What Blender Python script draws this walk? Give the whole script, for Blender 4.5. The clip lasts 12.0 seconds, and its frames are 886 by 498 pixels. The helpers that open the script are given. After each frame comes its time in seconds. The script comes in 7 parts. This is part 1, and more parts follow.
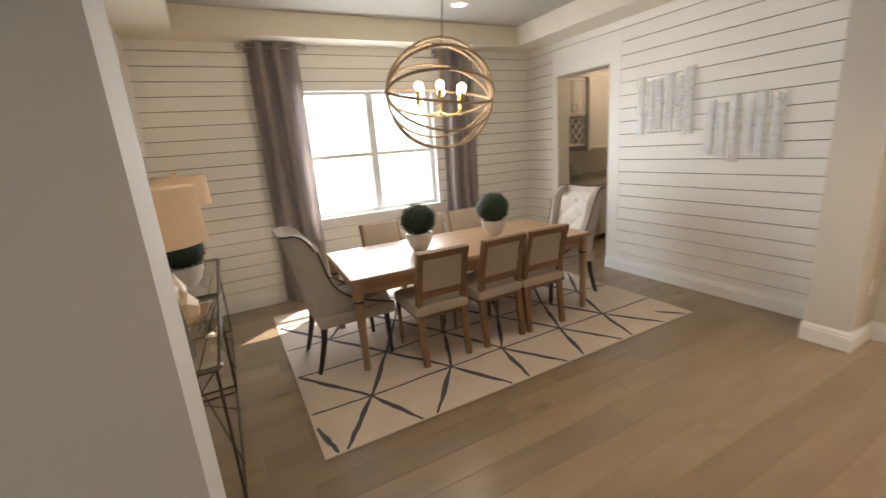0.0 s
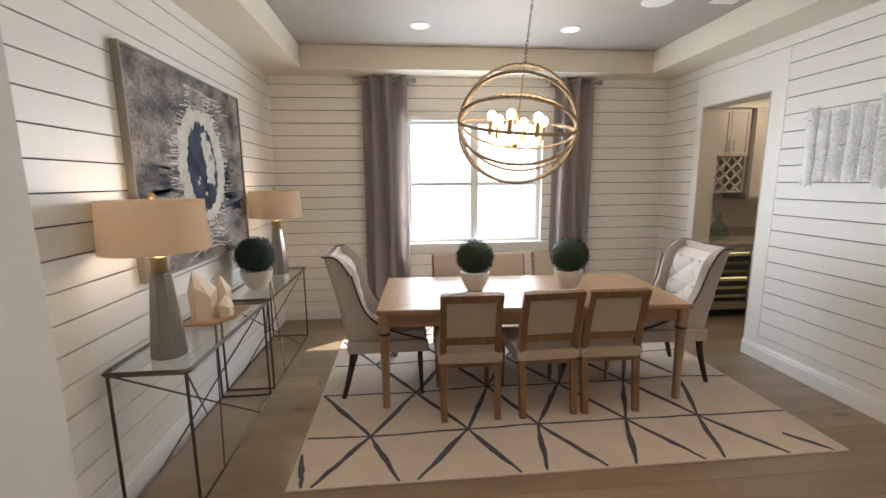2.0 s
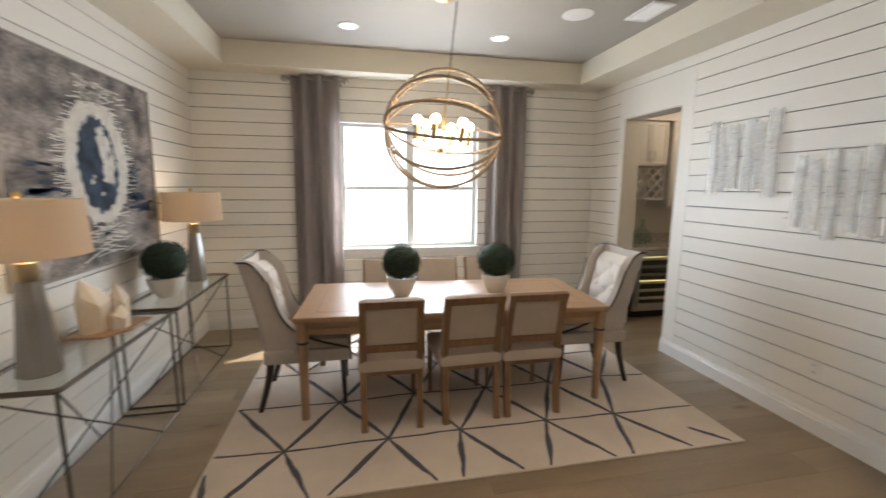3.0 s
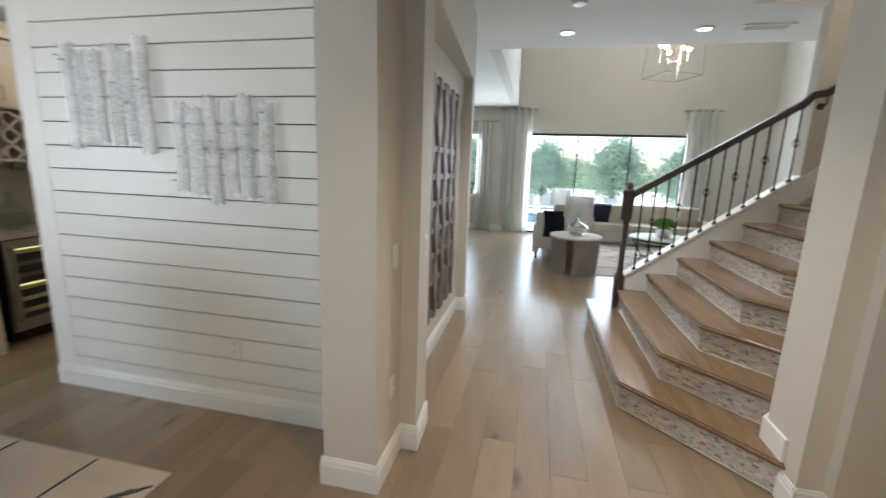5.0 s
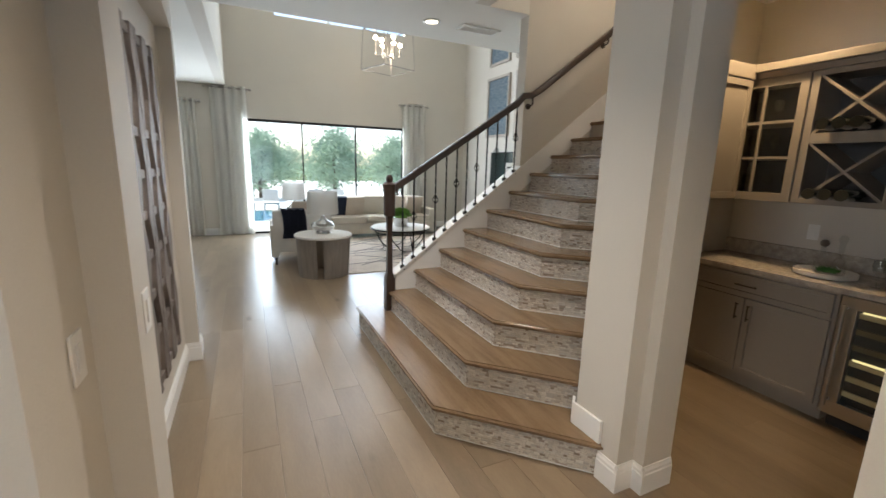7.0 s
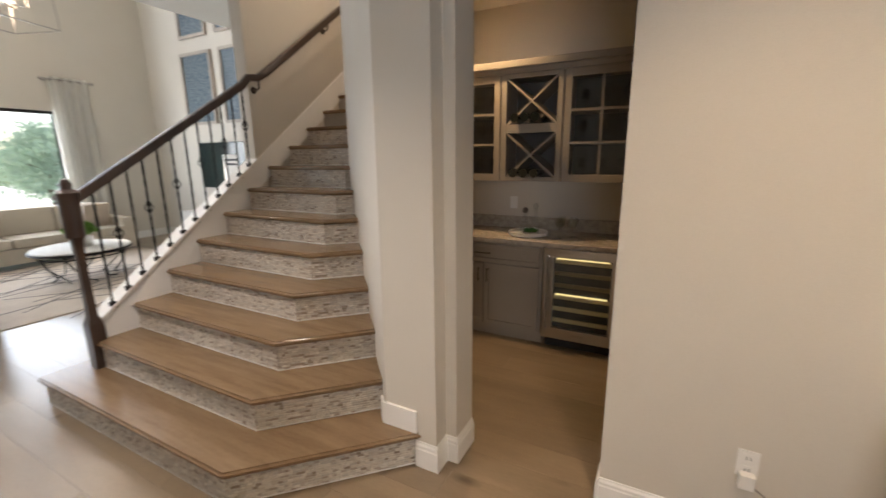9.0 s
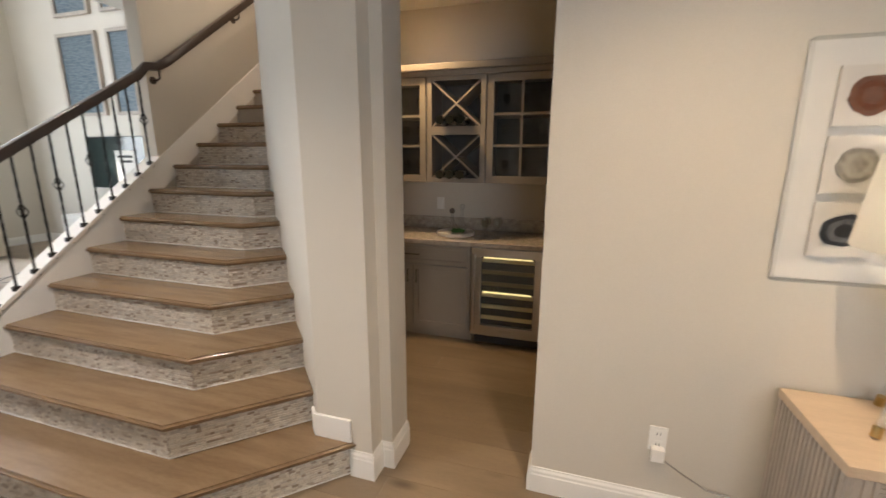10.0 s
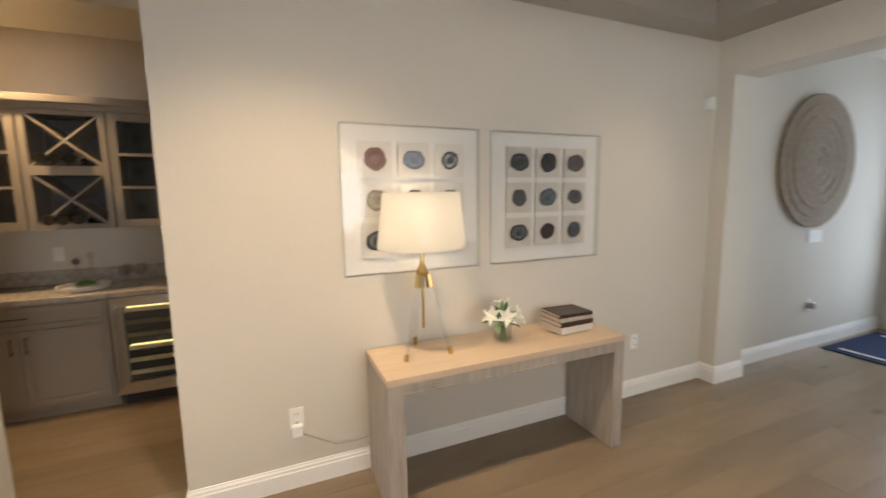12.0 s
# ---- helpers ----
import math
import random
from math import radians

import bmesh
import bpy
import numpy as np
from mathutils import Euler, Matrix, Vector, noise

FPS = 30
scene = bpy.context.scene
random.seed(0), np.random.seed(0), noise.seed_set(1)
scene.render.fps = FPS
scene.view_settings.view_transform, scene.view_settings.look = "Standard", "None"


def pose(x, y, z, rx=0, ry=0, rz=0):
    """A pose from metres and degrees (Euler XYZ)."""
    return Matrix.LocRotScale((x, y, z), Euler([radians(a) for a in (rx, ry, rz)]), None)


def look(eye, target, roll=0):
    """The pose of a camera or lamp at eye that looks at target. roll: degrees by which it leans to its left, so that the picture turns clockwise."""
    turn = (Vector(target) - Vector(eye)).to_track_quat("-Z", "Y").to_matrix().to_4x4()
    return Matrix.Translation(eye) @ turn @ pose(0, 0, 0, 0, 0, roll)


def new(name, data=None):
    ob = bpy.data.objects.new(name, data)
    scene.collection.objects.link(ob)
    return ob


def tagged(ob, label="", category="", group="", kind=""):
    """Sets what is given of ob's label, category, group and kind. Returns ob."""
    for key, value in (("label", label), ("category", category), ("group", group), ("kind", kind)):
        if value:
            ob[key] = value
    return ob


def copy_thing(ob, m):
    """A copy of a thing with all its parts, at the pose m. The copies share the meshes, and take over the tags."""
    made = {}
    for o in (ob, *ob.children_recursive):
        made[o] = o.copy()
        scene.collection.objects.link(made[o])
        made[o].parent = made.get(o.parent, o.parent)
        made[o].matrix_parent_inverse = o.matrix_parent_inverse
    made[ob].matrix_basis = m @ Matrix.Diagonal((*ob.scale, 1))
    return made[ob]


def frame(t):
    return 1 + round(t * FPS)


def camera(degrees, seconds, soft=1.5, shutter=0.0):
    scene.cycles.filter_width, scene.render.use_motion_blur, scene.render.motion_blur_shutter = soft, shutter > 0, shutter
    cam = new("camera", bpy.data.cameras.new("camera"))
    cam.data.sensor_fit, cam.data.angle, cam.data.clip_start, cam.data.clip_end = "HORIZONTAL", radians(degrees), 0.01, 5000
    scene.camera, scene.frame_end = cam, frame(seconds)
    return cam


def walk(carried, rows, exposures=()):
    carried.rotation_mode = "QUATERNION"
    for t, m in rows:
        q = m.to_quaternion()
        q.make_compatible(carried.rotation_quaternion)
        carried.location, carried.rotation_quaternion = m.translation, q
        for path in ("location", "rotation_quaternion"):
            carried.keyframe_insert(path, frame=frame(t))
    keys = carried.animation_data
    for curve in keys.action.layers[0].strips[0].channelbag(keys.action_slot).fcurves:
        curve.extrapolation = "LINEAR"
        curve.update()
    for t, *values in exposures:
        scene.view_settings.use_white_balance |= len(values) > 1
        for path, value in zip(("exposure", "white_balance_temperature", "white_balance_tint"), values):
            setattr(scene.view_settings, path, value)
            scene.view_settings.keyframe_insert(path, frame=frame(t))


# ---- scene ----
cam = camera(93.7, 12.0, shutter=0.4)
PATH = [
    (0, (0.886, 0.112, 1.657), (1.77, 1.838, 1.169), -4.5),
    (0.5, (1.13, 0.041, 1.654), (1.691, 1.903, 1.186), -2.3),
    (1, (1.371, 0.047, 1.65), (1.868, 1.951, 1.291), -2.8),
    (1.5, (1.577, 0.107, 1.662), (1.899, 2.059, 1.372), -3.3),
    (2, (1.794, 0.144, 1.644), (1.973, 2.109, 1.321), -0.5),
    (2.5, (1.927, 0.143, 1.64), (2.101, 2.106, 1.304), -0.6),
    (3, (2.019, 0.156, 1.634), (2.416, 2.093, 1.335), 0.4),
    (3.5, (2.155, 0.198, 1.623), (3.115, 1.924, 1.307), 2.0),
    (3.7, (2.238, 0.241, 1.599), (3.441, 1.808, 1.286), 1.8),
    (5.3, (3.115, 0.605, 1.553), (5.069, 0.815, 1.181), 1.2),
    (5.5, (3.195, 0.655, 1.555), (5.161, 0.751, 1.198), 0.3),
    (6, (3.352, 0.726, 1.578), (5.31, 0.625, 1.185), 0.3),
    (6.5, (3.587, 0.745, 1.546), (5.496, 0.256, 1.193), 1.4),
    (6.7, (3.645, 0.77, 1.55), (5.497, 0.105, 1.182), 1.7),
    (8.3, (4.04, 0.928, 1.566), (5.546, -0.325, 1.165), -2.3),
    (8.5, (4.044, 0.896, 1.565), (5.414, -0.502, 1.158), -2.2),
    (9, (4.078, 0.862, 1.578), (4.991, -0.865, 1.149), -0.6),
    (9.5, (4.109, 0.857, 1.582), (4.837, -0.952, 1.137), -0.1),
    (10, (4.111, 0.864, 1.59), (4.693, -1.0, 1.158), 0.2),
    (10.5, (4.007, 0.901, 1.599), (4.222, -1.047, 1.202), 0.7),
    (11, (3.852, 0.982, 1.6), (3.761, -0.983, 1.235), 0.1),
    (11.5, (3.744, 1.158, 1.612), (3.365, -0.773, 1.261), 1.0),
    (12, (3.789, 1.343, 1.594), (3.002, -0.479, 1.334), -0.8),
]
walk(cam, [(t, look(eye, target, roll)) for t, eye, target, roll in PATH], [(0.0, 1.28, 7200, 16), (1.0, 1.32, 6800, 15), (2.0, 1.25, 6650, 15), (3.0, 1.22, 6700, 14), (3.7, 1.2, 6150, 10), (6.5, 1.15, 6300, 11), (8.3, 1.15, 6750, 15), (9.0, 1.2, 6900, 17), (10.0, 1.38, 6750, 15), (11.0, 1.6, 6350, 11), (12.0, 1.62, 6950, 14)])

# ---- world, sun, large lights ----
world = bpy.data.worlds.new("sky")
scene.world = world
world.use_nodes = True
wn = world.node_tree
sky = wn.nodes.new("ShaderNodeTexSky")
sky.sky_type, sky.sun_disc = "NISHITA", False
sky.sun_elevation, sky.sun_rotation = radians(50.7), radians(51.3)
wn.links.new(sky.outputs[0], wn.nodes["Background"].inputs[0])
wn.nodes["Background"].inputs[1].default_value = 0.15


def lamp(name, kind, m, energy, colour=(1, 1, 1), **more):
    data = bpy.data.lights.new(name, kind)
    data.energy, data.color = energy * (1 if kind == "SUN" else 0.42), colour
    if kind == "AREA":
        data.shape, data.size, data.size_y = "RECTANGLE", more["w"], more["h"]
    if kind == "SPOT":
        data.spot_size, data.spot_blend, data.shadow_soft_size = radians(more["cone"]), 0.9, 0.05
    if kind == "POINT":
        data.shadow_soft_size = more["r"]
    if kind == "SUN":
        data.angle = radians(0.5)
    ob = new(name, data)
    ob.matrix_world = m
    return ob


WARM, BULB, DAY = (1, 0.76, 0.5), (1, 0.84, 0.64), (0.73, 0.87, 1)
lamp("sun", "SUN", look((15, 12, 23.5), (0, 0, 0)), 4.5, (1, 0.96, 0.9))
lamp("dining_window_light", "AREA", pose(2.65, 5.16, 1.62, -90, 0, 0), 68, DAY, w=1.55, h=1.4)
lamp("slider_light", "AREA", pose(13.66, -0.95, 1.3, 0, 90, 0), 240, DAY, w=2.3, h=3.5)
lamp("clerestory_light", "AREA", pose(13.66, -1.6, 4.9, 0, 75, 0), 55, DAY, w=0.6, h=3.2)
lamp("kitchen_window_light", "AREA", pose(13.66, 3.0, 1.65, 0, 90, 0), 60, DAY, w=1.4, h=2.0)
lamp("front_door_light", "AREA", pose(-2.55, 0.1, 1.4, 0, -90, 0), 20, (0.62, 0.79, 1), w=2.2, h=1.4)

# ---- materials ----


def material(name, colour, rough=0.5, metal=0.0, other=None, scale=6.0, detail=6.0, amount=0.5, bump=0.0, bump_scale=60.0, stretch=(1, 1, 1), island=0.0, coat=0.0, fine=0.06, space="Object", spread=None):
    """A surface with two scales of variation: broad blotches from colour to other, and fine grain."""
    m = bpy.data.materials.new(name)
    m.use_nodes = True
    t = m.node_tree
    n, l = t.nodes, t.links
    b = n["Principled BSDF"]
    b.inputs["Roughness"].default_value, b.inputs["Metallic"].default_value = rough, metal
    b.inputs["Coat Weight"].default_value = coat
    other = other or tuple(c * 0.93 for c in colour)
    tc, mp = n.new("ShaderNodeTexCoord"), n.new("ShaderNodeMapping")
    mp.inputs["Scale"].default_value = stretch
    l.new(tc.outputs["Object"] if space != "Generated" else tc.outputs["Generated"], mp.inputs["Vector"])
    vec = mp.outputs[0]
    if spread:
        oi, add = n.new("ShaderNodeObjectInfo"), n.new("ShaderNodeVectorMath")
        mul = n.new("ShaderNodeMath")
        mul.operation, mul.inputs[1].default_value = "MULTIPLY", spread
        l.new(oi.outputs["Random"], mul.inputs[0])
        l.new(mp.outputs[0], add.inputs[0])
        l.new(mul.outputs[0], add.inputs[1])
        vec = add.outputs[0]
    broad, grain = n.new("ShaderNodeTexNoise"), n.new("ShaderNodeTexNoise")
    for node, s, d in ((broad, scale, detail), (grain, bump_scale, 4)):
        node.inputs["Scale"].default_value, node.inputs["Detail"].default_value = s, d
        l.new(vec, node.inputs["Vector"])
    ramp = n.new("ShaderNodeValToRGB")
    ramp.color_ramp.elements[0].position, ramp.color_ramp.elements[1].position = 0.5 - amount * 0.5, 0.5 + amount * 0.5
    ramp.color_ramp.elements[0].color, ramp.color_ramp.elements[1].color = (*other, 1), (*colour, 1)
    l.new(broad.outputs[0], ramp.inputs[0])
    hue = n.new("ShaderNodeHueSaturation")
    l.new(ramp.outputs[0], hue.inputs["Color"])
    val = n.new("ShaderNodeMath")
    val.operation, val.inputs[1].default_value, val.inputs[2].default_value = "MULTIPLY_ADD", fine * 4, 1 - fine * 2
    l.new(grain.outputs[0], val.inputs[0])
    last = val.outputs[0]
    if island:
        oi = n.new("ShaderNodeObjectInfo")
        geo = n.new("ShaderNodeNewGeometry")
        for out in (oi.outputs["Random"], geo.outputs["Random Per Island"]):
            more = n.new("ShaderNodeMath")
            more.operation, more.inputs[1].default_value = "MULTIPLY_ADD", island
            l.new(out, more.inputs[0])
            l.new(last, more.inputs[2])
            last = more.outputs[0]
    l.new(last, hue.inputs["Value"])
    l.new(hue.outputs[0], b.inputs["Base Color"])
    if bump:
        bm_ = n.new("ShaderNodeBump")
        bm_.inputs["Strength"].default_value, bm_.inputs["Distance"].default_value = bump, 0.01
        l.new(grain.outputs[0], bm_.inputs["Height"])
        l.new(bm_.outputs[0], b.inputs["Normal"])
    return m


def glow(name, colour, strength):
    m = bpy.data.materials.new(name)
    m.use_nodes = True
    b = m.node_tree.nodes["Principled BSDF"]
    b.inputs["Base Color"].default_value = (*colour, 1)
    b.inputs["Emission Color"].default_value, b.inputs["Emission Strength"].default_value = (*colour, 1), strength
    return m


def glass(name, colour=(1, 1, 1), rough=0.0, ior=1.45, alpha=0.0):
    """Clear glass: mostly transparent, with a thin mirror gloss by Fresnel."""
    m = bpy.data.materials.new(name)
    m.use_nodes = True
    t = m.node_tree
    n, l = t.nodes, t.links
    n.remove(n["Principled BSDF"])
    clear, gloss, mix, fr = n.new("ShaderNodeBsdfTransparent"), n.new("ShaderNodeBsdfGlossy"), n.new("ShaderNodeMixShader"), n.new("ShaderNodeLayerWeight")
    clear.inputs[0].default_value = (*colour, 1)
    gloss.inputs["Roughness"].default_value = rough
    fr.inputs[0].default_value = 0.5
    power, low = n.new("ShaderNodeMath"), n.new("ShaderNodeMath")
    power.operation, power.inputs[1].default_value = "POWER", 4.0
    low.operation, low.inputs[1].default_value, low.inputs[2].default_value = "MULTIPLY_ADD", 0.7, 0.03 * (ior / 1.45)
    l.new(fr.outputs["Facing"], power.inputs[0])
    l.new(power.outputs[0], low.inputs[0])
    l.new(low.outputs[0], mix.inputs[0])
    l.new(clear.outputs[0], mix.inputs[1])
    l.new(gloss.outputs[0], mix.inputs[2])
    l.new(mix.outputs[0], n["Material Output"].inputs[0])
    return m


def shade_cloth(name, colour, through_=0.45):
    """Woven lamp shade or curtain that lets some light through."""
    m = bpy.data.materials.new(name)
    m.use_nodes = True
    t = m.node_tree
    n, l = t.nodes, t.links
    n.remove(n["Principled BSDF"])
    tc, weave = n.new("ShaderNodeTexCoord"), n.new("ShaderNodeTexNoise")
    weave.inputs["Scale"].default_value = 300
    l.new(tc.outputs["Object"], weave.inputs[0])
    ramp = n.new("ShaderNodeValToRGB")
    ramp.color_ramp.elements[0].color = (*[c * 0.85 for c in colour], 1)
    ramp.color_ramp.elements[1].color = (*colour, 1)
    l.new(weave.outputs[0], ramp.inputs[0])
    d, s, mix = n.new("ShaderNodeBsdfDiffuse"), n.new("ShaderNodeBsdfTranslucent"), n.new("ShaderNodeMixShader")
    mix.inputs[0].default_value = through_
    for x in (d, s):
        l.new(ramp.outputs[0], x.inputs[0])
    l.new(d.outputs[0], mix.inputs[1])
    l.new(s.outputs[0], mix.inputs[2])
    l.new(mix.outputs[0], n["Material Output"].inputs[0])
    return m


M = {
    "wall": material("wall_paint", (0.63, 0.59, 0.52), 0.75, other=(0.6, 0.56, 0.495), scale=1.5, bump=0.12, bump_scale=180, fine=0.02),
    "ceiling": material("ceiling_paint", (0.78, 0.76, 0.7), 0.8, scale=1.2, bump=0.1, bump_scale=200, fine=0.02),
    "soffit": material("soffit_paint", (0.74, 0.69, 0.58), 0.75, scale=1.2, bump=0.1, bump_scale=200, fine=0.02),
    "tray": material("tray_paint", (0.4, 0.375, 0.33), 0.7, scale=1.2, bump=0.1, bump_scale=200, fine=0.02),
    "ship": material("shiplap_paint", (0.8, 0.775, 0.72), 0.42, other=(0.77, 0.745, 0.69), scale=1.0, stretch=(1, 1, 6), bump=0.04, bump_scale=40, fine=0.02, island=0.03),
    "trim": material("trim_paint", (0.84, 0.83, 0.8), 0.35, scale=2, bump=0.02, fine=0.01),
    # shade in the slits between boards is put into this near-black colour
    "gap": material("shaded_shiplap_backing", (0.03, 0.028, 0.025), 0.9),
    "oak": material("oak_plank", (0.228, 0.173, 0.115), 0.28, other=(0.158, 0.117, 0.076), scale=1.6, stretch=(1, 5, 1), amount=0.6, bump=0.05, bump_scale=26, island=0.3, fine=0.07, spread=40),
    "tread": material("stair_oak", (0.25, 0.17, 0.1), 0.19, other=(0.17, 0.11, 0.062), scale=2.5, stretch=(1, 9, 1), bump=0.08, bump_scale=30, fine=0.1),
    "glass": glass("clear_glass", (0.97, 0.99, 0.98)),
    "black": material("black_iron", (0.02, 0.017, 0.015), 0.45, 0.6, bump=0.1),
    "bronze": material("dark_bronze", (0.1, 0.08, 0.06), 0.4, 0.8, bump=0.05),
    "white_plastic": material("white_plastic", (0.82, 0.81, 0.78), 0.4, fine=0.01),
    "lens": glow("lamp_lens", (1, 0.86, 0.66), 4),
    "bright": glow("glowing_backdrop", (1, 1, 1), 1.5),
    "frame": material("window_vinyl", (0.75, 0.78, 0.78), 0.4, fine=0.01),
}



def knots(m, size=1.0):
    """Scattered dark knots in a wood surface."""
    t = m.node_tree
    n, l = t.nodes, t.links
    b = n["Principled BSDF"]
    was = b.inputs["Base Color"].links[0].from_socket
    tc, mp, vor, ramp, mix = n.new("ShaderNodeTexCoord"), n.new("ShaderNodeMapping"), n.new("ShaderNodeTexVoronoi"), n.new("ShaderNodeValToRGB"), n.new("ShaderNodeMixRGB")
    oi, add, mul = n.new("ShaderNodeObjectInfo"), n.new("ShaderNodeVectorMath"), n.new("ShaderNodeMath")
    mul.operation, mul.inputs[1].default_value = "MULTIPLY", 57.0
    l.new(oi.outputs["Random"], mul.inputs[0])
    mp.inputs["Scale"].default_value = (1.1, 3.0, 1.0)
    l.new(tc.outputs["Object"], mp.inputs[0])
    l.new(mp.outputs[0], add.inputs[0])
    l.new(mul.outputs[0], add.inputs[1])
    vor.inputs["Scale"].default_value = 1.2
    l.new(add.outputs[0], vor.inputs["Vector"])
    ramp.color_ramp.elements[0].position, ramp.color_ramp.elements[0].color = 0.03, (0.35, 0.28, 0.24, 1)
    ramp.color_ramp.elements[1].position, ramp.color_ramp.elements[1].color = 0.13, (1, 1, 1, 1)
    l.new(vor.outputs["Distance"], ramp.inputs[0])
    mix.blend_type, mix.inputs[0].default_value = "MULTIPLY", 0.75
    l.new(was, mix.inputs[1])
    l.new(ramp.outputs[0], mix.inputs[2])
    l.new(mix.outputs[0], b.inputs["Base Color"])


knots(M["oak"])

# ---- mesh helpers ----


def box(bm, x0, x1, y0, y1, z0, z1, bevel=0.0, m=None):
    made = bmesh.ops.create_cube(bm, size=1)["verts"]
    for v in made:
        v.co = Vector(((x0 + x1) / 2 + v.co.x * (x1 - x0), (y0 + y1) / 2 + v.co.y * (y1 - y0), (z0 + z1) / 2 + v.co.z * (z1 - z0)))
    if bevel:
        edges = list({e for v in made for e in v.link_edges})
        made = list({v for f in bmesh.ops.bevel(bm, geom=edges, offset=bevel, segments=2, profile=0.7, affect="EDGES")["faces"] for v in f.verts} | {v for v in made if v.is_valid})
    if m is not None:
        bmesh.ops.transform(bm, matrix=m, verts=made)
    return made


def boxes(*rows, bevel=0.0):
    bm = bmesh.new()
    for r in rows:
        box(bm, *r, bevel=bevel)
    return bm


def prism(bm, outline, z0, z1):
    """An upright prism over a plan outline."""
    low = [bm.verts.new((x, y, z0)) for x, y in outline]
    high = [bm.verts.new((x, y, z1)) for x, y in outline]
    bm.faces.new(list(reversed(low)))
    bm.faces.new(high)
    for i in range(len(outline)):
        j = (i + 1) % len(outline)
        bm.faces.new((low[i], low[j], high[j], high[i]))
    return low + high


def lathe(bm, profile, steps=32, centre=(0, 0, 0), square=False):
    """A turned body from (radius, height) pairs."""
    rings = []
    for r, z in profile:
        rings.append([bm.verts.new((centre[0] + r * math.cos(2 * math.pi * i / steps + (math.pi / 4 if square else 0)), centre[1] + r * math.sin(2 * math.pi * i / steps + (math.pi / 4 if square else 0)), centre[2] + z)) for i in range(steps)])
    for a, b in zip(rings, rings[1:]):
        for i in range(steps):
            bm.faces.new((a[i], a[(i + 1) % steps], b[(i + 1) % steps], b[i]))
    bm.faces.new(list(reversed(rings[0])))
    bm.faces.new(rings[-1])
    return rings


def bar(bm, a, b, r, r2=None, steps=8):
    """A round or (steps 4) square bar between two points."""
    a, b = Vector(a), Vector(b)
    turn = (b - a).to_track_quat("Z", "Y").to_matrix()
    r2 = r if r2 is None else r2
    rings = []
    for p, rr in ((a, r), (b, r2)):
        rings.append([bm.verts.new(p + turn @ Vector((rr * math.cos(2 * math.pi * (i + 0.5) / steps), rr * math.sin(2 * math.pi * (i + 0.5) / steps), 0))) for i in range(steps)])
    for i in range(steps):
        bm.faces.new((rings[0][i], rings[0][(i + 1) % steps], rings[1][(i + 1) % steps], rings[1][i]))
    bm.faces.new(list(reversed(rings[0])))
    bm.faces.new(rings[1])


def tube(bm, points, r, steps=8, close=False):
    """A tube along points."""
    pts = [Vector(p) for p in points]
    n = len(pts)
    rings = []
    for i, p in enumerate(pts):
        a = pts[i - 1] if (i > 0 or close) else p
        b = pts[(i + 1) % n] if (i < n - 1 or close) else p
        turn = (b - a).to_track_quat("Z", "Y").to_matrix()
        rr = r[i] if isinstance(r, (list, tuple)) else r
        rings.append([bm.verts.new(p + turn @ Vector((rr * math.cos(2 * math.pi * k / steps), rr * math.sin(2 * math.pi * k / steps), 0))) for k in range(steps)])
    for i in range(n if close else n - 1):
        a, b = rings[i], rings[(i + 1) % n]
        for k in range(steps):
            bm.faces.new((a[k], a[(k + 1) % steps], b[(k + 1) % steps], b[k]))
    if not close:
        bm.faces.new(list(reversed(rings[0])))
        bm.faces.new(rings[-1])


def grid(bm, fn, nu, nv, close_u=False):
    """A sheet of points fn(u, v), u and v from 0 to 1."""
    rows = [[bm.verts.new(fn(i / nu, j / nv)) for j in range(nv + 1)] for i in range(nu + (0 if close_u else 1))]
    for i in range(nu):
        for j in range(nv):
            a, b = rows[i], rows[(i + 1) % len(rows)]
            bm.faces.new((a[j], b[j], b[j + 1], a[j + 1]))
    return rows


def mesh_of(name, bm, mat, smooth=False):
    bmesh.ops.recalc_face_normals(bm, faces=bm.faces)
    me = bpy.data.meshes.new(name)
    bm.to_mesh(me)
    bm.free()
    for m in mat if isinstance(mat, (list, tuple)) else [mat]:
        me.materials.append(m)
    if smooth:
        me.shade_smooth()
        me.set_sharp_from_angle(angle=radians(40))
    return me


def part(name, bm, mat, parent, label="", smooth=False):
    ob = new(name, mesh_of(name, bm, mat, smooth))
    ob.parent = parent
    if label:
        tagged(ob, label)
    return ob


def thing(name, label, category, m=None, group=""):
    ob = new(name)
    ob.empty_display_size = 0.1
    ob.matrix_world = m or Matrix()
    return tagged(ob, label, category, group)


def solid(name, bm, mat, label, category="", kind="", m=None, smooth=False, group=""):
    ob = new(name, mesh_of(name, bm, mat, smooth))
    if m is not None:
        ob.matrix_world = m
    return tagged(ob, label, category, group, kind)


def structure(name, bm, mat, label, category=""):
    return solid(name, bm, mat, label, category, "structure")


# ---- structure ----
DX0, DX1, DY1 = 0.32, 5.0, 5.12
SOFFIT, CEIL, HEAD = 2.81, 3.04, 2.47
GX, GY0, GY1, GTOP = 13.7, -4.4, 1.1, 5.6

M["seam"] = material("plank_seam", (0.1, 0.072, 0.045), 0.8)
floor = structure("floor", boxes((-2.75, 13.85, -6.1, 7, -0.2, -0.012)), M["seam"], "wide-plank oak floor with a matt grey-brown finish", "floor")

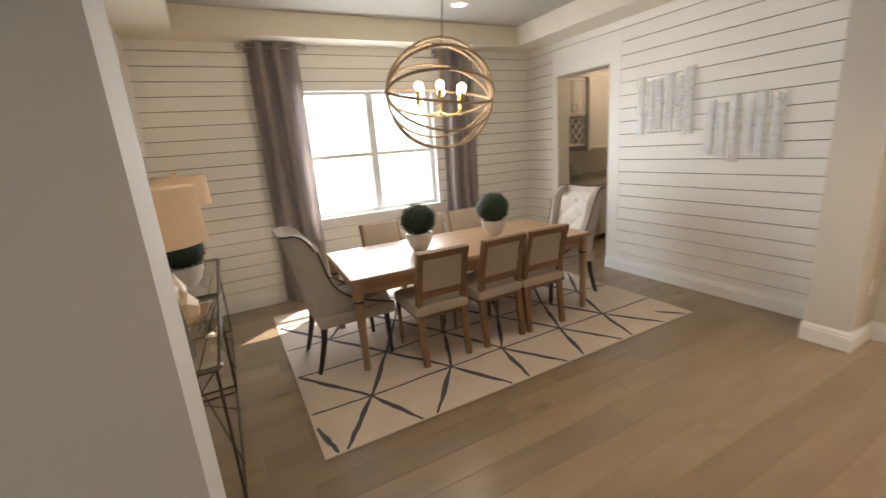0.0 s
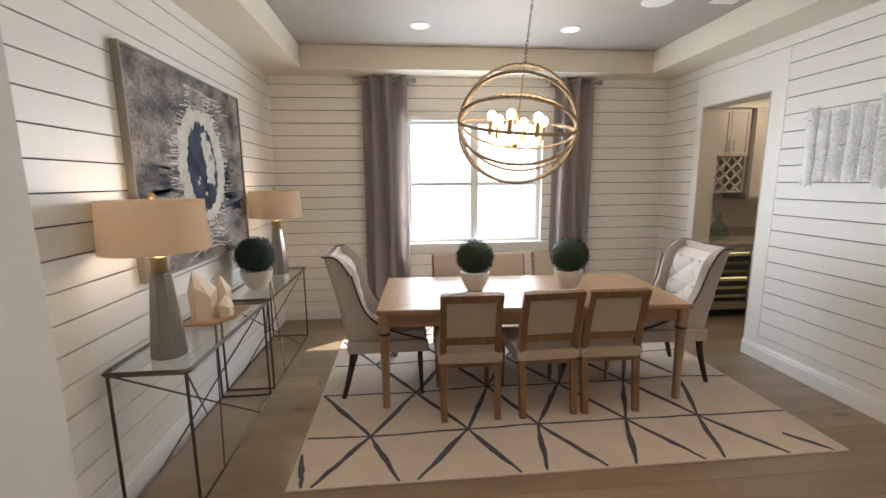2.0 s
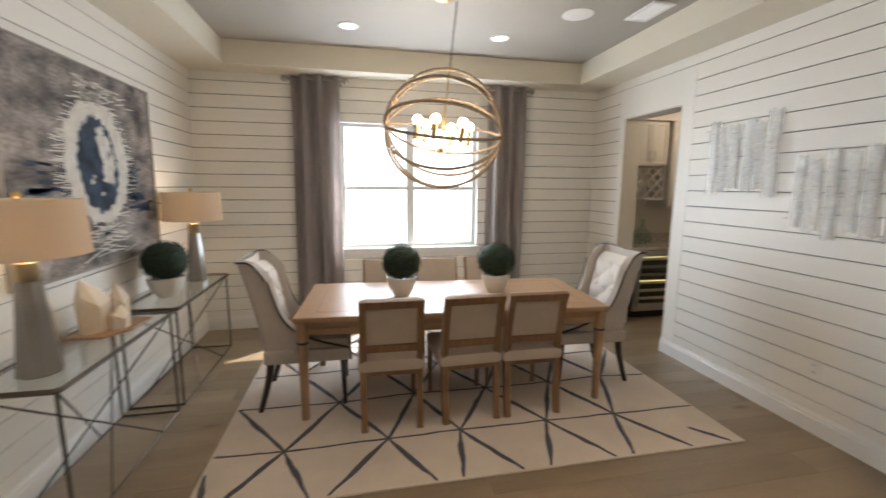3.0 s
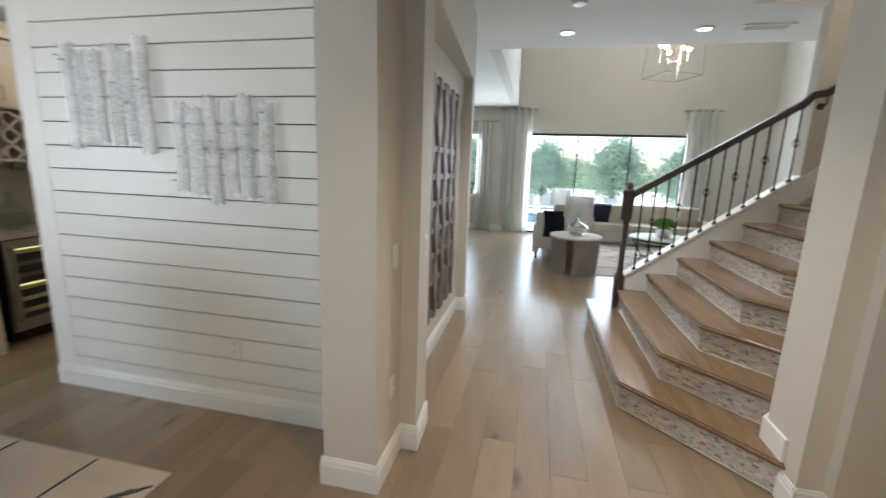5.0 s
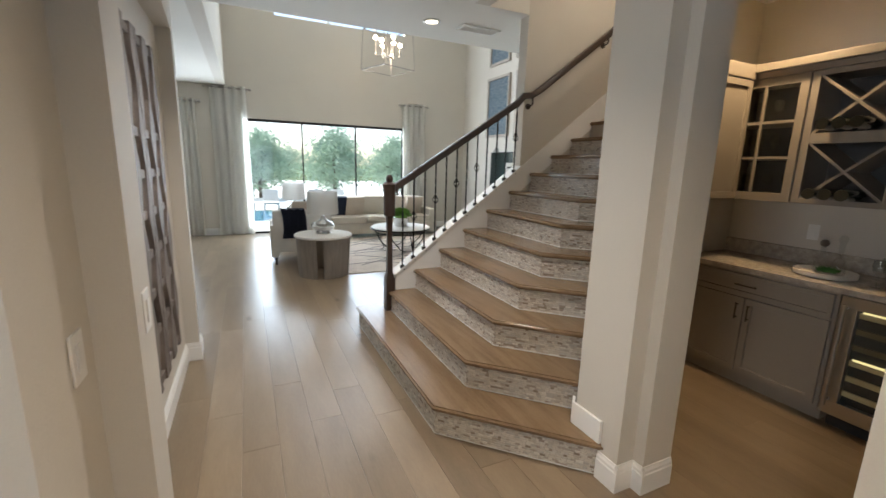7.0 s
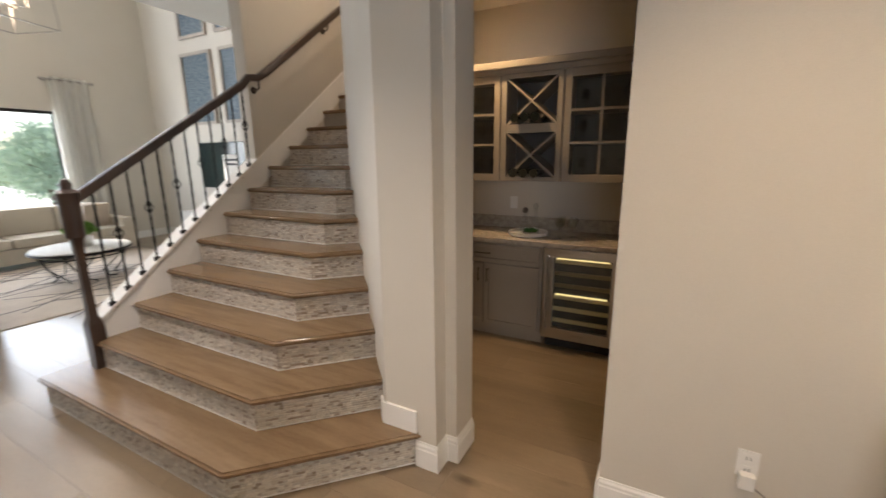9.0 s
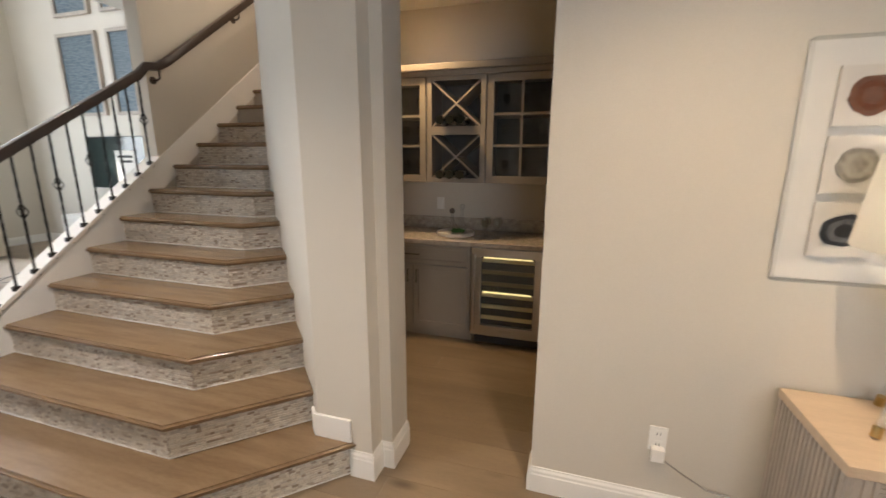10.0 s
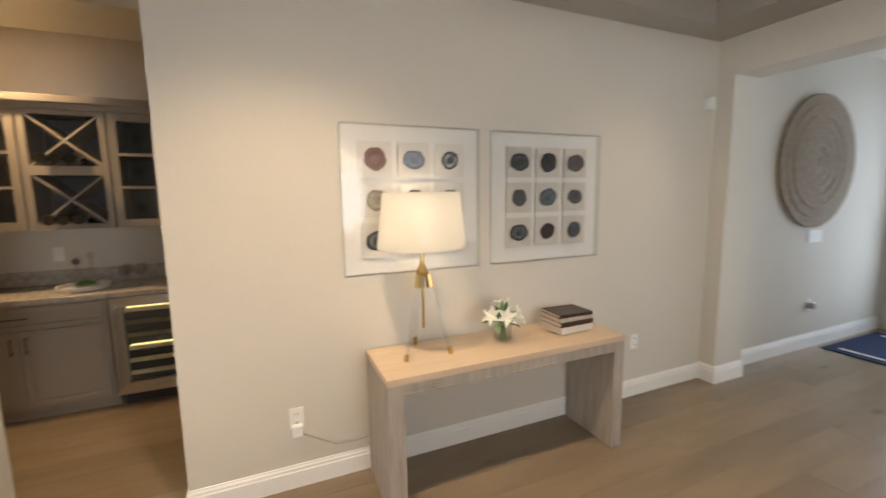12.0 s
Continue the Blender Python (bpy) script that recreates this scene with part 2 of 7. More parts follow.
wall_window = structure("wall_window", boxes((0.1, 1.84, 5.132, 5.32, 0, 3.1), (3.46, 5.2, 5.132, 5.32, 0, 3.1), (1.84, 3.46, 5.132, 5.32, 0, 0.9), (1.84, 3.46, 5.132, 5.32, 2.35, 3.1)), M["gap"], "white shiplap wall with a window in it", "wall")
wall_left = structure("wall_left", boxes((0.1, 0.308, 1.2, 5.132, 0, 3.1)), M["gap"], "white shiplap wall beside the consoles", "wall")
wall_right = structure("wall_right", boxes((5.012, 5.2, 1.3, 3.65, 0, 3.1), (5.012, 5.2, 4.5, 5.132, 0, 3.1), (5.012, 5.2, 3.65, 4.5, 2.4, 3.1)), M["gap"], "white shiplap wall with a doorless opening", "wall")
structure("door_opening_lining", boxes((4.998, 5.203, 4.49, 4.502, 0, 2.4), (4.998, 5.203, 3.648, 3.66, 0, 2.4), (4.998, 5.203, 3.66, 4.49, 2.39, 2.402)), M["wall"], "painted plaster lining of the pantry opening", "door lining")
structure("pilaster_left", boxes((0.1, 0.72, 1.18, 1.45, 0, HEAD)), M["wall"], "greige painted wall stub at the dining opening", "pilaster")
structure("pilaster_right", boxes((4.61, 5.0, 1.18, 1.45, 0, HEAD)), M["wall"], "greige painted wall stub at the dining opening", "pilaster")
structure("beam_dining", boxes((0.1, 5.0, 1.18, 1.45, HEAD, 3.1)), M["wall"], "greige painted header over the dining opening", "beam")


def hall_y(x):
    return 1.085 + 0.06 * (x - 4.96)


for outline, low in ((((4.96, hall_y(4.96)), (5.22, hall_y(5.22)), (5.22, 1.32), (5.0, 1.32), (5.0, 1.18), (4.96, 1.18)), 0),
                     (((7.33, hall_y(7.33)), (7.52, hall_y(7.52)), (7.52, 1.32), (7.33, 1.32)), 0),
                     (((5.22, hall_y(5.22)), (7.33, hall_y(7.33)), (7.33, 1.32), (5.22, 1.32)), 2.44),
                     (((5.2, 1.32), (7.52, 1.32), (7.52, 1.45), (5.2, 1.45)), 0)):
    bm = bmesh.new()
    prism(bm, outline, low, 3.05)
    structure("wall_hall", bm, M["wall"], "greige hall wall with a deep art niche", "wall")
structure("beam_hall", boxes((4.96, 5.2, -0.75, 1.085, HEAD - 0.03, 3.05)), M["wall"], "greige painted header over the hall", "beam")

# foyer and entry
structure("wall_foyer", boxes((0.08, 4.22, -1.06, -0.93, 0, 3.1), (0.08, 0.43, -0.93, -0.79, 0, 3.1), (4.22, 4.92, -1.06, -0.93, 2.45, 3.1)), M["wall"], "greige painted foyer wall with two framed prints", "wall")
structure("beam_entry", boxes((0.12, 0.43, -0.79, 1.18, HEAD, 3.1)), M["wall"], "greige painted header before the entry", "beam")
for r in ((-2.75, 0.08, -1.06, -0.93, 0, 3.1), (-2.75, 0.1, 1.18, 1.3, 0, 3.1)):
    structure("wall_entry", boxes(r), M["wall"], "greige painted side walls of the entry", "wall")
structure("wall_front", boxes((-2.75, -2.62, -0.93, -0.55, 0, 3.1), (-2.75, -2.62, 0.75, 1.18, 0, 3.1), (-2.75, -2.62, -0.55, 0.75, 2.45, 3.1)), M["wall"], "greige painted front wall with the entrance door", "wall")
for r in ((0.4, 5, -1, 1.2, 3.02, 3.2), (-2.75, 0.12, -1, 1.3, 2.9, 3.2)):
    structure("ceiling_foyer", boxes(r), M["ceiling"], "painted tray ceiling of the foyer", "ceiling")

for r in ((0.43, 4.96, -0.93, -0.71, 2.745, 3.02), (0.43, 4.96, 0.96, 1.18, 2.745, 3.02), (0.43, 0.8, -0.71, 0.96, 2.745, 3.02), (4.66, 4.96, -0.71, 0.96, 2.745, 3.02)):
    structure("soffit_foyer", boxes(r), M["tray"], "grey soffit round the foyer ceiling", "soffit")

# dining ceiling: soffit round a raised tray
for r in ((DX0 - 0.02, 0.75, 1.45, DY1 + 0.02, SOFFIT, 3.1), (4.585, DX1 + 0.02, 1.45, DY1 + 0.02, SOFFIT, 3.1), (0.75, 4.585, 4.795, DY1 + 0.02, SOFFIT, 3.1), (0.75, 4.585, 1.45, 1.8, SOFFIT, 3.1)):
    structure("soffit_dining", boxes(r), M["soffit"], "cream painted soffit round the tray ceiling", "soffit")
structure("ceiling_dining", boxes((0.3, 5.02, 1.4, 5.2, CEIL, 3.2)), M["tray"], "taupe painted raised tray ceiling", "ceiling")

# column beside the stairs, angled stair wall, stairwell
bm = bmesh.new()
prism(bm, ((5.28, -0.75), (4.98, -0.75), (4.98, -0.86), (4.92, -0.86), (4.92, -1.06), (5.16, -1.06), (6.4, -2.16), (6.4, -6), (6.5, -6), (6.5, -2.0)), 0, 5.7)
structure("wall_stair", bm, M["wall"], "greige column and angled wall beside the stairs", "wall")
for r in ((7.44, 7.58, -6, -1.81, 0, 5.7), (6.4, 7.58, -6.1, -6, 0, 5.7)):
    structure("wall_stairwell", boxes(r), M["wall"], "greige stairwell wall with a handrail", "wall")
structure("ceiling_stairwell", boxes((5.0, 7.6, -6.1, -1.85, 5.6, 5.7)), M["ceiling"], "white stairwell ceiling", "ceiling")
structure("ceiling_hall", boxes((5.2, 8.65, -1.2, 1.45, 3.05, 3.35), (7.44, 8.65, -1.81, -1.2, 3.05, 3.35), (7.58, 8.65, -4.4, -1.81, 3.05, 3.35)), M["ceiling"], "white painted hall ceiling", "ceiling")
structure("wall_upper_stair", boxes((5.0, 7.44, -1.35, -1.2, 3.05, 5.7), (5, 5.2, -2.2, -1.2, 3.05, 5.7)), M["wall"], "greige upper wall over the stairs", "wall")

# great room
structure("wall_far", boxes((GX, GX + 0.15, 0.86, 2.0, 0, 3.1), (GX, GX + 0.15, 3.9, 7, 0, 3.1), (GX, GX + 0.15, 2.0, 3.9, 2.45, 3.1), (GX, GX + 0.15, 2.0, 3.9, 0, 0.85), (GX, GX + 0.15, GY0, -2.76, 0, 5.7), (GX, GX + 0.15, -2.76, 0.86, 2.45, 4.53), (GX, GX + 0.15, -2.76, 0.86, 5.1, 5.7), (GX, GX + 0.15, 0.1, 0.86, 4.53, 5.1), (GX, GX + 0.15, 0.86, 1.2, 3.1, 5.7)), M["wall"], "tall greige wall with a wide glass slider", "wall")
structure("wall_great_side", boxes((7.58, GX + 0.15, GY0 - 0.15, GY0, 0, 5.7)), M["wall"], "tall greige wall with framed pictures", "wall")
for r in ((8.65, GX, GY1, GY1 + 0.15, 3.05, 5.7), (8.5, 8.65, GY0, GY1 + 0.15, 3.35, 5.7)):
    structure("wall_loft", boxes(r), M["wall"], "greige upper walls round the two-storey room", "wall")
structure("ceiling_great", boxes((8.5, GX + 0.15, GY0 - 0.15, GY1 + 0.15, 5.6, 5.7)), M["ceiling"], "white ceiling of the two-storey great room", "ceiling")
for r in ((8.65, GX, GY1 + 0.15, 7, 3.05, 3.15), (7.52, 8.65, 1.45, 7, 3.05, 3.15)):
    structure("ceiling_kitchen", boxes(r), M["ceiling"], "white kitchen ceiling", "ceiling")
for r in ((7.4, GX, 6.9, 7, 0, 3.1), (7.4, 7.52, 1.45, 7, 0, 3.1)):
    structure("wall_kitchen", boxes(r), M["wall"], "greige kitchen walls", "wall")

# pantry behind the dining room, wet bar beside the stairs
for r in ((5.2, 7.4, 5.132, 5.25, 0, 3.1), (5.2, 7.4, 2.6, 2.7, 0, 3.1), (7.3, 7.4, 2.7, 5.132, 0, 3.1)):
    structure("wall_pantry", boxes(r), M["wall"], "painted pantry walls", "wall")
structure("ceiling_pantry", boxes((5.2, 7.4, 2.6, 5.25, 2.9, 3.0)), M["ceiling"], "white pantry ceiling", "ceiling")
for r in ((2.9, 6.4, -3.15, -3.03, 0, 3.1), (2.9, 3.0, -3.03, -1.06, 0, 3.1), (5.95, 6.4, -3.03, -2.12, 0, 3.1)):
    structure("wall_bar", boxes(r), M["wall"], "warm beige walls of the wet bar", "wall")
structure("ceiling_bar", boxes((2.9, 6.4, -3.15, -1.06, 2.9, 3.1)), M["ceiling"], "ceiling of the wet bar", "ceiling")

# ---- more materials ----
M |= {
    "ash": material("bleached_oak", (0.4, 0.255, 0.15), 0.34, other=(0.33, 0.2, 0.11), scale=3, stretch=(1.2, 10, 10), amount=0.6, bump=0.08, bump_scale=40, fine=0.08),
    "brown": material("chair_wood", (0.27, 0.155, 0.08), 0.4, other=(0.17, 0.092, 0.045), scale=5, stretch=(8, 8, 1), bump=0.08, bump_scale=60, fine=0.08),
    "dark_leg": material("espresso_wood", (0.035, 0.018, 0.012), 0.35, fine=0.1),
    "linen": material("linen_cloth", (0.56, 0.47, 0.38), 0.9, other=(0.5, 0.42, 0.34), scale=9, bump=0.35, bump_scale=500, fine=0.08),
    "velvet": material("grey_linen_cloth", (0.52, 0.47, 0.42), 0.85, other=(0.45, 0.4, 0.36), scale=7, bump=0.3, bump_scale=420, fine=0.08),
    "tuft": material("pale_tufted_cloth", (0.66, 0.62, 0.57), 0.8, other=(0.6, 0.56, 0.51), scale=8, bump=0.25, bump_scale=420, fine=0.06),
    "nail": material("nailhead_trim", (0.08, 0.055, 0.04), 0.35, 0.7),
    "rug": material("cream_wool", (0.68, 0.59, 0.5), 0.95, other=(0.58, 0.49, 0.41), scale=3.5, bump=0.6, bump_scale=350, fine=0.12),
    "ink": material("charcoal_wool", (0.055, 0.055, 0.07), 0.95, other=(0.1, 0.1, 0.12), scale=25, bump=0.5, bump_scale=350, fine=0.15),
    "drape": material("grey_drape", (0.52, 0.47, 0.45), 0.85, other=(0.45, 0.405, 0.385), scale=3, stretch=(4, 4, 0.6), bump=0.2, bump_scale=500, fine=0.06),
    "nickel": material("brushed_nickel", (0.45, 0.42, 0.39), 0.3, 1.0, fine=0.04),
    "rope": material("wrapped_rope", (0.4, 0.3, 0.2), 0.8, other=(0.3, 0.22, 0.14), scale=30, bump=0.4, bump_scale=200, fine=0.12),
    "brass": material("aged_brass", (0.6, 0.42, 0.17), 0.28, 1.0, fine=0.06),
    "old_brass": material("antique_brass", (0.4, 0.31, 0.18), 0.42, 1.0, fine=0.06),
    "bulb": glow("bulb_glass", (1, 0.8, 0.55), 9),
    "shade": shade_cloth("oatmeal_shade", (0.6, 0.52, 0.43), 0.24),
    "lamp_glass": material("smoked_ceramic", (0.27, 0.25, 0.22), 0.18, 0.15, other=(0.22, 0.2, 0.18), scale=5, coat=0.6, fine=0.04),
    "leaf": material("boxwood_leaf", (0.012, 0.032, 0.015), 0.7, other=(0.005, 0.014, 0.007), scale=30, island=0.4, fine=0.1),
    "ceramic": material("white_ceramic", (0.78, 0.74, 0.67), 0.35, scale=5, fine=0.02, bump=0.03),
    "stone": material("carved_alabaster", (0.76, 0.66, 0.53), 0.5, other=(0.66, 0.54, 0.4), scale=8, bump=0.1, fine=0.05),
    "canvas": material("grey_abstract_canvas", (0.34, 0.3, 0.27), 0.85, other=(0.055, 0.047, 0.05), scale=4.5, detail=12, stretch=(1, 1, 1.5), amount=0.32, bump=0.4, bump_scale=38, fine=0.45),
    "art_white": material("thick_white_paint", (0.7, 0.66, 0.58), 0.7, other=(0.5, 0.46, 0.4), scale=14, bump=0.5, bump_scale=60, fine=0.12),
    "art_blue": material("navy_paint", (0.008, 0.012, 0.025), 0.9, other=(0.05, 0.08, 0.125), scale=9, amount=0.35, bump=0.4, bump_scale=60, fine=0.25),
    "greige_frame": material("grey_frame_wood", (0.3, 0.27, 0.23), 0.6, fine=0.06),
    "steel": material("brushed_steel", (0.5, 0.48, 0.45), 0.28, 1.0, stretch=(1, 1, 30), fine=0.06),
    "cabinet": material("greige_cabinet_paint", (0.31, 0.272, 0.225), 0.45, scale=3, bump=0.03, fine=0.02),
    "cabinet_pale": material("pale_cabinet_paint", (0.6, 0.56, 0.5), 0.42, scale=3, bump=0.03, fine=0.02),
    "granite": material("speckled_granite", (0.55, 0.5, 0.43), 0.18, other=(0.3, 0.26, 0.22), scale=22, amount=0.5, bump_scale=120, fine=0.25),
    "black_in": material("dark_interior", (0.02, 0.02, 0.022), 0.6),
    "crystal": glass("clear_crystal", (0.93, 0.94, 0.94), 0.02, 3.0),
    "bottle": glass("pale_green_glass", (0.8, 0.9, 0.87), 0.02, 1.5),
}


def ball(bm, c, r, sub=2, squash=1.0):
    made = bmesh.ops.create_icosphere(bm, subdivisions=sub, radius=r)["verts"]
    for v in made:
        v.co = Vector((c[0] + v.co.x, c[1] + v.co.y, c[2] + v.co.z * squash))
    return made


# ---- fixtures in the ceiling ----


COOL = (1, 0.91, 0.78)


# serves the real cans and those added as fill where none is known
def can_light(x, y, z, watts, tone=BULB):
    t = thing("recessed_light", "round white recessed ceiling light, real or added as fill, switched on", "ceiling light", pose(x, y, z), "recessed ceiling lights")
    bm = bmesh.new()
    lathe(bm, ((0.062, -0.001), (0.092, -0.001), (0.095, -0.006), (0.068, -0.012), (0.062, -0.004)), 32)
    part("trim_ring", bm, M["white_plastic"], t, smooth=True)
    bm = bmesh.new()
    lathe(bm, ((0.061, -0.002), (0.061, -0.005)), 24)
    part("lens", bm, M["lens"], t, "glowing warm lens")
    lamp("can_lamp", "SPOT", pose(x, y, z - 0.03), watts, tone, cone=115)


# the pair at y 2.3 is unseen, added to mirror the other pair
for x, y, watts in ((1.97, 4.19, 10), (3.385, 4.19, 10), (1.97, 2.3, 24), (3.385, 2.3, 24)):
    can_light(x, y, CEIL, watts, COOL)
# the one at x 6.2 is unseen, added to brighten stairs and column
for x, y, watts in ((8.07, 0.33, 44), (8.085, -1.042, 44), (6.2, 0.3, 185)):
    can_light(x, y, 3.05, watts, (1, 0.92, 0.83))
# both foyer cans are unseen fills, placed to brighten walls and floor
for x, y, watts in ((1.4, 0.1, 42), (3.7, 0.1, 145)):
    can_light(x, y, 3.02, watts, (1, 0.79, 0.55))
can_light(10.2, 2.6, 3.05, 40)
# added warm fill for the bar, kept out of view
can_light(5.45, -2.38, 2.9, 112, (1, 0.7, 0.38))
# added fill for the dark stairwell, unseen at its top
can_light(7.0, -3.4, 5.6, 270)

for x, y in ((1.35, 3.53), (3.83, 3.53)):
    t = thing("ceiling_speaker", "round white flush ceiling speaker grille", "speaker", pose(x, y, CEIL), "ceiling speakers")
    bm = bmesh.new()
    lathe(bm, ((0.11, 0), (0.125, 0), (0.127, -0.004), (0.112, -0.01)), 40)
    part("rim", bm, M["white_plastic"], t, smooth=True)
    bm = bmesh.new()
    lathe(bm, ((0.111, -0.002), (0.111, -0.007)), 40)
    part("grille", bm, M["ceiling"], t)


def vent(m, w, h, n):
    t = thing("ceiling_vent", "white louvred air vent set in the ceiling", "vent", m)
    part("backing", boxes((-w / 2, w / 2, -h / 2, h / 2, -0.004, 0)), M["black_in"], t, "dark duct opening")
    part("vent_frame", boxes((-w / 2 - 0.03, w / 2 + 0.03, h / 2, h / 2 + 0.03, -0.012, 0), (-w / 2 - 0.03, w / 2 + 0.03, -h / 2 - 0.03, -h / 2, -0.012, 0), (-w / 2 - 0.03, -w / 2, -h / 2, h / 2, -0.012, 0), (w / 2, w / 2 + 0.03, -h / 2, h / 2, -0.012, 0)), M["white_plastic"], t)
    for i in range(n):
        bm = bmesh.new()
        box(bm, -w / 2, w / 2, -0.008, 0.008, -0.001, 0.001, m=pose(0, -h / 2 + (i + 0.5) * h / n, -0.008, 40))
        part("slat", bm, M["white_plastic"], t)


vent(pose(4.36, 3.35, CEIL, 0, 0, 90), 0.3, 0.14, 7)
vent(pose(8.08, -1.6, 3.05, 0, 0, 90), 0.4, 0.13, 8)
smoke = thing("smoke_detector", "round white smoke detector on the ceiling", "smoke detector", pose(7.17, 0.28, 3.05))
bm = bmesh.new()
lathe(bm, ((0.07, 0), (0.07, -0.015), (0.055, -0.035), (0.02, -0.038)), 28)
part("body", bm, M["white_plastic"], smoke, smooth=True)

# ---- dining room: window, curtains ----
window = structure("window_1", boxes((1.84, 1.885, 5.2, 5.27, 0.9, 2.35), (3.415, 3.46, 5.2, 5.27, 0.9, 2.35), (1.885, 3.415, 5.2, 5.27, 2.305, 2.35), (1.885, 3.415, 5.2, 5.27, 0.9, 0.945), bevel=0.004), M["frame"], "white double-hung window pair, blown out by daylight", "window")
part("mullion", boxes((2.6, 2.69, 5.195, 5.265, 0.945, 2.305), bevel=0.005), M["frame"], window)
for x0, x1 in ((1.885, 2.6), (2.69, 3.415)):
    part("meeting_rail", boxes((x0, x1, 5.2, 5.25, 1.585, 1.63), bevel=0.005), M["frame"], window)
    for z0, z1 in ((0.945, 1.585), (1.63, 2.305)):
        p = part("pane", boxes((x0, x1, 5.232, 5.238, z0, z1)), M["glass"], window)
        p.visible_shadow = False
structure("window_reveal", boxes((1.828, 1.842, 5.118, 5.33, 0.9, 2.35), (3.458, 3.472, 5.118, 5.33, 0.9, 2.35), (1.842, 3.458, 5.118, 5.33, 2.338, 2.352)), M["trim"], "white painted window reveal", "window reveal")
structure("window_sill", boxes((1.8, 3.5, 5.09, 5.33, 0.872, 0.902), (1.82, 3.48, 5.104, 5.12, 0.82, 0.872), bevel=0.005), M["trim"], "white painted window sill and apron", "window sill")
# added sheet that glows to imitate blown-out daylight and helps light the room
structure("backdrop", boxes((-3, 9, 7.4, 7.45, -1, 3.3)), M["bright"], "plain glowing sheet standing in for daylight outside the window", "backdrop")


def curtain(name, label, mat, m, w, h, folds, depth, group):
    """A grommet curtain hanging from z = h to the floor, folds along x."""
    t = thing(name, label, "curtain", m, group)
    bm = bmesh.new()

    def sheet(u, v):
        z = 0.015 + v * (h - 0.015)
        ph = u * folds * 2 * math.pi
        spread = 1.0 + 0.1 * (1 - v) * math.sin(u * 5 + 1)
        return Vector(((u - 0.5) * w * spread, depth * math.tanh(1.9 * math.sin(ph + 0.25 * math.sin(v * 3 + u * 9))) * (0.9 + 0.2 * math.sin(u * 13)), z))

    grid(bm, sheet, folds * 14, 14)
    bmesh.ops.solidify(bm, geom=bm.faces[:], thickness=0.004)
    part("cloth", bm, mat, t, smooth=True)
    for i in range(folds * 2):
        bm = bmesh.new()
        x = ((i + 0.5) / (folds * 2) - 0.5) * w
        tube(bm, [(x + 0.004 * math.sin(k), 0.03 * math.cos(k * 2 * math.pi / 12), h - 0.045 + 0.03 * math.sin(k * 2 * math.pi / 12)) for k in range(12)], 0.005, 6, True)
        part("grommet", bm, M["nickel"], t)
    return t


def rod(m, length, mat, label):
    t = thing("curtain_rod", label, "curtain rod", m, "curtain rods")
    bm = bmesh.new()
    bar(bm, (-length / 2, 0, 0), (length / 2, 0, 0), 0.013, steps=14)
    part("pole", bm, mat, t, smooth=True)
    for s in (-1, 1):
        bm = bmesh.new()
        ball(bm, (s * (length / 2 + 0.025), 0, 0), 0.03)
        bar(bm, (s * (length / 2 - 0.01), 0, 0), (s * (length / 2 + 0.012), 0, 0), 0.02, steps=14)
        part("finial", bm, mat, t, smooth=True)
        bm = bmesh.new()
        bar(bm, (s * (length / 2 - 0.05), 0, 0), (s * (length / 2 - 0.05), 0.09, 0), 0.008)
        box(bm, s * (length / 2 - 0.05) - 0.02, s * (length / 2 - 0.05) + 0.02, 0.085, 0.09, -0.04, 0.03)
        part("bracket", bm, mat, t)


for x, w in ((1.6, 0.5), (3.79, 0.46)):
    curtain("curtain", "floor-length grey grommet curtain beside the window", M["drape"], pose(x, 5.03, 0), w, 2.8, 3, 0.055, "dining curtains")
    rod(pose(x, 5.03, 2.755), w + 0.1, M["nickel"], "short dark nickel curtain rod with ball ends")

# ---- dining room: rug ----
rug = thing("rug", "cream wool rug with dark irregular trellis lines", "rug")
bm = boxes((1.12, 4.455, 2.2, 4.65, 0.0, 0.012), bevel=0.004)
part("wool_base", bm, M["rug"], rug)
nodes = [[(1.14, 2.66), (1.54, 2.64), (2.18, 2.655), (2.66, 2.665), (3.28, 2.66), (3.8, 2.65), (4.44, 2.64)],
         [(1.14, 3.2), (1.85, 3.18), (2.42, 3.22), (3.0, 3.2), (3.55, 3.2), (4.05, 3.22), (4.44, 3.18)],
         [(1.14, 3.72), (1.5, 3.72), (2.15, 3.75), (2.7, 3.74), (3.3, 3.74), (3.85, 3.73), (4.44, 3.74)],
         [(1.14, 4.28), (1.85, 4.26), (2.42, 4.28), (3.0, 4.27), (3.6, 4.28), (4.1, 4.27), (4.44, 4.28)]]
ends = {1: (1.25, 1.73), 2: (1.83, 2.42), 3: (2.57, 2.93), 4: (3.1, 3.53), 5: (3.65, 4.07)}
strokes = [((1.14, 2.5), (1.2, 2.21)), ((4.2, 2.4), (4.36, 2.21))]
for row in nodes:
    strokes += list(zip(row, row[1:]))
for k, (a, b) in ends.items():
    strokes += [(nodes[0][k], (a, 2.21)), (nodes[0][k], (b, 2.21))]
for low, high, shift in ((nodes[0], nodes[1], 0), (nodes[1], nodes[2], 1), (nodes[2], nodes[3], 0)):
    for k in range(1, 6):
        strokes += [(low[k], high[k]), (low[k], high[k - 1 + 2 * shift])]
for k in range(1, 6):
    strokes += [(nodes[3][k], (nodes[3][k][0] - 0.25, 4.64)), (nodes[3][k], (nodes[3][k][0] + 0.22, 4.64))]
rng = random.Random(4)
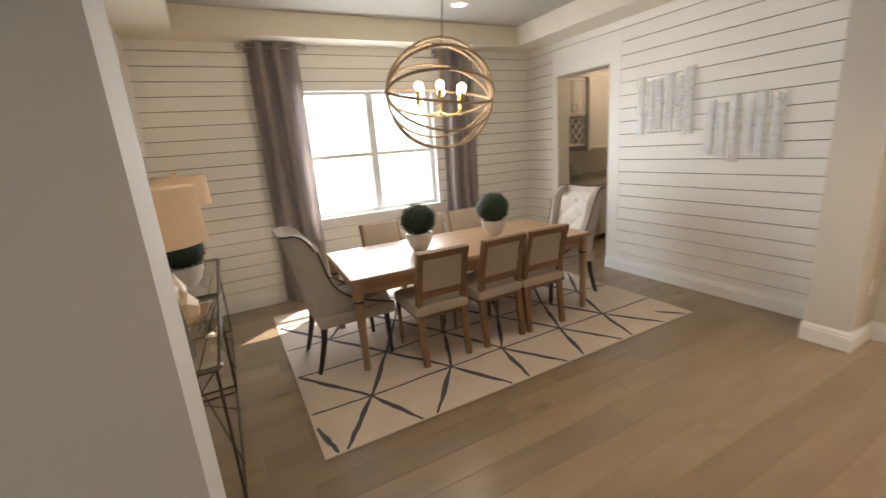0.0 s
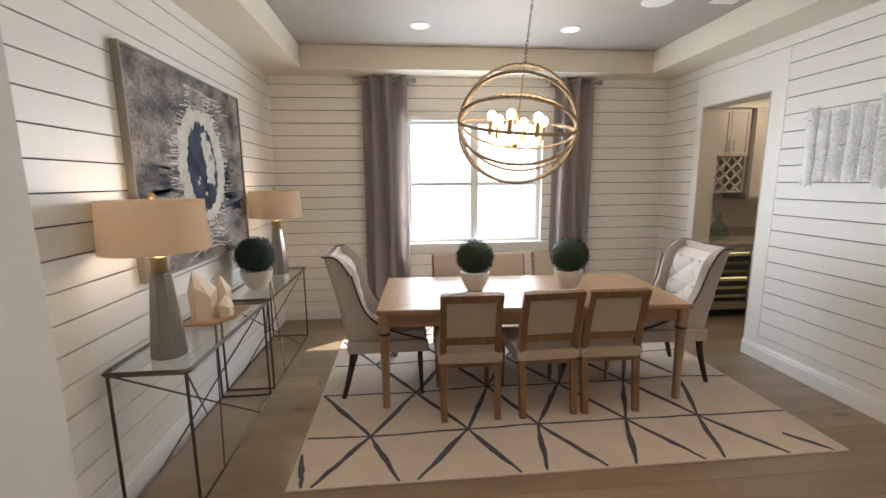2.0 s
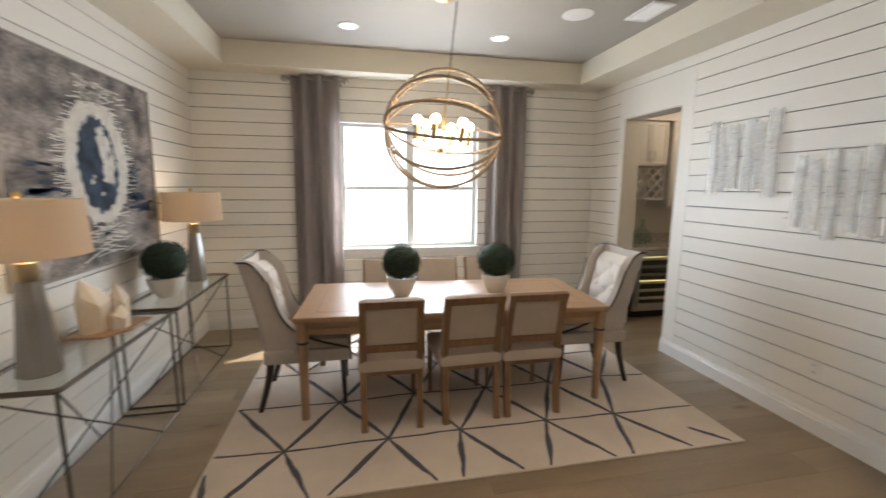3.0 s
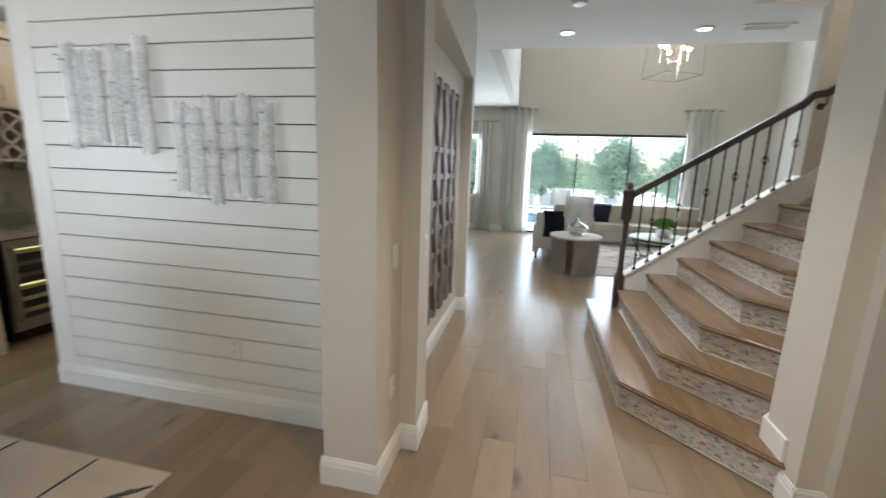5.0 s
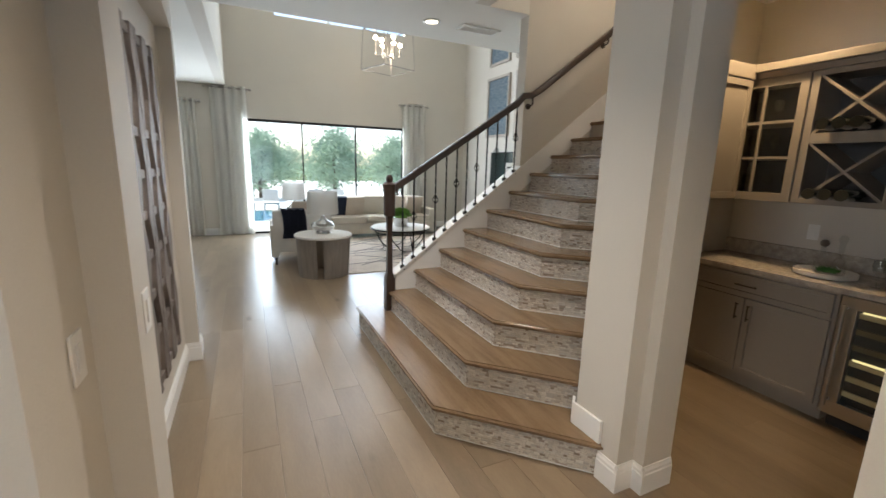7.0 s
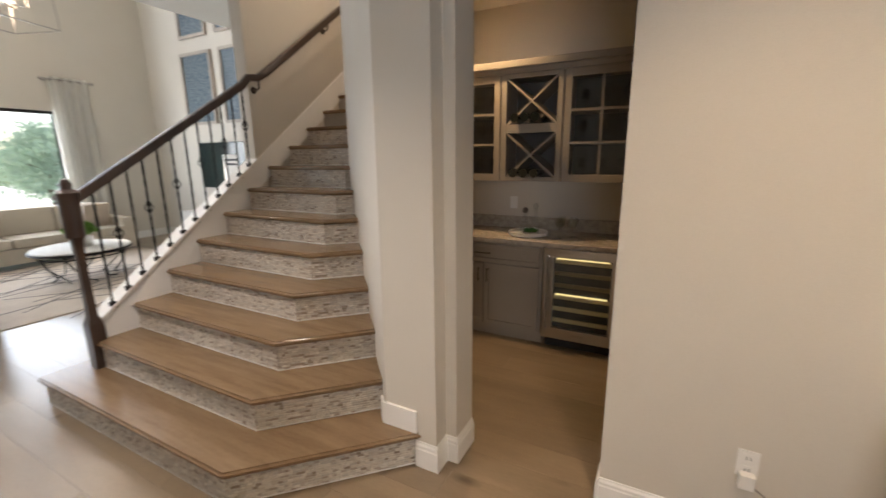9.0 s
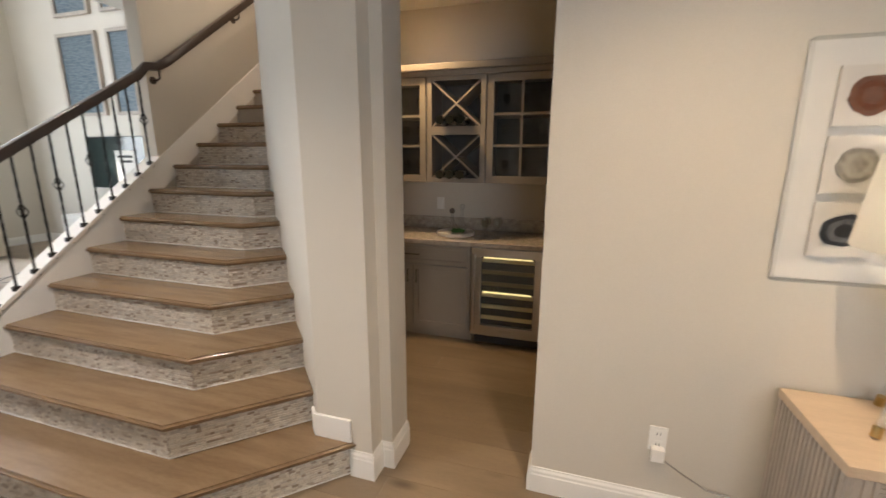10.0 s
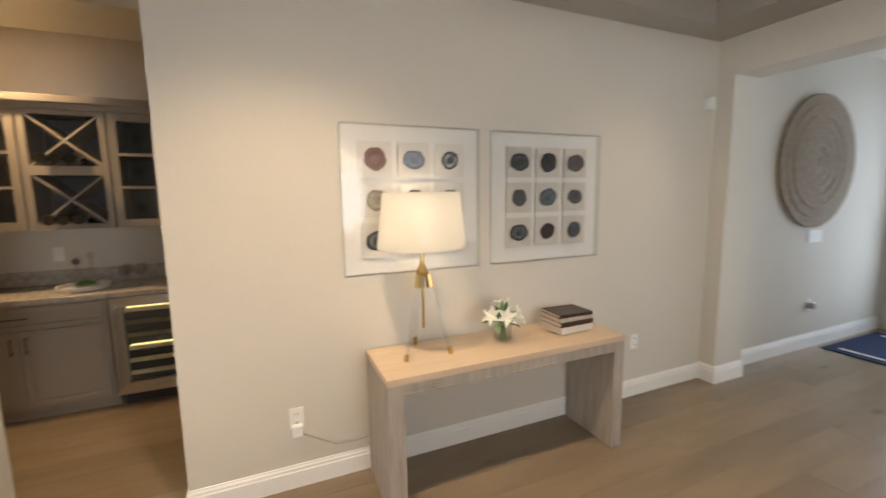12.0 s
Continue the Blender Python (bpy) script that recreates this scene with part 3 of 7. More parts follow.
for a, b in strokes:
    bm = bmesh.new()
    a, b = Vector((*a, 0)), Vector((*b, 0))
    side = (b - a).cross(Vector((0, 0, 1))).normalized()
    flat = abs((b - a).y) < 0.1
    top, low = [], []
    for i in range(9):
        s = i / 8
        p = a.lerp(b, s) + side * 0.004 * math.sin(s * math.pi * rng.choice((1, 2)))
        half = (0.007 if flat else 0.007 + 0.0105 * math.sin(s * math.pi)) * rng.uniform(0.75, 1.2)
        top.append([bm.verts.new((p + side * half * q + Vector((0, 0, 0.0145)))) for q in (-1, 1)])
        low.append([bm.verts.new((p + side * half * q + Vector((0, 0, 0.009)))) for q in (-1, 1)])
    for i in range(8):
        bm.faces.new((top[i][0], top[i][1], top[i + 1][1], top[i + 1][0]))
        for q in (0, 1):
            bm.faces.new((top[i][q], top[i + 1][q], low[i + 1][q], low[i][q]))
    part("stripe", bm, M["ink"], rug)

# ---- dining table and chairs ----
table = thing("dining_table", "long bleached oak dining table with round ringed legs", "table", pose(2.735, 3.393, 0.012, 0, 0, -2.8))
bm = boxes((-1.135, 1.135, -0.5, 0.5, 0.71, 0.748), bevel=0.012)
part("tabletop", bm, M["ash"], table)
part("breadboard_groove", boxes((-1.0, 1.0, -0.38, -0.376, 0.7482, 0.7488), (-1.0, 1.0, 0.376, 0.38, 0.7482, 0.7488), (-1.0, -0.996, -0.38, 0.38, 0.7482, 0.7488), (0.996, 1.0, -0.38, 0.38, 0.7482, 0.7488)), M["brown"], table, "thin inlay line round the top")
part("apron", boxes((-1.06, 1.06, -0.455, -0.43, 0.61, 0.71), (-1.06, 1.06, 0.43, 0.455, 0.61, 0.71), (-1.09, -1.065, -0.43, 0.43, 0.61, 0.71), (1.065, 1.09, -0.43, 0.43, 0.61, 0.71), (-1.05, 1.05, -0.462, -0.455, 0.625, 0.655), bevel=0.003), M["ash"], table)
for sx in (-1, 1):
    for sy in (-1, 1):
        bm = bmesh.new()
        lathe(bm, ((0.026, 0), (0.028, 0.01), (0.029, 0.2), (0.036, 0.57), (0.04, 0.575), (0.042, 0.6), (0.042, 0.712)), 24, (sx * 1.085, sy * 0.45, 0))
        leg = part("leg", bm, M["ash"], table, smooth=True)
        bm = bmesh.new()
        lathe(bm, ((0.037, 0.552), (0.0405, 0.555), (0.0405, 0.565), (0.037, 0.568)), 24, (sx * 1.085, sy * 0.45, 0))
        part("ring", bm, M["dark_leg"], leg, "dark metal ring")


def side_chair():
    c = thing("dining_chair", "brown wooden dining chair with oatmeal linen seat and back", "chair", group="chairs along the table")
    for s in (-1, 1):
        bm = bmesh.new()
        pts = [(s * 0.185, -0.21, 0), (s * 0.188, -0.175, 0.25), (s * 0.19, -0.16, 0.44), (s * 0.187, -0.19, 0.68), (s * 0.186, -0.25, 0.89)]
        for a, b in zip(pts, pts[1:]):
            bar(bm, a, b, 0.03, 0.03, 4)
        part("back_leg", bm, M["brown"], c)
        bm = bmesh.new()
        bar(bm, (s * 0.2, 0.27, 0.42), (s * 0.195, 0.28, 0), 0.025, 0.016, 4)
        part("front_leg", bm, M["brown"], c)
    bm = bmesh.new()
    box(bm, -0.209, 0.209, -0.022, 0.018, -0.024, 0.03, 0.006, pose(0, -0.25, 0.88, 14))
    part("top_rail", bm, M["brown"], c)
    bm = bmesh.new()
    box(bm, -0.18, 0.18, -0.016, 0.016, -0.026, 0.026, 0.004, pose(0, -0.178, 0.565, 8))
    part("lower_rail", bm, M["brown"], c)
    bm = bmesh.new()
    box(bm, -0.168, 0.168, -0.004, 0.03, -0.15, 0.15, 0.012, pose(0, -0.213, 0.735, 12))
    part("back_pad", bm, M["linen"], c, smooth=True)
    bm = bmesh.new()
    box(bm, -0.192, 0.192, 0.022, 0.05, -0.165, 0.17, 0.012, pose(0, -0.213, 0.735, 12))
    part("inner_back_pad", bm, M["linen"], c, smooth=True)
    bm = bmesh.new()
    box(bm, -0.225, 0.225, -0.19, 0.3, 0.4, 0.485, 0.03)
    part("seat", bm, M["linen"], c, smooth=True)
    part("seat_frame", boxes((-0.205, 0.205, -0.165, 0.285, 0.365, 0.402)), M["brown"], c)
    return c


def chair_pose(x, y, turn):
    return pose(x, y, 0.0125, 0, 0, turn)


first = side_chair()
first.matrix_world = chair_pose(2.22, 2.965, -1)
copy_thing(first, chair_pose(2.757, 2.965, 2))
copy_thing(first, chair_pose(3.22, 2.965, -1.5))
for x, a in ((2.26, 180), (2.77, 178), (3.28, 181)):
    copy_thing(first, chair_pose(x, 3.97, a))


def host_chair():
    c = thing("wing_chair", "tufted grey linen wing chair with dark nailhead trim", "chair", group="chairs at the table ends")

    def shell(u, v):
        # u runs round the back from one wing's front to the other, v up
        z = 0.46 + v * 0.62
        lean = -0.13 * v ** 1.3
        wide = 0.255 + 0.025 * v
        reach = 0.4 * (1 - v) ** 5 + 0.11 + 0.03 * v
        s = (u - 0.5) * 2
        if abs(s) > 0.45:
            k = (abs(s) - 0.45) / 0.55
            x, y = math.copysign(wide + 0.02 * v * k, s), -0.2 + k * reach
        else:
            k = abs(s) / 0.45
            x, y = math.copysign(wide * math.sin(k * math.pi / 2) ** 0.8, s) if s else 0.0, -0.2 - 0.07 * (1 - k ** 3)
        wing = max(0.0, (abs(s) - 0.45) / 0.55)
        return Vector((x, y + lean, z + v * (0.02 * math.sin(min(1, abs(s) / 0.6) * math.pi / 2) - 0.13 * wing ** 2.2)))

    bm = bmesh.new()
    grid(bm, shell, 40, 16)
    bmesh.ops.recalc_face_normals(bm, faces=bm.faces)
    bmesh.ops.solidify(bm, geom=bm.faces[:], thickness=0.055)
    part("shell", bm, M["velvet"], c, smooth=True)

    def pad(u, v):
        x = (u - 0.5) * 0.5
        z = 0.5 + v * 0.54
        lean = -0.13 * ((z - 0.46) / 0.62) ** 1.3
        a, b = u * 4 * math.pi, v * 5 * math.pi
        puff = 0.02 * abs(math.sin((a + b) / 2)) ** 0.5 + 0.02 * abs(math.sin((a - b) / 2)) ** 0.5
        edge = min(u, 1 - u, v, 1 - v)
        return Vector((x, -0.215 + lean + (puff + 0.045) * min(1, edge * 9) + 0.5 * x * x, z))

    bm = bmesh.new()
    grid(bm, pad, 44, 48)
    part("tufted_back", bm, M["tuft"], c, "pale diamond-tufted inner back", smooth=True)
    for r in range(5):
        for k in range(3 + r % 2):
            u = (k + 0.5 + (0 if r % 2 else 0.5)) / 4
            p = pad(u, (r + 0.6) / 5.2)
            bm = bmesh.new()
            ball(bm, (p.x, p.y + 0.002, p.z), 0.011, 1)
            part("button", bm, M["tuft"], c, smooth=True)
    bm = bmesh.new()
    box(bm, -0.285, 0.285, -0.24, 0.36, 0.36, 0.455, 0.02)
    part("seat_box", bm, M["velvet"], c, smooth=True)
    bm = bmesh.new()
    box(bm, -0.25, 0.25, -0.2, 0.345, 0.44, 0.52, 0.035)
    part("seat_cushion", bm, M["tuft"], c, smooth=True)
    for s in (-1, 1):
        bm = bmesh.new()
        edge = [shell(0.5 + s * 0.5, v / 14) + Vector((s * 0.012, 0.006, 0)) for v in range(15)]
        edge = [Vector((s * 0.292, 0.36, 0.37)), Vector((s * 0.292, 0.362, 0.43)), Vector((s * 0.292, 0.35, 0.457))] + edge
        tube(bm, edge, 0.0075, 6)
        part("nailhead_trim", bm, M["nail"], c, "dark nailhead line")
        bm = bmesh.new()
        for a, b, r0, r1 in (((s * 0.235, 0.3, 0.37), (s * 0.235, 0.31, 0), 0.028, 0.018),):
            bar(bm, a, b, r0, r1, 4)
        part("front_leg", bm, M["dark_leg"], c)
        bm = bmesh.new()
        tube(bm, [(s * 0.235, -0.2, 0.37), (s * 0.237, -0.22, 0.24), (s * 0.242, -0.25, 0.12), (s * 0.248, -0.285, 0)], [0.028, 0.024, 0.021, 0.018], 8)
        part("back_leg", bm, M["dark_leg"], c)
    bm = bmesh.new()
    tube(bm, [shell(u / 40, 1) + Vector((0, -0.01, 0.002)) for u in range(41)], 0.008, 6)
    part("nailhead_trim", bm, M["nail"], c, "dark nailhead line")
    return c


host = host_chair()
host.matrix_world = chair_pose(1.585, 3.4, -90)
copy_thing(host, chair_pose(3.93, 3.36, 88))

# ---- table-top plants ----


def topiary(m, r, bowl_r):
    t = thing("topiary_plant", "round clipped boxwood ball in a white ceramic bowl", "plant", m, "boxwood topiaries")
    bm = bmesh.new()
    lathe(bm, ((bowl_r * 0.5, 0), (bowl_r * 0.55, 0.006), (bowl_r * 0.8, 0.05), (bowl_r, 0.12), (bowl_r * 1.02, 0.155), (bowl_r * 0.96, 0.155), (bowl_r * 0.9, 0.135)), 36)
    part("bowl", bm, M["ceramic"], t, "white ceramic bowl", smooth=True)
    g = random.Random(7)
    bm = bmesh.new()
    for v in ball(bm, (0, 0, 0.145 + r * 0.82), r * 0.93, 3, 0.9):
        v.co += Vector((g.uniform(-1, 1), g.uniform(-1, 1), g.uniform(-1, 1))) * 0.004
    for _ in range(1500):
        d = Vector((g.gauss(0, 1), g.gauss(0, 1), g.gauss(0, 1))).normalized()
        c = Vector((0, 0, 0.145 + r * 0.82)) + Vector((d.x, d.y, d.z * 0.92)) * r * g.uniform(0.92, 1.03)
        a = (d.orthogonal().normalized() + d * g.uniform(-0.2, 0.9)).normalized()
        a.rotate(Matrix.Rotation(g.uniform(0, 6.3), 3, d))
        b = a.cross(d).normalized()
        s = g.uniform(0.007, 0.012)
        bm.faces.new([bm.verts.new(c + a * s * p + b * s * q) for p, q in ((-1, 0), (0, -0.5), (1, 0), (0, 0.5))])
    part("foliage", bm, M["leaf"], t, "dense dark green clipped leaves")
    return t


plant = topiary(pose(2.35, 3.41, 0.761), 0.158, 0.114)
copy_thing(plant, pose(3.13, 3.39, 0.761, 0, 0, 70))
topiary(pose(0.53, 3.72, 0.76, 0, 0, 140), 0.17, 0.128)

# ---- orb chandelier ----
orb = thing("chandelier", "rope-wrapped orb chandelier with six candle bulbs, lit", "chandelier", pose(2.69, 3.46, 2.065, 0, 6, -16))
for k in range(6):
    bm = bmesh.new()
    ang = math.pi * k / 6 + 0.22
    n = 120
    rr = 0.447 + 0.006 * (k % 3)
    tube(bm, [(rr * math.cos(2 * math.pi * i / n), rr * math.sin(2 * math.pi * i / n) * math.cos(ang), rr * math.sin(2 * math.pi * i / n) * math.sin(ang)) for i in range(n)], [0.0145 if i % 2 else 0.0095 for i in range(n)], 6, True)
    part("hoop", bm, M["rope"], orb)
for s in (-1, 1):
    bm = bmesh.new()
    ball(bm, (s * 0.462, 0, 0), 0.02)
    part("hub", bm, M["brass"], orb)
bm = bmesh.new()
bar(bm, (0, 0, -0.14), (0, 0, 0.46), 0.006)
lathe(bm, ((0.012, -0.17), (0.025, -0.15), (0.025, -0.135), (0.01, -0.12)), 16)
part("stem", bm, M["brass"], orb, smooth=True)
for k in range(6):
    a = 2 * math.pi * k / 6 + 0.3
    c, s = math.cos(a), math.sin(a)
    bm = bmesh.new()
    tube(bm, [(0.02 * c, 0.02 * s, -0.14), (0.1 * c, 0.1 * s, -0.165), (0.18 * c, 0.18 * s, -0.15), (0.21 * c, 0.21 * s, -0.1), (0.21 * c, 0.21 * s, -0.06)], 0.005, 6)
    arm = part("arm", bm, M["brass"], orb)
    bm = bmesh.new()
    lathe(bm, ((0.019, -0.09), (0.02, -0.088), (0.02, 0.018), (0.016, 0.022)), 16, (0.21 * c, 0.21 * s, 0))
    part("candle_sleeve", bm, M["brass"], arm)
    bm = bmesh.new()
    ball(bm, (0.21 * c, 0.21 * s, 0.056), 0.036, 2, 1.1)
    part("bulb", bm, M["bulb"], arm, "glowing round bulb", smooth=True)
bm = bmesh.new()
for i in range(16):
    z = 0.46 + i * 0.031
    tube(bm, [(0.009 * math.cos(k * math.pi / 4) * (1 if i % 2 else 0), 0.009 * math.cos(k * math.pi / 4) * (0 if i % 2 else 1), z + 0.02 * math.sin(k * math.pi / 4)) for k in range(8)], 0.0025, 4, True)
part("chain", bm, M["bronze"], orb)
canopy = thing("ceiling_canopy", "round aged brass ceiling canopy of the chandelier", "chandelier canopy", pose(2.69, 3.46, CEIL))
bm = bmesh.new()
lathe(bm, ((0.07, 0), (0.07, -0.012), (0.05, -0.03), (0.01, -0.035)), 28)
part("plate", bm, M["brass"], canopy, smooth=True)
lamp("chandelier_lamp", "POINT", pose(2.69, 3.46, 2.13), 17, COOL, r=0.2)

# ---- glass consoles ----


def console(y0, y1):
    t = thing("console_table", "bronze wire console table with a clear glass top", "table", group="glass consoles")
    x0, x1, z = 0.345, 0.735, 0.757
    bm = bmesh.new()
    box(bm, x0 + 0.012, x1 - 0.012, y0 + 0.012, y1 - 0.012, z - 0.008, z + 0.002)
    g = part("glass_top", bm, M["glass"], t, "clear glass top")
    bm = bmesh.new()
    r = 0.03
    outline = []
    for cx, cy, a0 in ((x1 - r, y0 + r, -90), (x1 - r, y1 - r, 0), (x0 + r, y1 - r, 90), (x0 + r, y0 + r, 180)):
        outline += [(cx + r * math.cos(radians(a0 + k * 22.5)), cy + r * math.sin(radians(a0 + k * 22.5)), z - 0.01) for k in range(5)]
    tube(bm, outline, 0.014, 4, True)
    part("top_frame", bm, M["bronze"], t)
    bm = bmesh.new()
    tube(bm, [(x0 + 0.01, y0 + 0.02, 0.009), (x1 - 0.02, y0 + 0.02, 0.009), (x1 - 0.02, y1 - 0.02, 0.009), (x0 + 0.01, y1 - 0.02, 0.009)], 0.008, 4, True)
    part("base_frame", bm, M["bronze"], t)
    for x in (x0 + 0.01, x1 - 0.02):
        for y in (y0 + 0.02, y1 - 0.02):
            bm = bmesh.new()
            bar(bm, (x, y, 0), (x, y, z - 0.01), 0.008, steps=6)
            part("leg", bm, M["bronze"], t)
            bm = bmesh.new()
            bar(bm, (x, y, z - 0.02), ((x0 + x1) / 2 * 2 - x, (y0 + y1) / 2 + (0.3 if y < (y0 + y1) / 2 else -0.3), 0.012), 0.005, steps=6)
            part("cross_wire", bm, M["bronze"], t)


console(2.13, 3.3)
console(3.36, 4.58)


def table_lamp(y):
    t = thing("table_lamp", "faceted grey table lamp with an oatmeal drum shade, lit", "lamp", pose(0.55, y, 0.7595), "lamps on the consoles")
    bm = bmesh.new()
    lathe(bm, ((0.085, 0), (0.088, 0.006), (0.05, 0.43), (0.046, 0.44)), 8)
    part("base", bm, M["lamp_glass"], t, "faceted smoky grey base")
    bm = bmesh.new()
    lathe(bm, ((0.042, 0.44), (0.045, 0.445), (0.045, 0.52), (0.04, 0.525), (0.012, 0.53), (0.012, 0.62)), 20)
    part("neck", bm, M["old_brass"], t, "dull antique brass neck", smooth=True)
    bm = bmesh.new()
    grid(bm, lambda u, v: Vector(((0.24 - 0.012 * v) * math.cos(u * 2 * math.pi), (0.24 - 0.012 * v) * math.sin(u * 2 * math.pi), 0.555 + v * 0.25)), 48, 4, True)
    bmesh.ops.solidify(bm, geom=bm.faces[:], thickness=0.003)
    part("shade", bm, M["shade"], t, "oatmeal linen drum shade", smooth=True)
    bm = bmesh.new()
    for k in range(3):
        a = k * 2 * math.pi / 3
        bar(bm, (0, 0, 0.79), (0.226 * math.cos(a), 0.226 * math.sin(a), 0.797), 0.0025, steps=5)
    bar(bm, (0, 0, 0.6), (0, 0, 0.81), 0.003, steps=6)
    part("spider", bm, M["brass"], t)
    bm = bmesh.new()
    ball(bm, (0, 0, 0.825), 0.017)
    part("finial", bm, M["brass"], t, smooth=True)
    bm = bmesh.new()
    ball(bm, (0, 0, 0.66), 0.03, 2, 1.2)
    part("bulb", bm, M["bulb"], t, smooth=True)
    lamp("table_lamp_bulb", "POINT", pose(0.55, y, 1.43), 4.6, WARM, r=0.045)


table_lamp(2.33)
table_lamp(4.3)

sculpture = thing("stone_sculpture", "three faceted alabaster crystals on a thin wooden base", "sculpture", pose(0.53, 2.95, 0.7595))
bm = bmesh.new()
prism(bm, ((-0.15, -0.19), (0.05, -0.2), (0.14, -0.05), (0.15, 0.16), (-0.02, 0.2), (-0.13, 0.08)), 0, 0.016)
part("base", bm, M["ash"], sculpture, "pale wooden base")
for cx, cy, w, h, tip in ((-0.05, -0.07, 0.075, 0.34, (-0.06, -0.05)), (0.0, 0.1, 0.05, 0.27, (0.0, -0.02)), (0.06, -0.03, 0.05, 0.15, (0.0, 0.03))):
    bm = bmesh.new()
    ring = [bm.verts.new((cx + w * math.cos(k * math.pi / 3 + 0.4), cy + w * 1.15 * math.sin(k * math.pi / 3 + 0.4), 0.016)) for k in range(6)]
    mid = [bm.verts.new((cx + w * 1.1 * math.cos(k * math.pi / 3 + 0.45), cy + w * 1.2 * math.sin(k * math.pi / 3 + 0.45), h * (0.6 + 0.12 * math.sin(k * 2.1)))) for k in range(6)]
    top = bm.verts.new((cx + tip[0] * 0.5, cy + tip[1], h))
    bm.faces.new(list(reversed(ring)))
    for k in range(6):
        bm.faces.new((ring[k], ring[(k + 1) % 6], mid[(k + 1) % 6], mid[k]))
        bm.faces.new((mid[k], mid[(k + 1) % 6], top))
    part("crystal", bm, M["stone"], sculpture)

# ---- painting on the shiplap wall ----
painting = thing("painting", "large grey abstract canvas with a white and navy oval", "painting", pose(0.321, 3.307, 1.733))
part("canvas", boxes((0.004, 0.032, -0.765, 0.765, -0.628, 0.628)), M["canvas"], painting)
part("frame", boxes((0, 0.044, -0.775, -0.765, -0.638, 0.638), (0, 0.044, 0.765, 0.775, -0.638, 0.638), (0, 0.044, -0.765, 0.765, 0.628, 0.638), (0, 0.044, -0.765, 0.765, -0.638, -0.628)), M["greige_frame"], painting, "thin grey float frame")
g = random.Random(11)


def blob(name, cy, cz, ry, rz, x, mat, rough_, n=90, label=""):
    bm = bmesh.new()
    out = []
    for k in range(n):
        a = 2 * math.pi * k / n
        f = 1 + rough_ * g.uniform(-1, 1)
        out.append((cy + ry * f * math.cos(a), cz + rz * f * math.sin(a)))
    c0 = bm.verts.new((x, cy, cz))
    vs = [bm.verts.new((x, p, q)) for p, q in out]
    for k in range(n):
        bm.faces.new((c0, vs[k], vs[(k + 1) % n]))
    ex = bmesh.ops.extrude_face_region(bm, geom=bm.faces[:])["geom"]
    bmesh.ops.translate(bm, verts=[v for v in ex if isinstance(v, bmesh.types.BMVert)], vec=(-0.0015, 0, 0))
    part(name, bm, mat, painting, label)


blob("oval", 0.04, 0.03, 0.34, 0.4, 0.0342, M["art_white"], 0.06, label="thick white painted oval")
blob("oval_core", 0.03, 0.02, 0.215, 0.305, 0.0362, M["art_blue"], 0.07, label="navy core of the oval")
for _ in range(26):
    # white flecks, thickest along the core's upper side away from the window
    a = g.uniform(-0.6, 1.5)
    k = g.uniform(0.3, 0.95)
    blob("fleck", 0.03 + 0.2 * k * math.cos(a), 0.02 + 0.28 * k * math.sin(a), g.uniform(0.01, 0.035), g.uniform(0.012, 0.06), 0.0376 + 0.00012 * _, M["art_white"], 0.5, 18)
for _ in range(4):
    blob("fleck", g.uniform(-0.1, 0.1), g.uniform(-0.2, -0.05), g.uniform(0.015, 0.03), g.uniform(0.01, 0.02), 0.041 + 0.0002 * _, M["art_white"], 0.5, 18)


def stroke(y, z, long, thick, turn, mat):
    bm = bmesh.new()
    box(bm, 0.0325, 0.0336, -long / 2, long / 2, -thick / 2, thick / 2, m=pose(0, y, z, turn))
    part("stroke", bm, mat, painting)


for k in range(130):
    # comb-like bristles on both flanks of the oval
    side_ = -1 if k % 2 else 1
    z = 0.03 + g.uniform(-0.36, 0.36)
    edge = 0.34 * math.sqrt(max(0.05, 1 - ((z - 0.03) / 0.4) ** 2))
    long = g.uniform(0.05, 0.15)
    stroke(0.04 + side_ * (edge + long * 0.35), z, long, g.uniform(0.004, 0.009), g.uniform(-10, 10), M["art_white"] if g.random() < 0.7 else M["art_blue"])
for k in range(110):
    # scratched bands above and below the oval
    up = k % 2
    z = (0.44 + g.uniform(-0.04, 0.12)) if up else (-0.42 - g.uniform(-0.05, 0.15))
    stroke(g.gauss(0.06, 0.14), z, g.uniform(0.06, 0.2), g.uniform(0.005, 0.01), g.uniform(-16, 16), M["art_white"])
for k in range(36):
    # dark streaks low beside the oval
    stroke(g.choice((-1, 1)) * g.uniform(0.38, 0.6), g.uniform(-0.32, 0.02), g.uniform(0.08, 0.26), g.uniform(0.008, 0.03), g.uniform(-8, 8), M["art_blue"])

# ---- metal strip art on the opposite wall ----


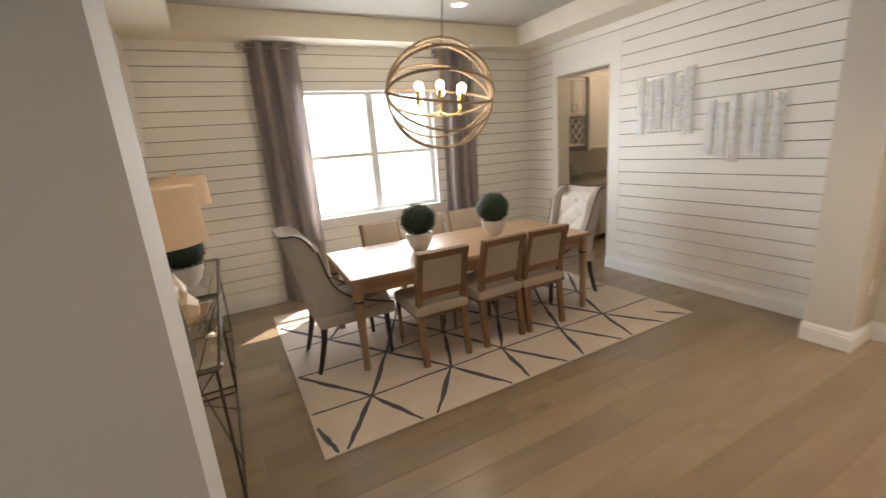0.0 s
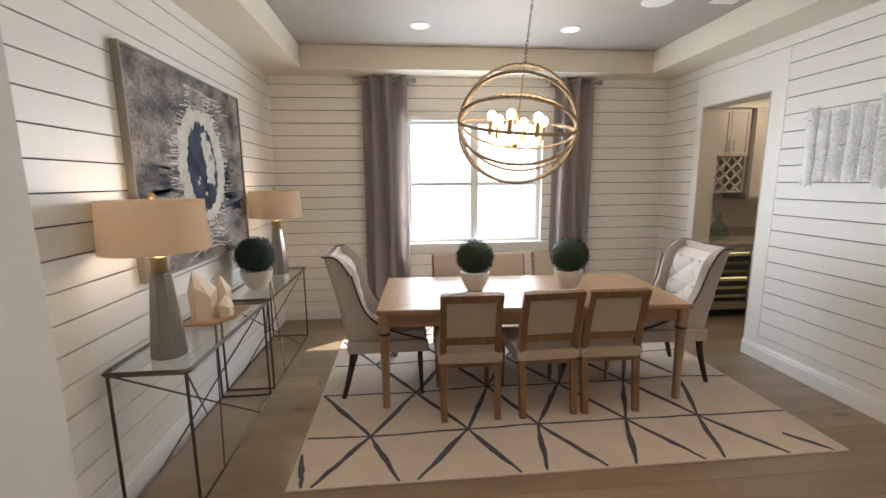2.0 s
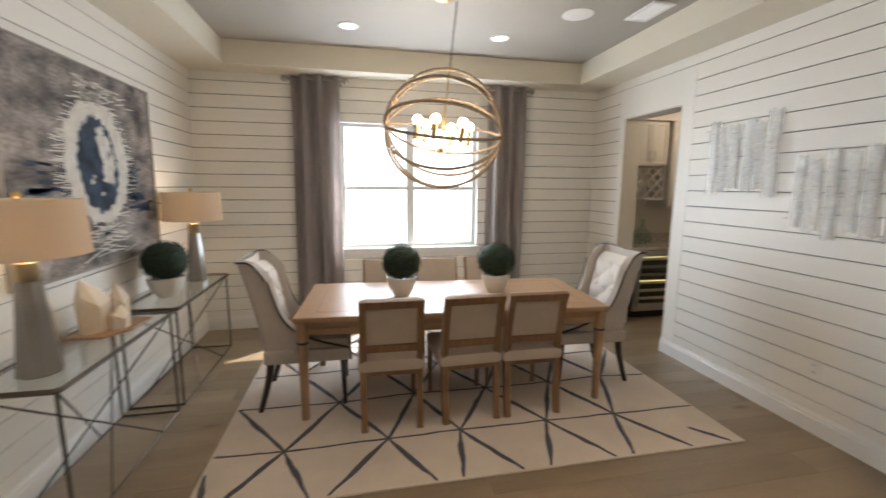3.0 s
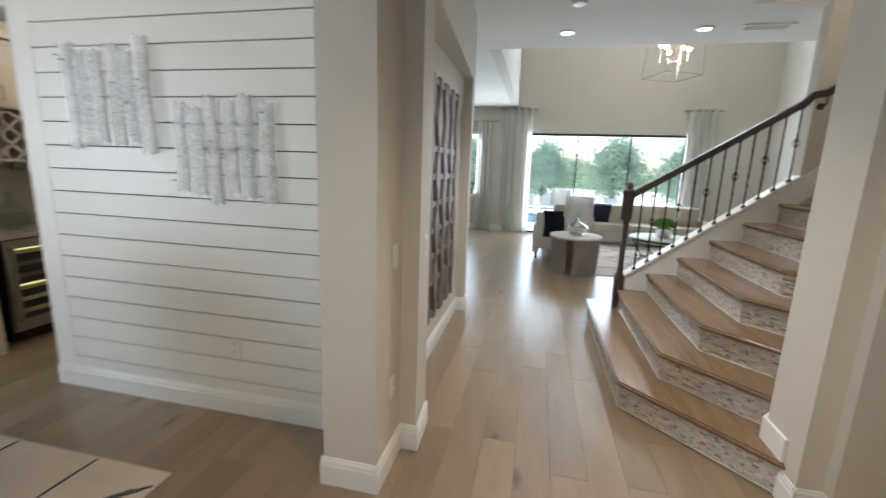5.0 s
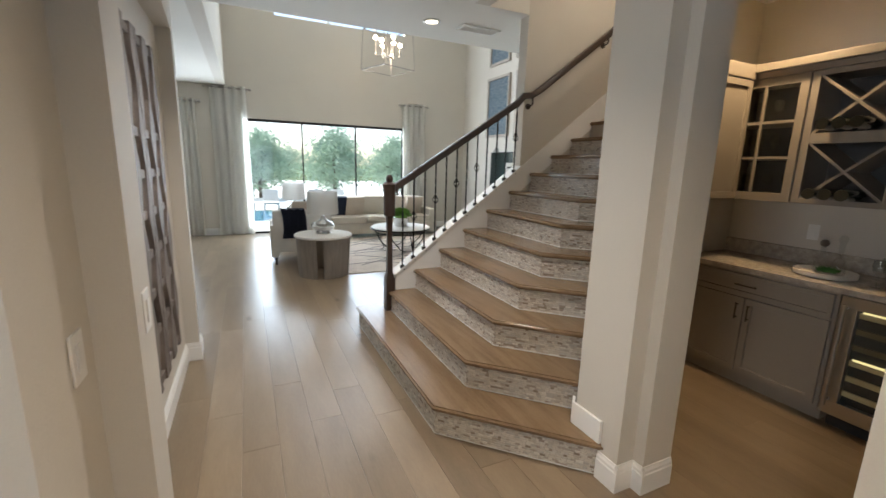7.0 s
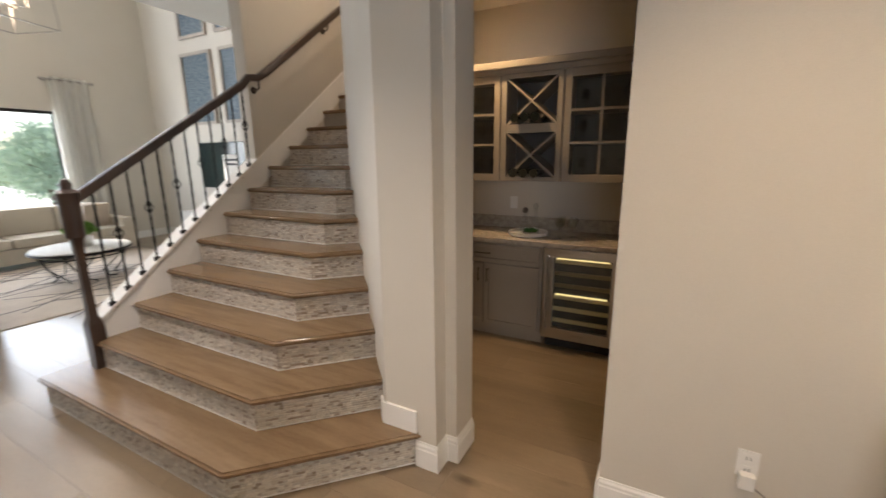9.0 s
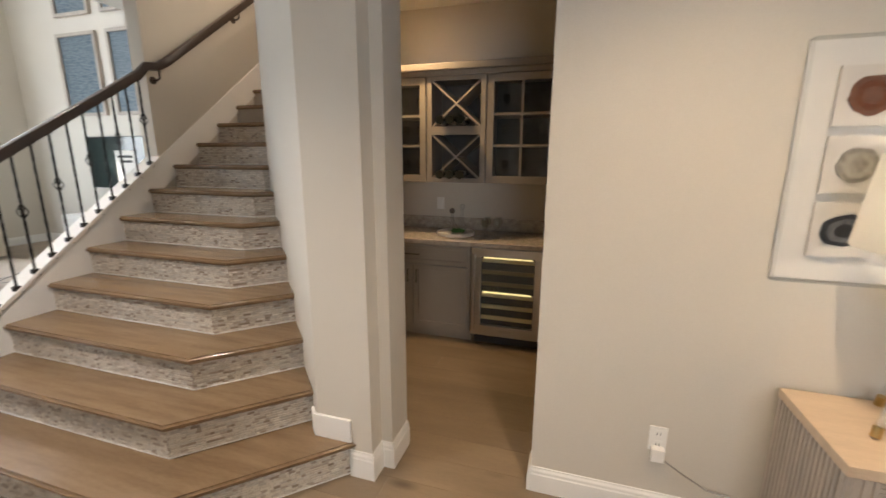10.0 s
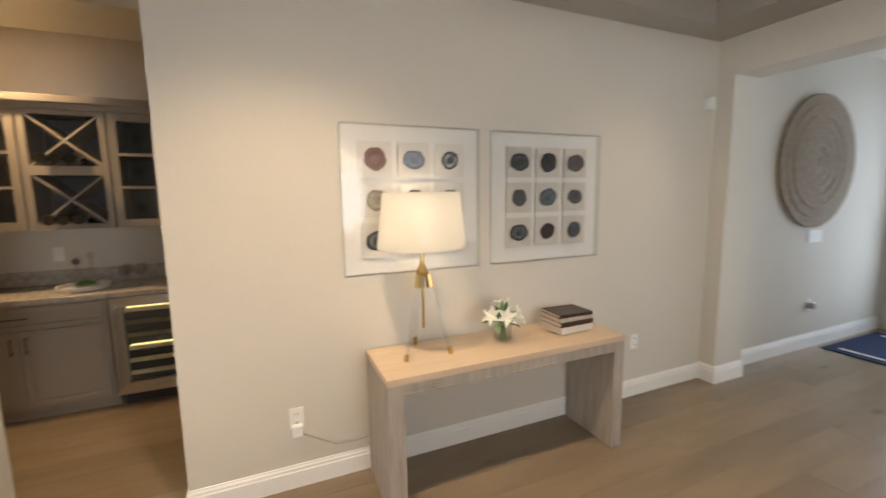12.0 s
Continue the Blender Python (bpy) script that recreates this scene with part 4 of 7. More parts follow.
def strip_art(y0, y1, z0, z1, seed):
    t = thing("wall_sculpture", "silver wire-mesh wall sculpture of curved upright strips on pins", "wall art", pose(4.999, (y0 + y1) / 2, (z0 + z1) / 2), "metal wall sculptures")
    g = random.Random(seed)
    w, h = y1 - y0, z1 - z0
    n = 6
    pitch = w / n
    for k in range(n):
        mid = -w / 2 + (k + 0.5) * pitch + g.uniform(-0.008, 0.008)
        half = pitch * g.uniform(0.36, 0.5)
        low, high = -h / 2 + g.uniform(-0.03, 0.05), h / 2 - g.uniform(-0.02, 0.06)
        lean, away = g.uniform(-0.018, 0.018), g.uniform(0.018, 0.034)

        def sheet(u, v):
            # a half-round strip, ribbed finely along its length, with ragged ends
            q = (u - 0.5) * math.pi
            rib = 0.0009 * (1 if int(u * 28 + 0.5) % 2 else -1)
            end = 0.006 * math.sin(u * 17 + k) + 0.004 * math.sin(u * 43)
            z = low + end * (1 - v) + v * (high - low + end)
            return Vector((-away - 0.028 * math.cos(q) - rib + 0.004 * math.sin(v * 9 + k), mid + half * math.sin(q) + lean * (v - 0.5), z))

        bm = bmesh.new()
        grid(bm, sheet, 28, 12)
        strip = part("strip", bm, M["mesh_silver"], t, "half-round strip of silvery wire mesh")
        for _ in range(3):
            bm = bmesh.new()
            z, y = g.uniform(low + 0.03, high - 0.05), mid + g.uniform(-0.6, 0.9) * half
            bar(bm, (-0.07, y - 0.016, z + 0.003), (-0.07, y + 0.016, z - 0.003), 0.0022, steps=5)
            bar(bm, (-0.07, y, z), (0, y, z), 0.0018, steps=5)
            part("pin", bm, M["bronze"], strip, "dark metal pin")


def mesh_cloth(name, colour, see):
    """Fine silvery wire mesh: brushed metal with a share of open gaps."""
    m = material(name, colour, 0.36, 0.55, other=tuple(c * 0.75 for c in colour), scale=10, stretch=(1, 1, 3), bump=0.3, bump_scale=120, fine=0.12)
    t = m.node_tree
    n, l = t.nodes, t.links
    clear, mix, tc, weave, ramp = n.new("ShaderNodeBsdfTransparent"), n.new("ShaderNodeMixShader"), n.new("ShaderNodeTexCoord"), n.new("ShaderNodeTexNoise"), n.new("ShaderNodeMath")
    weave.inputs["Scale"].default_value = 60
    l.new(tc.outputs["Object"], weave.inputs["Vector"])
    ramp.operation, ramp.inputs[1].default_value, ramp.inputs[2].default_value = "MULTIPLY_ADD", 0.5, see - 0.25
    l.new(weave.outputs[0], ramp.inputs[0])
    l.new(ramp.outputs[0], mix.inputs[0])
    l.new(n["Principled BSDF"].outputs[0], mix.inputs[1])
    l.new(clear.outputs[0], mix.inputs[2])
    l.new(mix.outputs[0], n["Material Output"].inputs[0])
    return m


M["mesh_silver"] = mesh_cloth("silver_wire_mesh", (0.86, 0.87, 0.86), 0.6)
strip_art(2.63, 3.26, 1.6, 2.18, 2)
strip_art(1.89, 2.53, 1.33, 1.88, 3)


def outlet(m, label="white double wall outlet with a cover plate"):
    t = thing("wall_outlet", label, "outlet", m, "wall outlets")
    bm = bmesh.new()
    box(bm, -0.036, 0.036, -0.058, 0.058, 0, 0.006, 0.003)
    part("cover_plate", bm, M["white_plastic"], t)
    for s in (-1, 1):
        bm = bmesh.new()
        box(bm, -0.016, 0.016, s * 0.025 - 0.018, s * 0.025 + 0.018, 0.006, 0.0085, 0.001)
        soc = part("socket", bm, M["white_plastic"], t)
        part("slot", boxes((-0.008, -0.005, s * 0.025 - 0.006, s * 0.025 + 0.007, 0.0085, 0.0092), (0.005, 0.008, s * 0.025 - 0.006, s * 0.025 + 0.007, 0.0085, 0.0092)), M["black_in"], soc)
    return t


def switch(m, gang=1):
    t = thing("light_switch", "white rocker light switch with a cover plate", "light switch", m, "light switches")
    bm = bmesh.new()
    box(bm, -0.036 * gang, 0.036 * gang, -0.058, 0.058, 0, 0.006, 0.003)
    part("cover_plate", bm, M["white_plastic"], t)
    for k in range(gang):
        x = (k - (gang - 1) / 2) * 0.05
        bm = bmesh.new()
        box(bm, x - 0.016, x + 0.016, -0.033, 0.033, 0.006, 0.01, 0.002)
        part("rocker", bm, M["white_plastic"], t)


outlet(pose(4.9995, 2.24, 0.44, 90, 0, -90))
outlet(pose(0.3205, 1.75, 0.44, 90, 0, 90))
outlet(pose(1.17, 5.1195, 0.44, 90, 0, 0))
switch(pose(4.85, 1.1795, 1.12, 90, 0, 0))
outlet(pose(4.82, 1.1795, 0.44, 90, 0, 0))

# ---- pantry seen through the opening ----


def shaker(bm, x0, x1, z0, z1, y, rail=0.05, t=0.02):
    """A shaker front facing -y: one board whose middle is sunk inside raised rails."""
    made = box(bm, x0, x1, y - t, y, z0, z1)
    face = [f for f in bm.faces if all(v in made for v in f.verts) and all(abs(v.co.y - y + t) < 1e-5 for v in f.verts)][0]
    bmesh.ops.inset_region(bm, faces=[face], thickness=rail)
    bmesh.ops.inset_region(bm, faces=[face], thickness=0.005)
    for v in face.verts:
        v.co.y += t * 0.5


def handle(bm, x, y, z, length, upright=True, out=-1):
    d = Vector((0, 0, length / 2)) if upright else Vector((length / 2, 0, 0))
    c = Vector((x, y + out * 0.028, z))
    bar(bm, c - d, c + d, 0.005, steps=8)
    for s in (-0.8, 0.8):
        p = c + d * s
        bar(bm, p, p - Vector((0, out * 0.028, 0)), 0.004, steps=6)


def wine_fridge(t_pose):
    t = thing("wine_fridge", "stainless under-counter wine fridge with a glass door", "fridge", t_pose, "wine fridges")
    part("body", boxes((-0.3, 0.3, 0.02, 0.57, 0.1, 0.86), (-0.28, 0.28, 0.06, 0.5, 0, 0.1)), M["black_in"], t, "black cabinet body")
    bm = boxes((-0.3, 0.3, -0.02, 0.02, 0.1, 0.19), (-0.3, 0.3, -0.02, 0.02, 0.79, 0.86), (-0.3, -0.22, -0.02, 0.02, 0.19, 0.79), (0.22, 0.3, -0.02, 0.02, 0.19, 0.79), bevel=0.003)
    door = part("door", bm, M["steel"], t, "brushed steel door frame")
    part("door_glass", boxes((-0.22, 0.22, -0.008, -0.002, 0.19, 0.79)), M["glass"], door)
    bm = bmesh.new()
    bar(bm, (-0.265, -0.07, 0.17), (-0.265, -0.07, 0.82), 0.011, steps=12)
    for z in (0.2, 0.79):
        bar(bm, (-0.265, -0.07, z), (-0.265, -0.015, z), 0.008)
    part("handle", bm, M["steel"], door, smooth=True)
    for k in range(6):
        z = 0.24 + k * 0.1
        # colour differs by shelf: the fridge's inner light and shade are painted in
        part("shelf", boxes((-0.215, 0.215, 0.004, 0.018, z, z + 0.032)), M["shelf_lit"] if k < 3 or k == 5 else M["shelf_shaded"], t, "wooden shelf front coloured as lit" if k < 3 or k == 5 else "wooden shelf front coloured as shaded")
    for z in (0.74, 0.44):
        part("light_strip", boxes((-0.2, 0.2, 0.0035, 0.006, z + 0.033, z + 0.047)), M["fridge_light"], t, "glowing strip light")
    part("badge", boxes((-0.05, 0.05, -0.0225, -0.0202, 0.14, 0.155)), M["nickel"], t)
    return t


# lit and shaded copies of one shelf wood
M["shelf_lit"] = material("lit_shelf_front", (0.62, 0.52, 0.3), 0.4, fine=0.05)
M["shelf_shaded"] = material("shaded_shelf_front", (0.2, 0.15, 0.08), 0.4, fine=0.05)
M["fridge_light"] = glow("fridge_light", (1, 0.84, 0.38), 0.42)
wine_fridge(pose(5.64, 4.62, 0))
cab = thing("base_cabinet", "pale painted pantry base cabinet under the counter", "cabinet")
bm = boxes((5.96, 6.9, 4.64, 5.13, 0.1, 0.87))
part("body", bm, M["cabinet_pale"], cab)
for x in (5.97, 6.44):
    bm = bmesh.new()
    shaker(bm, x, x + 0.45, 0.12, 0.85, 4.64)
    part("door", bm, M["cabinet_pale"], cab)
counter = thing("counter", "pale speckled granite pantry counter", "counter")
part("slab", boxes((5.22, 7.0, 4.58, 5.13, 0.872, 0.91), bevel=0.004), M["granite"], counter)
part("upstand", boxes((5.22, 7.0, 5.1, 5.13, 0.91, 1.02), bevel=0.004), M["granite"], counter)
cab = thing("wall_cabinet", "pale painted pantry wall cabinet above a wine rack", "cabinet")
part("body", boxes((5.34, 5.82, 4.8, 5.13, 1.9, 2.44)), M["cabinet_pale"], cab)
for x in (5.345, 5.583):
    bm = bmesh.new()
    shaker(bm, x, x + 0.232, 1.91, 2.43, 4.8)
    d = part("door", bm, M["cabinet_pale"], cab)
    bm = bmesh.new()
    handle(bm, x + (0.2 if x < 5.5 else 0.03), 4.78, 2.02, 0.12)
    part("handle", bm, M["nickel"], d)
part("crown", boxes((5.3, 6.5, 4.74, 5.13, 2.44, 2.5), bevel=0.01), M["cabinet_pale"], cab)
rack = thing("wine_rack", "pale painted diamond-lattice wine rack, empty", "wine rack")
part("case", boxes((5.34, 5.36, 4.8, 5.13, 1.48, 1.9), (5.8, 5.82, 4.8, 5.13, 1.48, 1.9), (5.36, 5.8, 4.8, 5.13, 1.48, 1.5), (5.36, 5.8, 5.1, 5.13, 1.5, 1.9)), M["cabinet_pale"], rack)
for s in (-1, 1):
    for k in range(-3, 4):
        bm = bmesh.new()
        c = 0.14 * k
        pts = [(x, s * x + c) for x in (-0.215, 0.215)]
        lim = []
        for i in range(41):
            x = -0.215 + 0.43 * i / 40
            if abs(s * x + c) <= 0.195:
                lim.append(x)
        if len(lim) > 2:
            bar(bm, (5.58 + lim[0], 4.815, 1.69 + s * lim[0] + c), (5.58 + lim[-1], 4.815, 1.69 + s * lim[-1] + c), 0.013, steps=4)
            part("lattice_slat", bm, M["cabinet_pale"], rack)
        else:
            bm.free()
cab = thing("tall_wall_cabinet", "tall pale painted pantry wall cabinet", "cabinet")
part("body", boxes((5.83, 6.5, 4.75, 5.13, 1.4, 2.44)), M["cabinet_pale"], cab)
bm = bmesh.new()
shaker(bm, 5.84, 6.3, 1.41, 2.43, 4.75)
d = part("door", bm, M["cabinet_pale"], cab)
jug = thing("glass_demijohn", "pale green glass demijohn standing on the counter", "bottle", pose(5.6, 4.86, 0.911))
bm = bmesh.new()
lathe(bm, ((0.08, 0), (0.115, 0.03), (0.12, 0.09), (0.1, 0.16), (0.035, 0.22), (0.024, 0.25), (0.024, 0.31), (0.03, 0.32)), 28)
part("vessel", bm, M["bottle"], jug, smooth=True)
# no fixture here: an added fill light that brightens the pantry
lamp("pantry_fill", "POINT", pose(6.2, 3.9, 2.6), 22, BULB, r=0.1)

# ---- stairs ----


def mosaic(name):
    m = bpy.data.materials.new(name)
    m.use_nodes = True
    t = m.node_tree
    n, l = t.nodes, t.links
    geo, ramp = n.new("ShaderNodeNewGeometry"), n.new("ShaderNodeValToRGB")
    r = ramp.color_ramp
    r.elements[0].position, r.elements[0].color = 0.0, (0.26, 0.2, 0.155, 1)
    r.elements[1].position, r.elements[1].color = 1.0, (0.78, 0.74, 0.67, 1)
    for p, c in ((0.12, (0.42, 0.355, 0.3, 1)), (0.3, (0.6, 0.545, 0.475, 1)), (0.6, (0.7, 0.65, 0.58, 1)), (0.82, (0.5, 0.47, 0.43, 1))):
        r.elements.new(p).color = c
    grain, mix = n.new("ShaderNodeTexNoise"), n.new("ShaderNodeMixRGB")
    grain.inputs["Scale"].default_value = 90
    mix.blend_type, mix.inputs[0].default_value = "SOFT_LIGHT", 0.5
    l.new(geo.outputs["Random Per Island"], ramp.inputs[0])
    l.new(ramp.outputs[0], mix.inputs[1])
    l.new(grain.outputs[0], mix.inputs[2])
    l.new(mix.outputs[0], n["Principled BSDF"].inputs["Base Color"])
    n["Principled BSDF"].inputs["Roughness"].default_value = 0.3
    return m


M |= {
    "mosaic": mosaic("stone_mosaic"),
    "grout": material("stone_grout", (0.42, 0.38, 0.33), 0.9, bump=0.2),
    "rail": material("espresso_rail", (0.03, 0.016, 0.011), 0.3, other=(0.05, 0.028, 0.018), scale=6, stretch=(6, 1, 1), coat=0.3, fine=0.08),
    "mirror": material("mirror_glass", (0.85, 0.87, 0.87), 0.02, 1.0, fine=0.0),
    "drift": material("weathered_wood", (0.2, 0.165, 0.14), 0.6, other=(0.11, 0.085, 0.07), scale=5, stretch=(8, 8, 1), bump=0.3, bump_scale=50, fine=0.15),
    "sofa": material("beige_sofa_cloth", (0.58, 0.52, 0.43), 0.9, scale=6, bump=0.3, bump_scale=350, fine=0.06),
    "white_cloth": material("white_chair_cloth", (0.66, 0.63, 0.58), 0.9, scale=6, bump=0.3, bump_scale=350, fine=0.05),
    "navy": material("navy_throw", (0.015, 0.02, 0.04), 0.9, bump=0.4, bump_scale=150, fine=0.15),
    "cream_drape": shade_cloth("cream_drape", (0.93, 0.91, 0.85), 0.02),
    "white_shade": shade_cloth("white_shade", (0.8, 0.78, 0.74), 0.35),
    "ivory_shade": shade_cloth("ivory_shade", (0.82, 0.8, 0.74), 0.35),
    "mercury": material("mercury_glass", (0.75, 0.74, 0.72), 0.12, 1.0, other=(0.5, 0.48, 0.46), scale=12, fine=0.1),
    "greywash": material("greywashed_wood", (0.5, 0.43, 0.36), 0.55, other=(0.34, 0.3, 0.26), scale=4, stretch=(8, 8, 1), bump=0.12, bump_scale=60, fine=0.08),
    "pale_oak": material("pale_oak_veneer", (0.64, 0.5, 0.36), 0.42, other=(0.54, 0.41, 0.28), scale=2.5, stretch=(1, 8, 8), amount=0.6, bump=0.05, bump_scale=40, fine=0.06),
    "acrylic_leg": glass("acrylic_rod", (0.97, 0.98, 0.98), 0.06, 4.0),
    "frost": glow("frosted_daylight_glow", (0.75, 0.87, 1), 0.5),
    "acrylic": glass("clear_acrylic", (0.96, 0.97, 0.97), 0.02, 0.6),
    "mat_board": material("white_mat_board", (0.78, 0.75, 0.72), 0.8, fine=0.02),
    "white_card": material("white_textured_card", (0.7, 0.66, 0.62), 0.85, bump=0.3, bump_scale=200, fine=0.05),
    "tile_card": material("textured_card", (0.62, 0.57, 0.51), 0.85, bump=0.3, bump_scale=200, fine=0.06),
    "petal": material("lily_petal", (0.85, 0.83, 0.74), 0.6, fine=0.03),
    "green": material("fresh_leaf", (0.06, 0.16, 0.04), 0.5, island=0.3, fine=0.1),
    "moss": material("bright_moss", (0.12, 0.24, 0.04), 0.7, island=0.4, fine=0.15),
    "dark_art": material("teal_woven_art", (0.05, 0.09, 0.13), 0.5, other=(0.16, 0.2, 0.22), scale=9, stretch=(1, 1, 6), amount=0.3, fine=0.3, bump=0.3, bump_scale=60),
    "screen": material("dark_screen", (0.012, 0.025, 0.025), 0.12, fine=0.02),
    "woven": material("woven_disc", (0.34, 0.27, 0.2), 0.8, other=(0.25, 0.19, 0.14), scale=20, bump=0.6, bump_scale=90, fine=0.15),
    "door_blue": material("entry_mat", (0.015, 0.03, 0.09), 0.95, bump=0.5, bump_scale=300, fine=0.2),
    "concrete": material("pool_deck", (0.68, 0.67, 0.64), 0.85, bump=0.2, scale=1, fine=0.06),
    "water": material("pool_water", (0.06, 0.2, 0.32), 0.08, bump=0.25, bump_scale=3, scale=1, fine=0.1),
    "lawn": material("lawn_grass", (0.09, 0.13, 0.04), 0.95, other=(0.06, 0.1, 0.03), scale=0.6, bump=0.5, bump_scale=20, fine=0.2),
    "tree_leaf": shade_cloth("tree_leaf", (0.4, 0.52, 0.4), 0.5),
    "bark": material("tree_bark", (0.1, 0.07, 0.05), 0.9, bump=0.6, bump_scale=20, fine=0.2),
    "stucco": material("white_stucco", (0.72, 0.7, 0.66), 0.9, fine=0.05),
}

RISE, RUN, STEPS = 0.19, 0.262, 16
stairs = thing("staircase", "oak staircase with stone mosaic risers and flared lower steps", "stairs")


def step_line(k, back=0.0):
    """Plan line of a step's nosing, from the balustrade to the angled wall, set back by a distance."""
    y = -0.09 - RUN * k - back
    x1 = 7.61 if k == 0 else 7.44
    c = 5.82 + (RUN * math.sqrt(2)) * k + back * math.sqrt(2) + y
    e = (1.25 * (c - 5.28) + 1.22 * (y + 0.75)) / 2.47
    if k == 0:
        e = y + 0.75
    if e > 0.02 and c < 6.6:
        return [(x1, y), (c, y), (c - e, y - e)]
    return [(x1, y), (6.5, y)]


for k in range(STEPS):
    z = RISE * (k + 1)
    front, rear = step_line(k), step_line(k + 1, 0.05)
    if k == 0:
        rear = [(7.61, rear[0][1])] + rear[1:]
    bm = bmesh.new()
    outline = front + list(reversed(rear))
    made = prism(bm, outline, z - 0.036, z)
    edges = [e for e in bm.edges if abs(e.verts[0].co.z - e.verts[1].co.z) < 0.001 and all(min(abs(v.co.x - p[0]) + abs(v.co.y - p[1]) for p in front) < 0.001 for v in e.verts)]
    bmesh.ops.bevel(bm, geom=edges, offset=0.012, segments=3, affect="EDGES")
    part("tread", bm, M["tread"], stairs, smooth=True)
    # riser: grout body, mosaic face
    line = step_line(k, 0.028)
    if k == 0:
        line = [(7.585, line[0][1] - 0.3)] + [(7.585, line[0][1])] + line[1:]
    inner = step_line(k, 0.06)
    if k == 0:
        inner = [(7.55, inner[0][1] - 0.27)] + [(7.55, inner[0][1])] + inner[1:]
    bm = bmesh.new()
    prism(bm, line + list(reversed(inner)), RISE * k, z - 0.036)
    riser = part("riser", bm, M["grout"], stairs)
    bm = bmesh.new()
    tube(bm, [(px, py, RISE * k + 0.003) for px, py in line], 0.006, 6)
    part("bead", bm, M["trim"], riser, "pale bead along the foot of the riser")
    rng = random.Random(100 + k)
    verts, faces = [], []
    zr0, zr1 = RISE * k + 0.002, z - 0.038
    rows = 11 if k < 8 else 10
    hr = (zr1 - zr0) / rows
    for a, b in zip(line, line[1:]):
        a, b = Vector((*a, 0)), Vector((*b, 0))
        d = (b - a).normalized()
        nrm = d.cross(Vector((0, 0, 1))) * -1
        mid = (a + b) / 2
        centre = Vector((6.7, -2.5, 0))
        if (mid + nrm - centre).length < (mid - nrm - centre).length:
            nrm = -nrm
        total = (b - a).length
        for r in range(rows):
            s = -rng.uniform(0, 0.04)
            while s < total:
                w = rng.choice((0.018, 0.024, 0.03, 0.04))
                s0, s1 = max(s, 0) + 0.0008, min(s + w, total) - 0.0008
                s += w
                if s1 - s0 < 0.006:
                    continue
                out = rng.uniform(0.002, 0.0045)
                n0 = len(verts)
                for dep in (0, out):
                    for ss, zz in ((s0, zr0 + r * hr + 0.0014), (s1, zr0 + r * hr + 0.0014), (s1, zr0 + (r + 1) * hr - 0.0014), (s0, zr0 + (r + 1) * hr - 0.0014)):
                        verts.append(a + d * ss + nrm * dep + Vector((0, 0, zz)))
                faces += [tuple(n0 + i for i in f) for f in ((4, 5, 6, 7), (0, 1, 5, 4), (1, 2, 6, 5), (2, 3, 7, 6), (3, 0, 4, 7))]
    me = bpy.data.meshes.new("mosaic_tiles")
    me.from_pydata(verts, [], faces)
    me.materials.append(M["mosaic"])
    ob = new("mosaic_tiles", me)
    ob.parent = riser
    tagged(ob, "cream, grey and brown stone mosaic strips", kind="stuff")

# stringer wall under the balustrade, skirt on the stairwell wall
bm = bmesh.new()
side = [(-0.43, 0.19), (-0.43, 0.515), (-1.808, 1.565), (-1.808, 0.0), (-0.6, 0.0)]
a = [bm.verts.new((7.41, y, z)) for y, z in side]
b = [bm.verts.new((7.53, y, z)) for y, z in side]
bm.faces.new(a)
bm.faces.new(list(reversed(b)))
for i in range(5):
    bm.faces.new((a[i], b[i], b[(i + 1) % 5], a[(i + 1) % 5]))
part("stringer", bm, M["trim"], stairs, "white painted closed stringer")
bm = bmesh.new()
box(bm, -0.075, 0.075, -0.87, 0.87, 0, 0.022, 0.005, pose(7.47, -1.119, 1.045, -37.3))
part("stringer_cap", bm, M["trim"], stairs, "white painted stringer cap")
bm = bmesh.new()
side = [(-1.812, 1.32), (-1.812, 1.575), (-3.9, 3.17), (-3.9, 2.9)]
a = [bm.verts.new((7.44, y, z)) for y, z in side]
b = [bm.verts.new((7.425, y, z)) for y, z in side]
bm.faces.new(a)
bm.faces.new(list(reversed(b)))
for i in range(4):
    bm.faces.new((a[i], b[i], b[(i + 1) % 4], a[(i + 1) % 4]))
part("wall_string", bm, M["trim"], stairs, "white painted wall string")
# plinth block of the column on the first tread
bm = bmesh.new()
box(bm, 5.09, 5.297, -0.75, -0.734, 0.1905, 0.315, 0.004)
box(bm, -0.001, 0.07, 0, 0.016, 0.1905, 0.315, 0.004, pose(5.285, -0.745, 0, 0, 0, -45.7))
structure("plinth_block", bm, M["trim"], "white skirting return above the first step", "skirting board")

balustrade = thing("balustrade", "dark wood handrail with twisted black iron balusters", "balustrade")


def rail_z(y):
    return 1.385 + (-0.46 - y) * 0.655


bm = bmesh.new()
lathe(bm, ((0.06, 0.19), (0.06, 0.5), (0.052, 0.52), (0.035, 0.56), (0.03, 0.9), (0.036, 1.08), (0.05, 1.1)), 4, (7.42, -0.37, 0), True)
lathe(bm, ((0.052, 1.1), (0.055, 1.3), (0.06, 1.37), (0.064, 1.385), (0.05, 1.4), (0.03, 1.41), (0.034, 1.44), (0.02, 1.47), (0.004, 1.475)), 20, (7.42, -0.37, 0))
part("newel_post", bm, M["rail"], balustrade, "dark turned newel post", smooth=True)


